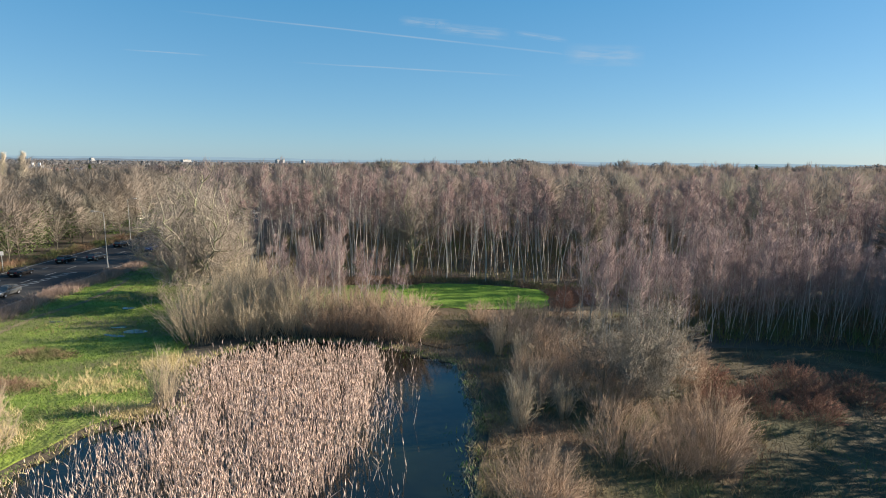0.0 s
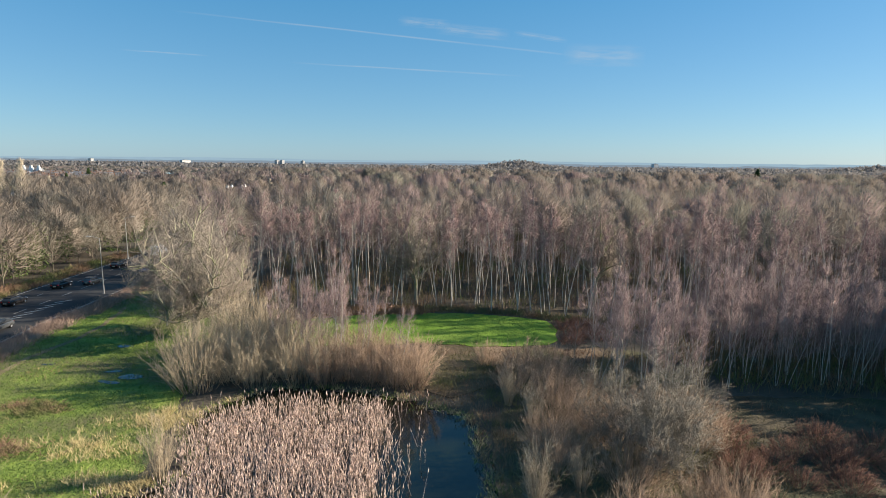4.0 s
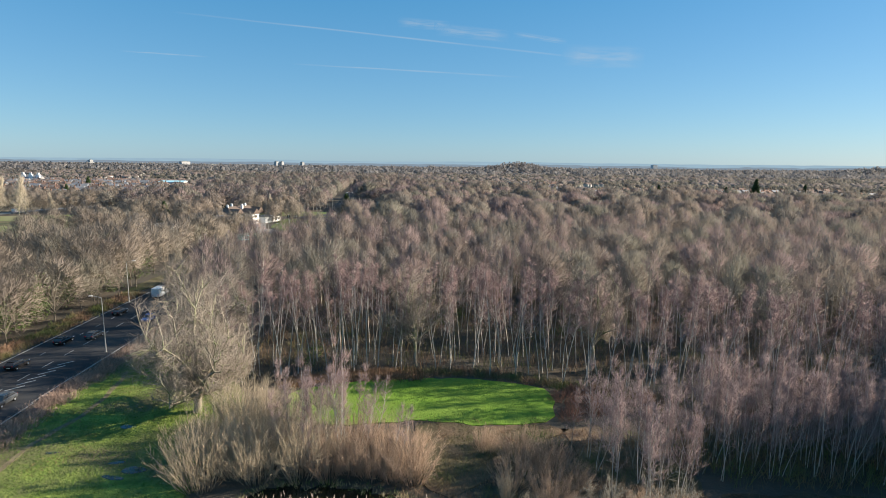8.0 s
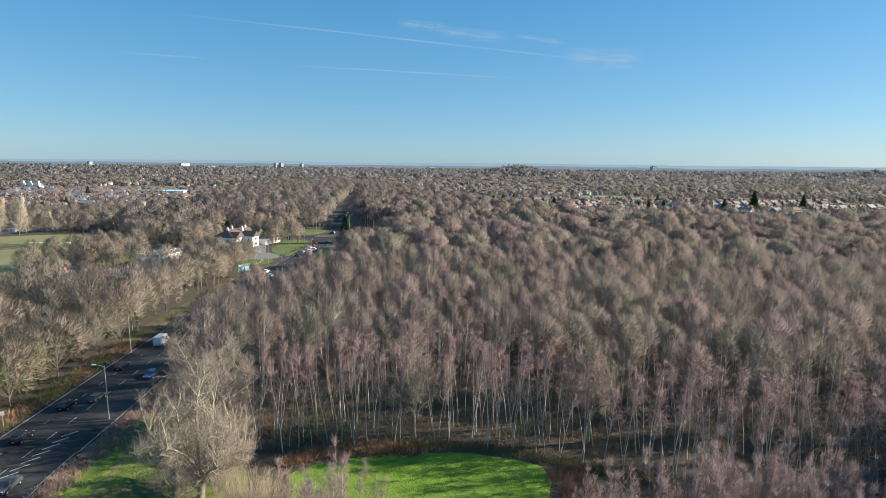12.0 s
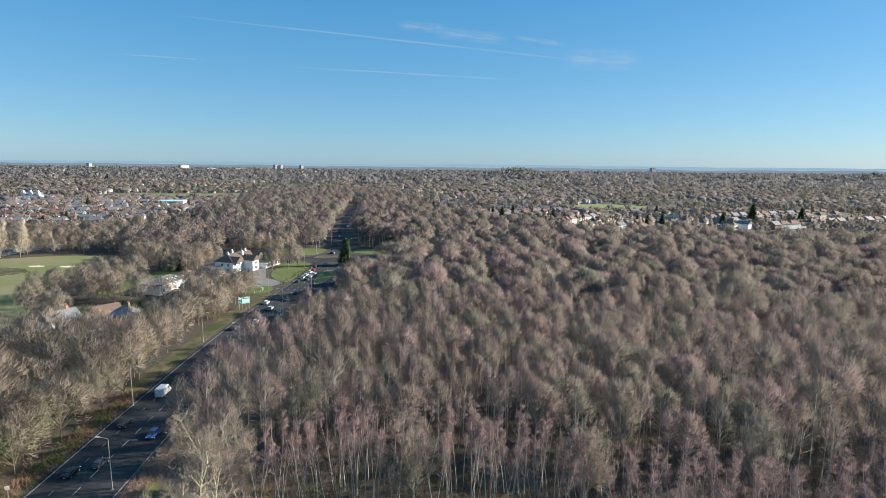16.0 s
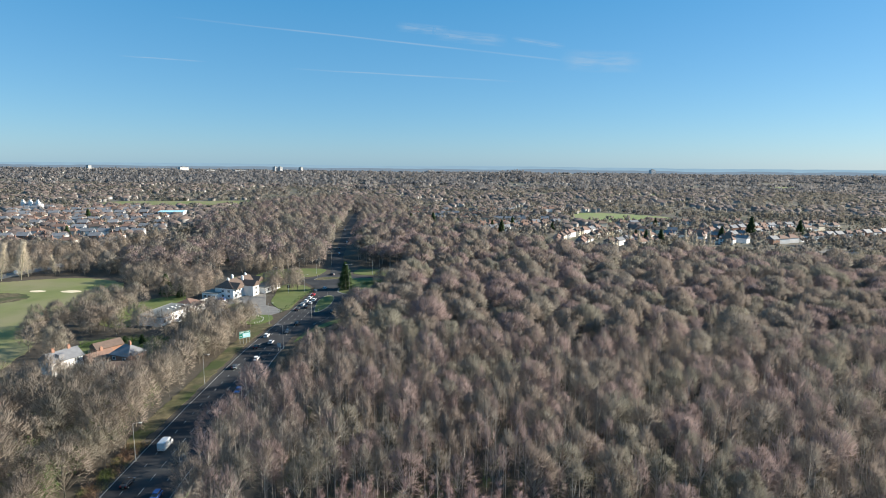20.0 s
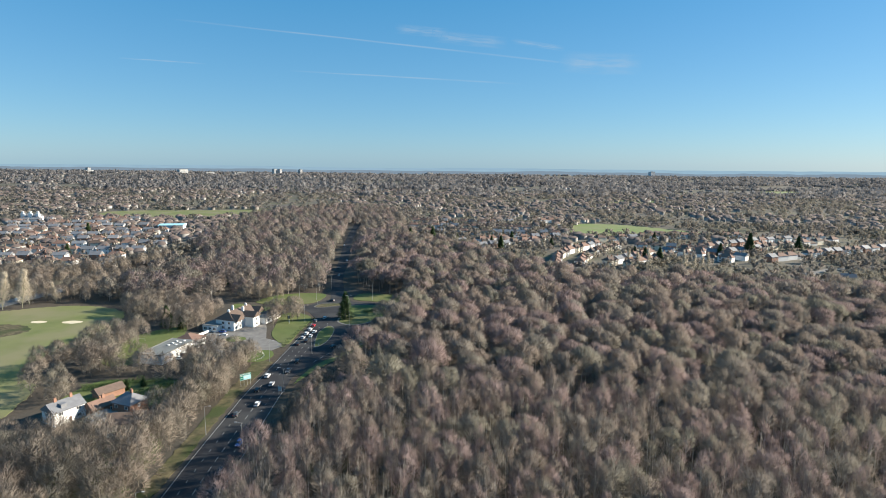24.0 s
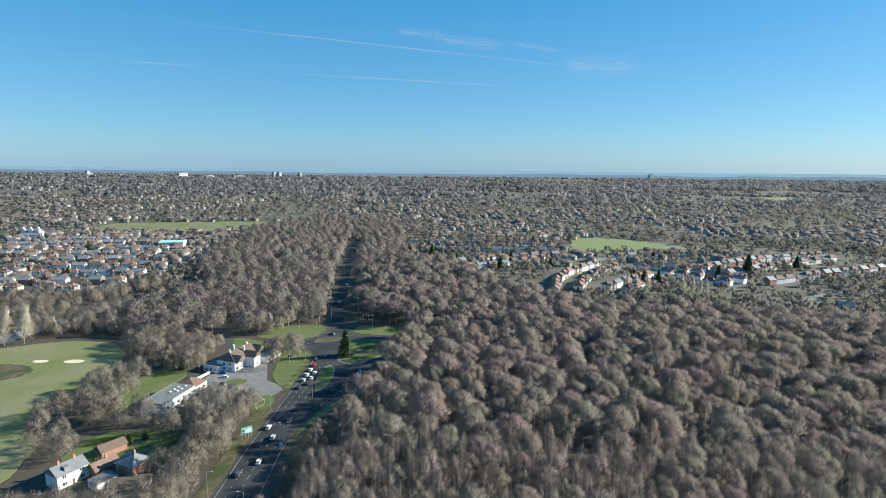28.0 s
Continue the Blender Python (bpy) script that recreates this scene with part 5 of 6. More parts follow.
WEST = [[(-390, 500), (-300, 505)], [(-420, 530), (-300, 540)], [(-450, 565), (-300, 580)], [(-470, 600), (-315, 622)], [(-490, 640), (-335, 662)], [(-540, 680), (-355, 702)], [(-560, 720), (-365, 745)], [(-590, 760), (-410, 800)], [(-620, 800), (-440, 840)], [(-640, 850), (-460, 890)]]
spots = []
for side, rows_of in ((0, EAST), (1, WEST)):
    for line in rows_of:
        pts = [Vector(p) for p in line]
        carry = 0.0
        for a, b in zip(pts[:-1], pts[1:]):
            d = (b - a).normalized()
            step = 15.5 if side == 0 else 16.5
            t = carry
            while t < (b - a).length:
                p = a + d * t
                h = math.degrees(math.atan2(d.y, d.x))
                flip = 180 if hg.random() < 0.35 else 0
                spots.append((p.x, p.y, h + flip + hg.normal(0, 3), side))
                t += step + hg.uniform(-1.0, 2.0)
            carry = max(0.0, t - (b - a).length)
used_kind = set()
for x, y, h, side in spots[:285]:
    k = int(hg.choice(5, p=(0.42, 0.26, 0.12, 0.1, 0.1) if side == 0 else (0.2, 0.2, 0.2, 0.25, 0.15)))
    m = pose(x, y, 0, 0, 0, h)
    if k in used_kind:
        copy_thing(kinds[k], m)
    else:
        kinds[k].matrix_basis = m
        used_kind.add(k)

# the flat-roofed hall by the car park
hall = empty("hall", "long white hall with a flat grey felt roof", "building")
part("wall", boxed((-12, 0, -0.3, 0, 24, 4.6)), M_white, hall, "white rendered walls")
part("flat_roof", boxed((-12.3, -0.3, 4.6, 0.3, 24.2, 4.85), (-12.3, -0.3, 4.85, -12.0, 24.2, 5.1), (0.0, -0.3, 4.85, 0.3, 24.2, 5.1), (-12.0, -0.3, 4.85, 0.0, 0.0, 5.1)), M_felt, hall, "grey felt flat roof with a low parapet")
for k in range(6):
    part("skylight", boxed((-7 + (k % 2) * 3, 13 + k * 1.6, 4.86, -6 + (k % 2) * 3, 14 + k * 1.6, 5.25), bevel=0.05), M_white, hall)
end_wall = part("end_wall", boxed((-12, 24, -0.3, 0, 34, 3.6)), M_white, hall)
bm = roof_mesh(10, 12, 3.6, 3.0, 4.5)
bm.transform(Matrix.Translation((-6, 29, 0)) @ Matrix.Rotation(radians(90), 4, "Z"))
part("tiled_roof", bm, M_tile, hall, "brown tiled hipped roof")
for y in (3, 7, 11, 15, 19, 22.5, 27, 31):
    window(hall, 0.01, y, 1.2, 90, 1.6, 1.5)
hall.matrix_basis = pose(-132.5, 256.5, 0, 0, 0, -11.6)

# the pub at the junction
pub = empty("pub", "rambling white pub with brown tiled roofs and brick chimneys", "pub")
for x0, y0, x1, y1, h in ((-6, 0, 6, 26, 6.2), (-12, -4, -2, 6, 3.4), (6, 10, 12, 16, 6.0), (5.9, 18, 15, 34, 3.6), (-11, 8, -5.9, 22, 4.0)):
    part("wall", boxed((x0, y0, -0.3, x1, y1, h)), M_white, pub)
for x0, y0, x1, y1, h in ((-12, -4, -2, 6, 3.4), (5.9, 18, 15, 34, 3.6), (-11, 8, -5.9, 22, 4.0)):
    part("flat_roof", boxed((x0 - 0.2, y0 - 0.2, h, x1 + 0.2, y1 + 0.2, h + 0.3)), M_felt, pub)
for w, d, e, r, hip, x, y, a in ((26, 12, 6.2, 4.0, 4.0, 0, 13, 90), (8, 6, 6.0, 3.0, 0, 8.5, 13, 0), (9, 6, 6.0, 3.2, 0, 4.0, 3, 0), (9, 6, 6.0, 3.2, 0, 4.0, 23, 0)):
    bm = roof_mesh(w, d, e, r, hip)
    bm.transform(Matrix.Translation((x, y, 0)) @ Matrix.Rotation(radians(a), 4, "Z"))
    part("roof", bm, M_browntile, pub)
for x, y in ((0, 4), (0, 20), (3, 13), (-4, 13)):
    part("chimney", boxed((x - 0.6, y - 0.5, 7.5, x + 0.6, y + 0.5, 10.8), (x - 0.4, y - 0.3, 10.8, x - 0.05, y + 0.3, 11.4), (x + 0.05, y - 0.3, 10.8, x + 0.4, y + 0.3, 11.4)), M_white, pub)
for z in (0.9, 3.7):
    for y in (2, 6, 19.5, 24):
        if z > 3 or y < 10:
            window(pub, 6.01, y, z, 90, 1.6, 1.5)
    window(pub, 12.01, 13, z, 90, 1.8, 1.5)
    for x in (-1, 3):
        window(pub, x, -0.01, z, 0, 1.6, 1.5)
for y in (21, 25, 29, 32):
    window(pub, 15.01, y, 1.0, 90, 1.8, 1.6)
for x in (-10, -7, -4):
    window(pub, x, -4.01, 0.9, 0, 1.8, 1.5)
pub.matrix_basis = pose(-124, 312, 0, 0, 0, -16)
garden_wall = empty("garden_wall", "low white garden wall beside the car park", "wall")
part("wall", boxed((-0.15, 0, 0, 0.15, 22, 1.5)), M_white, garden_wall)
part("coping", boxed((-0.22, -0.05, 1.5, 0.22, 22.05, 1.6)), M_kerb, garden_wall)
garden_wall.matrix_basis = pose(-137, 292, 0, 0, 0, -18)

# the houses among the trees by the golf course
h1 = house("house", 11, 8, 5.0, 3.0, 0, M_white, M_slate, "white house with a grey slate roof beside the golf course", detail=True, chimneys=2)
h1.matrix_basis = pose(-141, 201, 0, 0, 0, 62)
part("dormer", boxed((-2.5, -3.4, 5.4, -0.5, -0.6, 7.4)), M_slate, h1)
h2 = house("house", 9, 8, 5.4, 3.4, 3.5, M_brick, M_slate, "red brick house with a grey slate hipped roof", detail=True, chimneys=1)
h2.matrix_basis = pose(-119, 206, 0, 0, 0, -20)
h3 = house("cottage", 9, 6, 3.0, 2.6, 0, M_brick, M_tile, "low brick cottage with a red tiled roof", detail=True, chimneys=1)
h3.matrix_basis = pose(-131, 207, 0, 0, 0, 60)
h4 = house("garage", 10, 6, 2.6, 2.2, 0, M_brick, M_browntile, "brick garage with a brown tiled roof", "garage", detail=False, chimneys=0)
h4.matrix_basis = pose(-137, 222, 0, 0, 0, 55)
h5 = house("house", 12, 8, 4.6, 3.0, 0, M_cream, M_browntile, "cream house half hidden among bare trees", detail=True, chimneys=1)
h5.matrix_basis = pose(-112, 192, 0, 0, 0, 15)
h6 = house("house", 11, 8, 5.0, 4.2, 0, M_white, M_slate, "white gabled house on its own beyond the wood", detail=True, chimneys=1)
h6.matrix_basis = pose(340, 453, 0, 0, 0, -15)
ext = empty("extension", "low flat-roofed white extension", "building")
part("wall", boxed((-4, -3, -0.3, 4, 3, 2.8)), M_white, ext)
part("flat_roof", boxed((-4.2, -3.2, 2.8, 4.2, 3.2, 3.05)), M_felt, ext)
ext.matrix_basis = pose(-126, 198.5, 0, 0, 0, 60)
shed = empty("warehouse", "large white shed with a pale blue-grey roof", "warehouse")
part("wall", boxed((-16, -12, -0.3, 16, 12, 7.5)), M_white, shed)
part("roof", roof_mesh(32, 24, 7.5, 1.6, 0), M_signblue, shed)
shed.matrix_basis = pose(-378, 778, 0, 0, 0, 12)
church = empty("church", "white church-like building with turrets", "church")
part("wall", boxed((-12, -6, -0.3, 12, 6, 8)), M_white, church)
part("roof", roof_mesh(24, 12, 8, 4.5, 0), M_slate, church)
for x in (-11, 0, 11):
    part("tower", boxed((x - 2.2, -8, -0.3, x + 2.2, -3.6, 13), (x - 1.4, -7.2, 13, x + 1.4, -4.4, 16)), M_white, church)
church.matrix_basis = pose(-640, 868, 0, 0, 0, 5)

# ---- the town to the horizon ----
def block(name, x, y, w, d, h, mat, label, floors):
    z = float(terrain(x, y))
    ob = empty(name, label, "tower block", "far tall buildings")
    part("wall", boxed((-w / 2, -d / 2, -18, w / 2, d / 2, h)), mat, ob)
    part("roof", boxed((-w / 2 - 0.5, -d / 2 - 0.5, h, w / 2 + 0.5, d / 2 + 0.5, h + 1.0), (-w / 5, -d / 5, h + 1, w / 5, d / 5, h + 4)), M_felt, ob)
    for f in range(floors):
        zf = (f + 0.35) * h / floors
        part("window_band", boxed((-w / 2 + 1, -d / 2 - 0.25, zf, w / 2 - 1, -d / 2 - 0.02, zf + h / floors * 0.22)), M_glass, ob)
    ob.matrix_basis = pose(x, y, z - 6, 0, 0, math.degrees(math.atan2(-x, y)) + 42)
    return ob


M_office = material("pale_concrete", (0.30, 0.31, 0.32), (0.44, 0.45, 0.46), 0.7, 0.03, per="object")
# cladding paled and blued: the far haze is part of M_tower's colour
M_tower = material("hazed_grey_cladding", (0.40, 0.44, 0.48), (0.50, 0.54, 0.58), 0.6, 0.05)
block("tower_block", 1705, 4450, 42, 30, 46, M_tower, "grey slab tower block on the horizon", 8)
block("hospital_block", -2610, 4120, 60, 30, 20, M_office, "white stepped hospital block in the far town", 3)
block("hospital_block", -2606, 4112, 26, 24, 38, M_office, "white hospital tower in the far town", 5)
for x, y, w, h in ((-1870, 4030, 75, 34), (-1240, 4150, 24, 42), (-1205, 4165, 22, 42), (-1060, 4200, 20, 40), (-3010, 4150, 60, 16), (-90, 4400, 50, 22), (-2350, 4100, 90, 14), (-2200, 4080, 80, 13), (-2080, 4120, 90, 14), (-1700, 4080, 80, 14), (-1500, 4130, 100, 14), (-2800, 4100, 60, 13), (-1380, 3900, 70, 12), (-800, 4200, 90, 12), (-400, 4300, 90, 12), (2100, 4400, 120, 12), (-3150, 3900, 80, 12)):
    block("office_block", x, y, w, 25, h, M_office, "pale office block in the far town", max(2, int(h / 7)))

M_farwall = material("far_walls", (0.14, 0.12, 0.105), (0.42, 0.415, 0.405), 0.85, 0.02, per="island", coords="World")
M_farroof = material("far_roofs", (0.1, 0.086, 0.082), (0.2, 0.145, 0.12), 0.85, 0.02, per="island", coords="World")
def town(name, places, gen, label, size=1.0):
    m = len(places)
    w, d, e, r = gen.uniform(7, 15, m) * size, gen.uniform(7, 10, m) * size, gen.uniform(4.5, 6, m), gen.uniform(2.2, 3.6, m)
    base = np.array([(-1, -1), (1, -1), (1, 1), (-1, 1)]) * 0.5
    a = np.round(gen.uniform(0, 6.28, m) / 0.5) * 0.5
    def put(lx, ly, lz):
        x = lx * np.cos(a) - ly * np.sin(a) + places[:, 0]
        y = lx * np.sin(a) + ly * np.cos(a) + places[:, 1]
        return np.stack([x, y, lz + terrain(places[:, 0], places[:, 1])], 1)
    wall = np.stack([put(bx * w, by * d, np.full(m, -0.3)) for bx, by in base] + [put(bx * w, by * d, e) for bx, by in base], 1)
    roof = np.stack([put(bx * (w + 0.8), by * (d + 0.8), e) for bx, by in base] + [put(-0.32 * w, 0 * d, e + r), put(0.32 * w, 0 * d, e + r)], 1)
    wt, rt = [], []
    for i in range(4):
        j = (i + 1) % 4
        wt += [(i, j, 4 + j), (i, 4 + j, 4 + i)]
    rt = [(0, 1, 5), (0, 5, 4), (2, 3, 4), (2, 4, 5), (1, 2, 5), (3, 0, 4)]
    v = np.concatenate([wall.reshape(-1, 3), roof.reshape(-1, 3)])
    t = np.concatenate([(np.array(wt)[None] + (np.arange(m) * 8)[:, None, None]).reshape(-1, 3), (np.array(rt)[None] + (np.arange(m) * 6)[:, None, None]).reshape(-1, 3) + m * 8])
    idx = np.concatenate([np.zeros(m * 8), np.ones(m * 6)])
    return tagged(new(name, mesh_of(name, v, t, [M_farwall, M_farroof], idx)), label, "houses", kind="stuff")


def open_land(p, bars):
    ok = np.ones(len(p), bool)
    for b in bars:
        ok &= ~inside(b, p[:, 0], p[:, 1])
    return p[ok]


bars = FIELDS + [WOOD_N, WOOD_B, [(-300, 380), (-90, 380), (-60, 1150), (-330, 1150), (-290, 640)]]
mid = fan(6200, 640, 1900, hg, 0.75, 0.9)
streets = np.abs(((mid[:, 0] * 0.6 + mid[:, 1] + 40 * np.sin(mid[:, 0] * 0.006)) % 46) - 23)
mid = mid[streets > 9]
patchy = np.array([noise.noise(Vector((x * 0.0035, y * 0.0035, 9.0))) for x, y in mid])
mid, patchy = np.concatenate([mid, np.column_stack([hg.uniform(-660, -300, 420), hg.uniform(490, 900, 420)])]), np.concatenate([patchy, np.ones(420)])
near_rows = np.zeros(len(mid), bool)
for x, y, h, side in spots:
    near_rows |= np.hypot(mid[:, 0] - x, mid[:, 1] - y) < 13
town("suburb_houses", open_land(mid[(patchy > -0.12) & ~near_rows], bars), hg, "rows of suburban houses with red and grey roofs", 0.9)
dist = fan(2600, 1800, 4700, hg, 0.85, 0.85)
patchy = np.array([noise.noise(Vector((x * 0.0018, y * 0.0018, 4.0))) for x, y in dist])
town("distant_town", open_land(dist[patchy > -0.1], FIELDS), hg, "distant town roofs spread to the horizon", 1.15)

# ---- poplars, conifers, ivy ----
pop = tree("poplar_tree", birch_meshes(90, 27, 0.06, 4.2, 180, 11, 0.28, 0.04, 0.6), M_bark, M_poplar, "tall narrow poplar with pale bare twigs", group="poplars")
plant(pop, [(-283, 352), (-274, 357), (-291, 349), (-276, 366)], tg, 0.95, 1.05, True)
plant(pop, [(181, 527), (190, 521), (199, 517), (228, 506), (233, 501), (238, 497), (243, 494)], tg, 0.6, 0.75)
for x, y in ((-262, 372), (-120, 388)):
    plant(pop, [(x, y)], tg, 0.5, 0.6)


def conifer_meshes(seed, height, radius, sprays):
    gen = np.random.default_rng(seed)
    wood, crown = Soup(), Soup()
    wood.tubes([(0, 0, -0.3)], [(0, 0, height * 0.9)], 0.3, 0.05, 6)
    z = gen.random(sprays) ** 0.8
    a = gen.uniform(0, 6.28, sprays)
    r = radius * (1 - z) ** 0.85 * gen.uniform(0.5, 1.0, sprays)
    p0 = np.stack([np.cos(a) * r * 0.35, np.sin(a) * r * 0.35, 0.4 + z * height * 0.93], 1)
    p1 = np.stack([np.cos(a) * (r + 0.25), np.sin(a) * (r + 0.25), 0.4 + z * height * 0.95 + gen.uniform(-0.3, 0.9, sprays)], 1)
    crown.spikes(p0, p1, 0.16)
    crown.slivers(p0 + (p1 - p0) * 0.4, p1 + gen.normal(0, 0.35, (sprays, 3)), 0.14, gen)
    return wood, crown


con = tree("conifer_tree", conifer_meshes(95, 15, 4.0, 1400), M_bark, M_ever, "dark green conical conifer on the roundabout")
con.matrix_basis = Matrix.LocRotScale((-59, 338, 0.1), Euler((0, 0, 0)), (1.7, 1.7, 1.15))
for x, y, s, st in ((-160, 318, 0.75, 1.0), (-150, 314, 0.5, 0.9), (345, 609, 1.25, 1.1), (300, 585, 0.9, 1), (420, 640, 1.0, 1), (210, 560, 0.8, 1), (222, 552, 0.9, 1), (205, 575, 0.7, 1.0), (60, 640, 0.8, 1), (70, 632, 0.9, 1), (90, 690, 0.8, 1), (20, 660, 0.8, 1), (-380, 560, 0.7, 1), (-460, 720, 0.9, 1), (-170, 430, 0.6, 1), (-133, 228, 0.35, 0.8), (-128, 232, 0.3, 0.8), (130, 640, .7, 1), (270, 690, .8, 1), (-10, 720, .9, 1), (-45, 690, .8, 1), (-38, 700, .9, 1)):
    copy_thing(con, Matrix.LocRotScale((x, y, 0), Euler((0, 0, x)), (s, s, s * st)))["label"] = "dark green conifer among gardens and trees"


def leafy(name, places, gen, n, size, spread, mat, label, category):
    k = len(places)
    p = np.repeat(places, n, 0)
    c = p + gen.normal(0, 1, (len(p), 3)) * spread
    c[:, 2] = np.maximum(c[:, 2], 0.1)
    d = gen.normal(0, 1, (len(p), 3))
    d /= np.linalg.norm(d, axis=1, keepdims=True)
    s = Soup()
    s.slivers(c, c + d * size, size * 0.4, gen)
    return tagged(new(name, s.mesh(name, mat)), label, category, kind="stuff")


ig = np.random.default_rng(8)
ivy_at = scatter([(-88, 62), (-87, 100), (-90, 150), (-94, 190), (-112, 186), (-104, 62)], 7.5, ig)
leafy("ivy", np.column_stack([ivy_at, ig.uniform(1.0, 6.5, len(ivy_at))]), ig, 420, 0.36, (1.2, 1.2, 2.0), M_ivy, "ivy climbing the roadside trees", "ivy")
hedge_at = np.concatenate([np.column_stack([np.linspace(-128, -111, 16), np.linspace(222, 239, 16)]), np.column_stack([np.linspace(-150, -132, 14), np.linspace(226, 238, 14)])])
leafy("hedge", np.column_stack([hedge_at, np.full(len(hedge_at), 1.0)]), ig, 90, 0.35, (0.5, 0.5, 0.6), M_ivy, "clipped evergreen hedges between the cottage gardens", "hedge")
holly = np.concatenate([scatter([(-30, 96), (60, 100), (140, 130), (100, 200), (-45, 200)], 21, ig), [(-18, 95), (-24, 95), (70, 84), (76, 88)]])
leafy("holly", np.column_stack([holly, ig.uniform(0.8, 2.4, len(holly))]), ig, 180, 0.3, (0.8, 0.8, 0.9), M_ivy, "dark green holly in the undergrowth", "holly")
hedge = np.concatenate([np.column_stack([np.linspace(-120, -112, 10), np.linspace(216, 232, 10)]), np.column_stack([np.linspace(-152, -120, 18), np.linspace(230, 238, 18)]), np.column_stack([np.linspace(-49, -38, 14), np.linspace(352, 358, 14)]), np.column_stack([np.linspace(-83, -78, 8), np.linspace(284, 334, 8)]), np.column_stack([np.linspace(-146, -128, 12), np.linspace(216, 213, 12)])])
leafy("hedge", np.column_stack([hedge, np.full(len(hedge), 0.9)]), ig, 110, 0.35, (0.9, 0.9, 0.5), M_ivy, "evergreen garden hedges and shrubs", "hedge")


# ---- street furniture ----
def street_lamp(h, arm=1.6, double=False, label="tall galvanised street lamp beside the road"):
    ob = empty("street_lamp", label, "street lamp", "street lamps")
    s = Soup()
    s.tubes([(0, 0, 0), (0, 0, 1.6)], [(0, 0, 1.6), (0, 0, h)], np.array([0.13, 0.09]), np.array([0.13, 0.05]), 8)
    part("pole", s.mesh("pole", M_galv), M_galv, ob)
    part("base", boxed((-0.25, -0.25, -0.1, 0.25, 0.25, 0.06), bevel=0.02), M_kerb, ob)
    for sgn in ((1, -1) if double else (1,)):
        a = Soup()
        a.tubes([(0, 0, h - 0.05), (sgn * 0.5 * arm, 0, h + 0.2)], [(sgn * 0.5 * arm, 0, h + 0.2), (sgn * arm, 0, h + 0.3)], 0.045, 0.04, 6)
        ar = part("arm", a.mesh("arm", M_galv), M_galv, ob)
        part("lantern", boxed((min(sgn * arm, sgn * (arm + 0.75)), -0.15, h + 0.24, max(sgn * arm, sgn * (arm + 0.75)), 0.15, h + 0.40), bevel=0.04), M_lantern, ar)
    return ob


lamp = street_lamp(10.4)
lamp.matrix_basis = pose(-63.5, 102.3, 0, 0, 0, 180)
for x, y, a in ((-79.8, 138.9, 0), (-66.2, 178, 180), (-66.3, 227.2, 180), (-65.2, 273.7, 90), (-83.6, 190, 0), (-84, 60, 0), (-60, 58, 180), (-83, 262, 0), (-87.6, 384.4, 20), (-48, 384, 200), (-100, 386, 0), (-82.5, 330, 0), (-92, 440, 0), (-84, 420, 180), (-103, 520, 0), (-20, 390, 90), (-108, 352, 0), (-36, 318, 150)):
    copy_thing(lamp, pose(x, y, 0, 0, 0, a))
mast = street_lamp(18.5, 1.2, True, "very tall double-armed lamp mast on the roundabout")
mast.matrix_basis = pose(-54.2, 322, 0, 0, 0, 20)


def road_sign(name, w, h, top, legs, label, mats):
    ob = empty(name, label, "road sign")
    board = part("board", boxed((-w / 2, -0.05, top - h, w / 2, 0.05, top), bevel=0.015), mats[0], ob)
    for k in range(legs):
        x = (k - (legs - 1) / 2) * w / max(legs - 0.5, 1)
        s = Soup()
        s.tubes([(x, 0.12, 0)], [(x, 0.12, top - 0.1)], 0.07, 0.07, 6)
        part("post", s.mesh("post", M_galv), M_galv, ob)
    return ob, board


big_sign, board = road_sign("road_sign", 4.8, 3.0, 5.6, 4, "large green and pale blue direction sign on steel posts", (M_signgreen,))
part("panel", boxed((-0.9, -0.075, 2.75, 2.25, -0.055, 4.7)), M_signblue, board, "pale blue lower panel")
for x0, z0, x1, z1 in ((-2.1, 5.0, -0.4, 5.25), (0.0, 5.0, 1.9, 5.25), (-2.1, 4.5, -1.2, 4.75), (-0.6, 4.1, 1.6, 4.3), (-0.6, 3.6, 1.0, 3.8), (-2.1, 3.4, -1.3, 3.6)):
    part("lettering_bar", boxed((x0, -0.09, z0, x1, -0.078, z1)), M_white, board)
part("border", boxed((-2.36, -0.07, 2.64, 2.36, -0.055, 2.70), (-2.36, -0.07, 5.5, 2.36, -0.055, 5.56), (-2.36, -0.07, 2.7, -2.30, -0.055, 5.5), (2.30, -0.07, 2.7, 2.36, -0.055, 5.5)), M_white, board)
big_sign.matrix_basis = pose(-84.6, 233.5, 0, 0, 0, 36)
small_sign, sb = road_sign("small_road_sign", 1.5, 1.9, 3.4, 2, "pale back of a road sign beside the road", (M_lantern,))
small_sign.matrix_basis = pose(-67.2, 224.5, 0, 0, 0, -10)
post_sign, pb = road_sign("marker_post", 0.7, 0.7, 3.7, 1, "white sign on a grey post beside the road", (M_white,))
post_sign.matrix_basis = pose(-79.4, 97.2, 0, 0, 0, 20)
for x, y in ((-84, 372), (-74, 378), (-66, 377), (-67, 322), (-64, 284)):
    b = copy_thing(post_sign, Matrix.LocRotScale((x, y, 0.1), Euler((0, 0, x)), (0.6, 0.6, 0.5)))
    b["label"] = "small bollard sign on a traffic island"
goal = empty("goal_frame", "dark metal frame on the garden lawn", "frame")
part("frame", boxed((-1.6, -0.05, 0.1, -1.5, 0.05, 2.1), (1.5, -0.05, 0.1, 1.6, 0.05, 2.1), (-1.5, -0.05, 2.0, 1.5, 0.05, 2.1)), M_galv, goal)
goal.matrix_basis = pose(-160, 290, 0.03, 0, 0, 20)
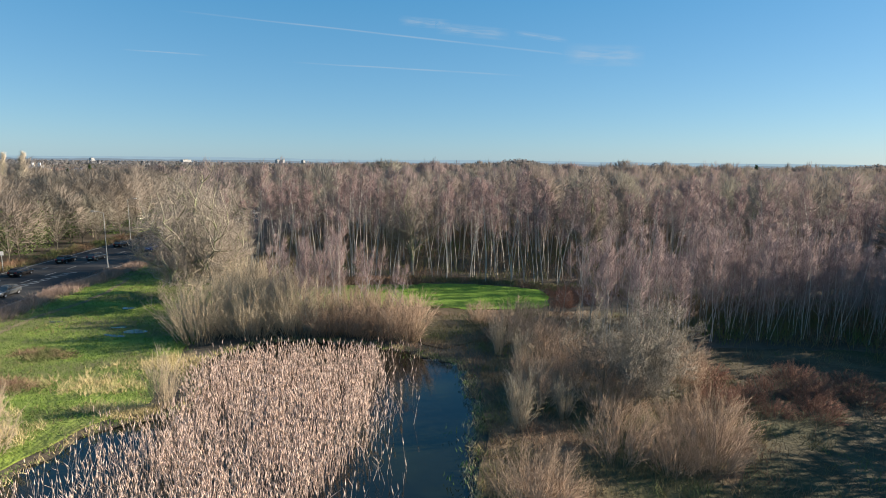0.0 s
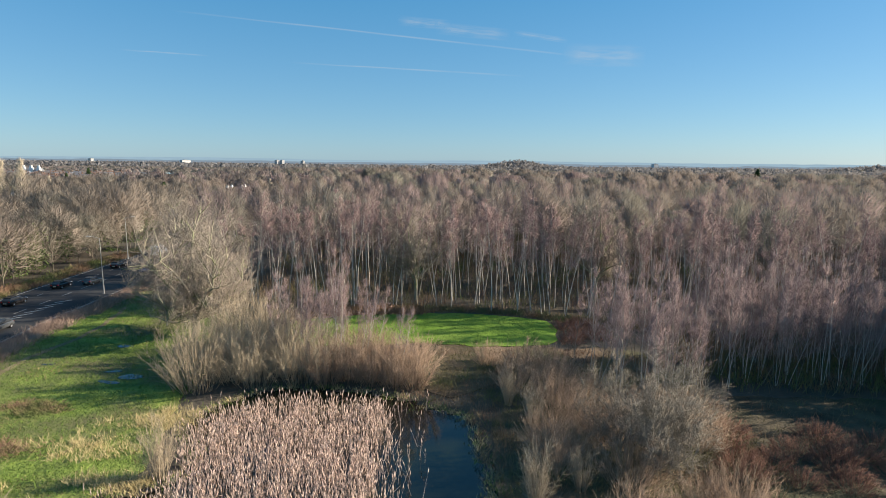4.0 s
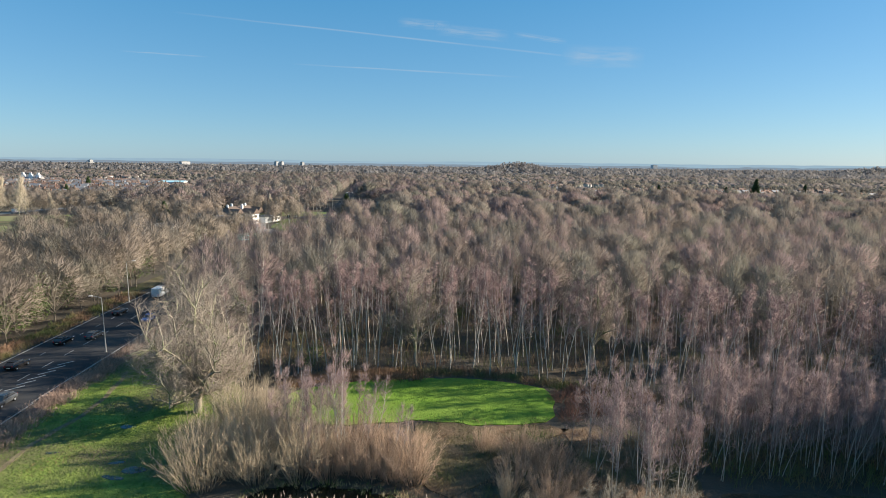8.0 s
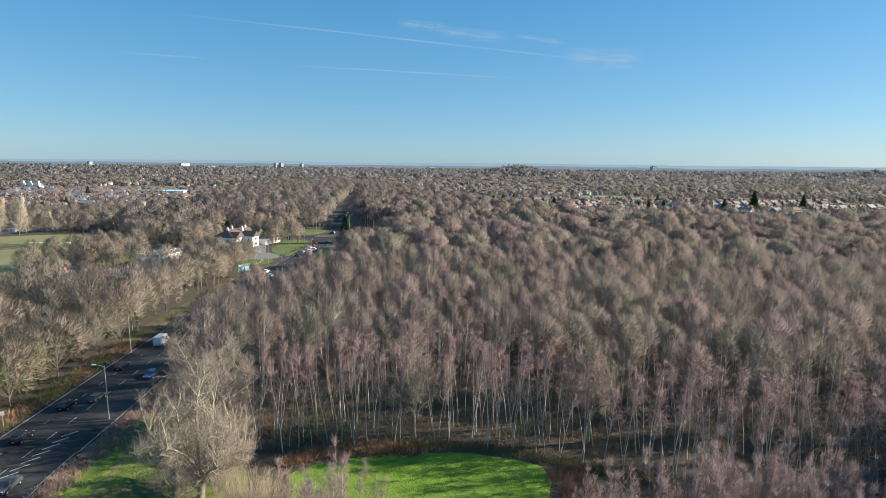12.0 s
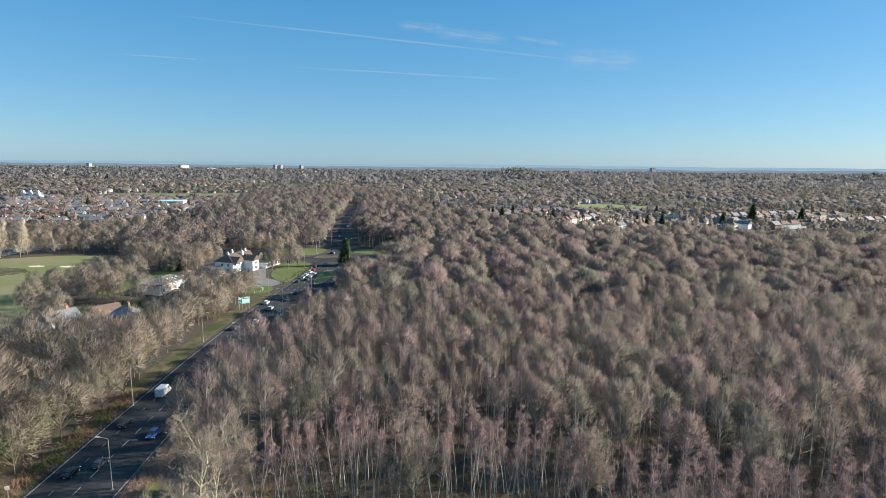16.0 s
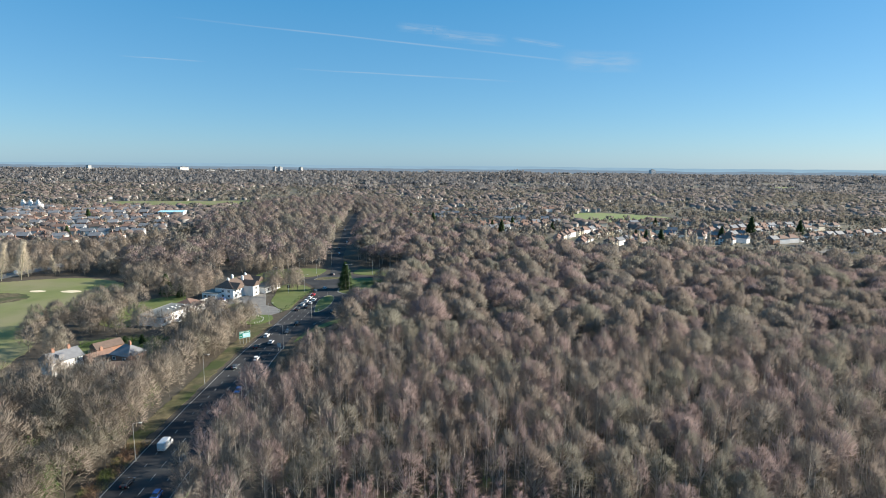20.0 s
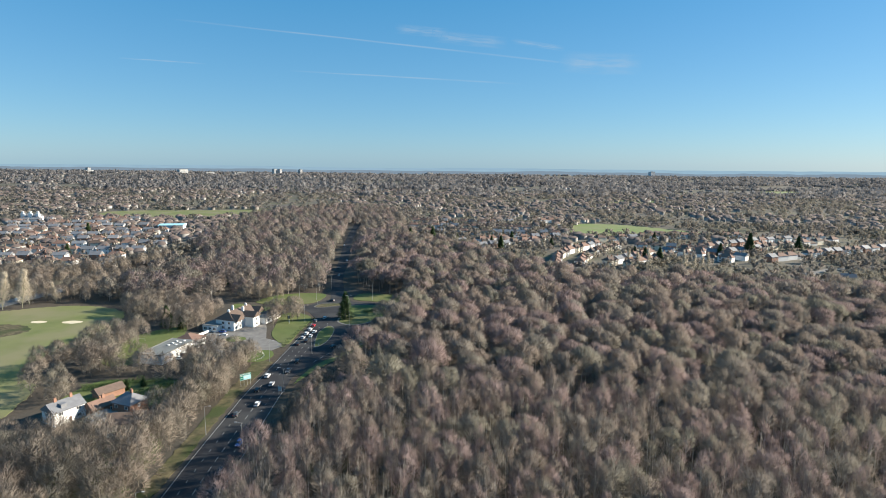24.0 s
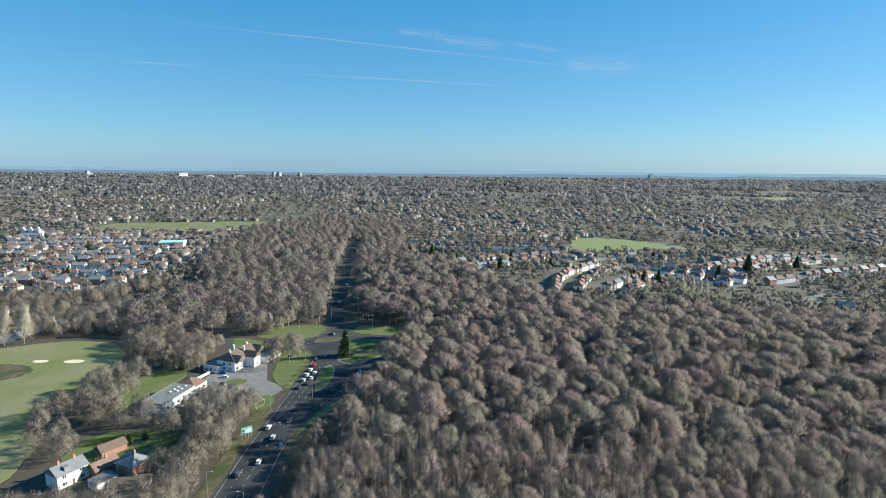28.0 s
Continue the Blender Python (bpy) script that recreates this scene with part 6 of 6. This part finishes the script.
inn_sign = empty("inn_sign", "hanging inn sign on a white post", "sign")
part("post", boxed((-0.12, -0.12, 0, 0.12, 0.12, 5.2), bevel=0.02), M_white, inn_sign)
part("board", boxed((-0.9, -0.08, 3.2, 0.9, 0.08, 5.0), bevel=0.02), M_browntile, inn_sign)
inn_sign.matrix_basis = pose(-91, 326, 0.05, 0, 0, 10)
fence = empty("picket_fence", "low white post fence round the car park corner", "fence")
for k in range(16):
    a = 2.6 + k * 0.16
    part("post", boxed((-0.08, -0.08, 0, 0.08, 0.08, 0.9)), M_white, fence).matrix_basis = pose(-97 + 9 * math.cos(a + 2), 268 - 9 * math.sin(a + 2) * 0.9, 0.05)


# ---- vehicles ----
def loft(sections):
    """Joins cross sections (x half width, y, z low, z high) along y into one closed hull with a rounded section."""
    bm = bmesh.new()
    rings = []
    for hw, y, z0, z1 in sections:
        c = min(0.14, (z1 - z0) * 0.3)
        prof = [(-hw + c * 0.6, z0), (hw - c * 0.6, z0), (hw, z0 + c), (hw, z1 - c), (hw - c, z1), (-hw + c, z1), (-hw, z1 - c), (-hw, z0 + c)]
        rings.append([bm.verts.new((x, y, z)) for x, z in prof])
    for r0, r1 in zip(rings[:-1], rings[1:]):
        for i in range(8):
            j = (i + 1) % 8
            bm.faces.new((r0[i], r0[j], r1[j], r1[i]))
    bm.faces.new(rings[0][::-1])
    bm.faces.new(rings[-1])
    bmesh.ops.recalc_face_normals(bm, faces=bm.faces)
    return bm


def wheel(parent, x, y, r=0.32):
    s = Soup()
    k = 14
    a = np.linspace(0, 2 * math.pi, k, endpoint=False)
    ring = np.stack([np.zeros(k), np.cos(a) * r, np.sin(a) * r], 1)
    v, t = [], []
    for dx, sc in ((-0.1, 0.6), (-0.1, 0.97), (-0.06, 1.0), (0.06, 1.0), (0.1, 0.97), (0.1, 0.6)):
        v.append(ring * sc + np.array([dx, 0, 0]))
    for i in range(5):
        for j in range(k):
            m = (j + 1) % k
            t += [(i * k + j, i * k + m, (i + 1) * k + m), (i * k + j, (i + 1) * k + m, (i + 1) * k + j)]
    s.add(np.concatenate(v), np.array(t))
    wh = part("wheel", s.mesh("wheel", M_tyre), M_tyre, parent)
    wh.matrix_basis = pose(x, y, r)
    rim = Soup()
    rim.tubes([(-0.085, 0, 0)], [(0.0, 0, 0)], r * 0.6, r * 0.35, 10)
    rim.tubes([(0.0, 0, 0)], [(0.085, 0, 0)], r * 0.35, r * 0.6, 10)
    part("rim", rim.mesh("rim", M_rim), M_rim, wh)


def car(colour_mat, label, kind="hatch"):
    ob = empty("van" if kind == "van" else "car", label, "van" if kind == "van" else "car", "vehicles on the road")
    if kind == "van":
        part("body", loft([(0.85, 2.75, 0.4, 0.95), (0.98, 2.5, 0.3, 1.15), (1.0, 1.8, 0.28, 1.35), (1.0, 1.2, 0.28, 2.45), (1.02, 0.6, 0.28, 2.6), (1.02, -2.6, 0.28, 2.6), (0.98, -2.75, 0.4, 2.5)]), colour_mat, ob)
        part("windscreen", loft([(0.86, 1.84, 1.35, 1.42), (0.86, 1.30, 1.5, 2.3)]), M_glass, ob)
        part("side_window", boxed((-1.03, 0.55, 1.45, -1.005, 1.3, 2.05)), M_glass, ob)
        part("side_window", boxed((1.005, 0.55, 1.45, 1.03, 1.3, 2.05)), M_glass, ob)
        f, b, w, r = 1.75, -1.75, 0.92, 0.36
    else:
        up = 0.12 if kind == "suv" else 0.0
        part("body", loft([(0.74, 2.08, 0.42, 0.66), (0.86, 1.95, 0.3, 0.76 + up), (0.89, 1.0, 0.24, 0.92 + up), (0.89, -1.6, 0.24, 0.96 + up), (0.86, -1.95, 0.3, 0.92 + up), (0.78, -2.05, 0.42, 0.80)]), colour_mat, ob)
        part("cabin", loft([(0.80, 1.02, 0.88 + up, 0.95 + up), (0.72, 0.35, 0.90 + up, 1.40 + up), (0.70, -0.9, 0.92 + up, 1.44 + up), (0.70, -1.55 - up, 0.92 + up, 1.32 + up), (0.78, -1.92, 0.88 + up, 0.97 + up)]), M_glass, ob, "dark glazed cabin")
        part("roof", loft([(0.60, 0.40, 1.36 + up, 1.44 + up), (0.66, -0.3, 1.40 + up, 1.485 + up), (0.62, -1.45, 1.33 + up, 1.44 + up)]), colour_mat, ob)
        f, b, w, r = 1.3, -1.28, 0.82, 0.32
    for x in (-w, w):
        wheel(ob, x, f, r)
        wheel(ob, x, b, r)
    fy, by = (2.66, -2.78) if kind == "van" else (1.97, -2.02)
    for x in (-0.62, 0.62):
        part("headlight", boxed((x - 0.16, fy - 0.1, 0.62, x + 0.16, fy + 0.06, 0.78), bevel=0.03), M_headlight, ob)
        part("tail_light", boxed((x - 0.13, by - 0.03, 0.68, x + 0.13, by + 0.08, 0.9), bevel=0.03), M_taillight, ob)
    part("number_plate", boxed((-0.26, by - 0.05, 0.5, 0.26, by + 0.03, 0.62)), M_cream, ob)
    return ob


PAINTS = [("white", (0.72, 0.72, 0.72)), ("black", (0.012, 0.012, 0.014)), ("silver", (0.42, 0.43, 0.45)), ("dark grey", (0.06, 0.065, 0.07)), ("red", (0.42, 0.012, 0.012)), ("blue", (0.03, 0.08, 0.25))]
fleet = {}
for word, colour in PAINTS:
    mat = paint("car_paint_" + word.replace(" ", "_"), colour)
    for kind, noun in (("hatch", "hatchback"), ("suv", "estate car")):
        fleet[(word, kind)] = [mat, word + " " + noun + " on the asphalt road", kind, None]
fleet[("white", "van")] = [fleet[("white", "hatch")][0], "white panel van on the asphalt road", "van", None]


def park(word, kind, x, y, heading, z=0.05):
    """A vehicle at a place; heading: degrees from +y, anticlockwise."""
    entry = fleet[(word, kind)]
    m = pose(x, y, z, 0, 0, heading)
    if entry[3] is None:
        entry[3] = car(entry[0], entry[1], kind)
        entry[3].matrix_basis = m
        return entry[3]
    return copy_thing(entry[3], m)


for spec in (("black", "hatch", -73.7, 94, 1), ("dark grey", "hatch", -64.8, 79.5, 181), ("black", "hatch", -74.6, 107, 2), ("dark grey", "hatch", -70.8, 110.5, 2), ("blue", "hatch", -66.4, 123, 182), ("dark grey", "suv", -67.2, 139, 182), ("black", "hatch", -75.8, 128, 2), ("white", "van", -75.5, 146, 182 - 180), ("black", "suv", -68.6, 165, 181), ("blue", "hatch", -69.2, 183, 181), ("white", "hatch", -73.2, 214, 1), ("dark grey", "hatch", -78.3, 205, 1), ("black", "hatch", -77.8, 228, 0), ("silver", "hatch", -73.6, 234, 0), ("dark grey", "suv", -70.6, 249, 180), ("black", "suv", -69.6, 262, -4), ("white", "suv", -78.2, 243, 0),
             ("red", "hatch", -75.2, 321, -2), ("white", "hatch", -75.4, 313.5, -2), ("white", "suv", -75.6, 305.5, -2), ("silver", "suv", -75.7, 298, -1), ("black", "hatch", -76.0, 288, -1), ("white", "hatch", -72.0, 309, -2), ("white", "hatch", -72.3, 301.5, -2), ("black", "suv", -72.6, 293, -1), ("dark grey", "hatch", -76.3, 331, -4), ("silver", "hatch", -72.0, 338, -6),
             ("black", "hatch", -56.4, 284, -24), ("silver", "hatch", -46, 311, -22), ("silver", "suv", -28, 354, -35), ("dark grey", "hatch", -22, 372, -70), ("dark grey", "suv", -76, 381, 60), ("silver", "hatch", -98, 364, 80), ("white", "hatch", -87.2, 470, 6), ("black", "hatch", -93, 500, 6), ("silver", "hatch", -92.4, 540, 186), ("white", "suv", -112, 640, 6), ("blue", "suv", -124, 308, 80), ("dark grey", "suv", -118, 292, 60), ("black", "hatch", -130, 270, 75), ("white", "hatch", -129, 265, 75), ("black", "suv", -128, 276, 75), ("silver", "hatch", -127.4, 281, 75), ("white", "hatch", -121, 302, 85),
             ("white", "suv", -279, 415, 10), ("blue", "hatch", -266, 455, 30), ("white", "van", -290, 375, 12), ("silver", "hatch", -284, 392, 190), ("white", "hatch", -236, 505, 30)):
    park(*spec)

# ---- thin cloud and vapour trails, far off in the sky ----
def cloud_material(name, strength, scale, low, high):
    m = bpy.data.materials.new(name)
    m.use_nodes = True
    n, l = m.node_tree.nodes, m.node_tree.links
    n.remove(n["Principled BSDF"])
    em, tr, mx = n.new("ShaderNodeEmission"), n.new("ShaderNodeBsdfTransparent"), n.new("ShaderNodeMixShader")
    em.inputs[0].default_value, em.inputs[1].default_value = (0.80, 0.90, 1.0, 1), strength
    tc, tex, rmp = n.new("ShaderNodeTexCoord"), n.new("ShaderNodeTexNoise"), n.new("ShaderNodeMapRange")
    mp = n.new("ShaderNodeMapping")
    mp.inputs["Scale"].default_value = scale
    l.new(tc.outputs["Generated"], mp.inputs[0])
    l.new(mp.outputs[0], tex.inputs["Vector"])
    tex.inputs["Scale"].default_value, tex.inputs["Detail"].default_value = 1.0, 6
    rmp.inputs[1].default_value, rmp.inputs[2].default_value = low, high
    rmp.inputs[4].default_value = 0.35
    l.new(tex.outputs[0], rmp.inputs[0])
    # fade towards all edges
    sep = n.new("ShaderNodeSeparateXYZ")
    l.new(tc.outputs["Generated"], sep.inputs[0])
    fac = rmp.outputs[0]
    for axis, inner in ((0, 0.3), (2, 0.05)):
        a = n.new("ShaderNodeMath")
        a.operation = "SUBTRACT"
        a.inputs[1].default_value = 0.5
        l.new(sep.outputs[axis], a.inputs[0])
        b = n.new("ShaderNodeMath")
        b.operation = "ABSOLUTE"
        l.new(a.outputs[0], b.inputs[0])
        c = n.new("ShaderNodeMapRange")
        c.inputs[1].default_value, c.inputs[2].default_value, c.inputs[3].default_value, c.inputs[4].default_value = inner, 0.5, 1.0, 0.0
        l.new(b.outputs[0], c.inputs[0])
        d = n.new("ShaderNodeMath")
        d.operation = "MULTIPLY"
        l.new(fac, d.inputs[0])
        l.new(c.outputs[0], d.inputs[1])
        fac = d.outputs[0]
    l.new(fac, mx.inputs[0])
    l.new(tr.outputs[0], mx.inputs[1])
    l.new(em.outputs[0], mx.inputs[2])
    l.new(mx.outputs[0], n["Material Output"].inputs[0])
    return m


M_trail = cloud_material("vapour_trail", 0.32, (6, 1, 1), 0.25, 0.75)
M_wisp = cloud_material("wispy_cloud", 0.30, (3, 1, 6), 0.3, 0.7)
SKY_Y = 4650.0
def sky_strip(name, a, b, width, mat, label):
    """A thin streak between two places on the far sky, (x, z) each."""
    length = math.hypot(b[0] - a[0], b[1] - a[1])
    bm = bmesh.new()
    bmesh.ops.create_grid(bm, x_segments=8, y_segments=2, size=0.5)
    bm.transform(Matrix.Rotation(radians(90), 4, "X") @ Matrix.Diagonal((length, width, 1, 1)))
    ob = tagged(new(name, bpy.data.meshes.new(name)), label, "cloud", kind="structure")
    bm.to_mesh(ob.data)
    bm.free()
    ob.data.materials.append(mat)
    ob.matrix_basis = Matrix.Translation(((a[0] + b[0]) / 2, SKY_Y, (a[1] + b[1]) / 2)) @ Matrix.Rotation(-math.atan2(b[1] - a[1], b[0] - a[0]), 4, "Y")
    ob.visible_shadow = False


sky_strip("vapour_trail", (-2200, 1227), (1419, 882), 20, M_trail, "long faint vapour trail across the blue sky")
sky_strip("vapour_trail", (-2631, 920), (-1900, 880), 16, M_trail, "short faint vapour trail low in the sky")
sky_strip("vapour_trail", (-1250, 835), (684, 749), 18, M_trail, "faint lower vapour trail across the blue sky")
sky_strip("wisp_cloud", (-380, 1172), (60, 1140), 90, M_wisp, "thin white wisp of high cloud")
sky_strip("wisp_cloud", (-80, 1118), (540, 1068), 110, M_wisp, "thin white wisp of high cloud")
sky_strip("wisp_cloud", (960, 925), (1650, 915), 190, M_wisp, "small feathery patch of high cloud")
sky_strip("wisp_cloud", (560, 1090), (1010, 1030), 50, M_wisp, "faint thread of high cloud")


# ---- hills on the horizon: flat glowing sheets, haze put into their colour ----
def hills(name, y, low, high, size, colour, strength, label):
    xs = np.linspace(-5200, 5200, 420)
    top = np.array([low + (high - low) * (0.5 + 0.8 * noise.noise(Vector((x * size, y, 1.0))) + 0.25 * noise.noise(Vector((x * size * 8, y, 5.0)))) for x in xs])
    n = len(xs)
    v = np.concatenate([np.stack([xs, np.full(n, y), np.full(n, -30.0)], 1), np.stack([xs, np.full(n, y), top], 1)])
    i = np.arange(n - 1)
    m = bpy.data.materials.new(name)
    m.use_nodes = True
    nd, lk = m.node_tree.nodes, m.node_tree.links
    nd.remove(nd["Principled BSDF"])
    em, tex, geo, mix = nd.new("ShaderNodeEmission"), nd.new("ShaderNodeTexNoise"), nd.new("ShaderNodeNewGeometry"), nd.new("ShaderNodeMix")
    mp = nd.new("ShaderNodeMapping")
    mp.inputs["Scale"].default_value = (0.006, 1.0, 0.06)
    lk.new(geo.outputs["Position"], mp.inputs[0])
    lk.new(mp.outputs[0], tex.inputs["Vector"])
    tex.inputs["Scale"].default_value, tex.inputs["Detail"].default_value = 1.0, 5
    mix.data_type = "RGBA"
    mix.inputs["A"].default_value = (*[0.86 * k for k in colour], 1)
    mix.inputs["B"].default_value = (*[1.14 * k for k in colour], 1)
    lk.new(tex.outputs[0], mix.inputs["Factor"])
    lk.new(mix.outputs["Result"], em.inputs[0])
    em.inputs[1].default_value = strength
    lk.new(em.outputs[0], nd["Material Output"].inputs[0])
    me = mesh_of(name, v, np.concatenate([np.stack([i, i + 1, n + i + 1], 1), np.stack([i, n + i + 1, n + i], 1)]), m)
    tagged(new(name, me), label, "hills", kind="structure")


hills("backdrop_near", 4620, 30, 46, 0.0016, (0.20, 0.27, 0.35), 0.5, "glowing backdrop of a wooded rise, blue-grey haze in its colour")
hills("backdrop_far", 4800, 54, 68, 0.0007, (0.27, 0.41, 0.53), 0.5, "glowing backdrop of hills along the horizon, pale blue haze in its colour")
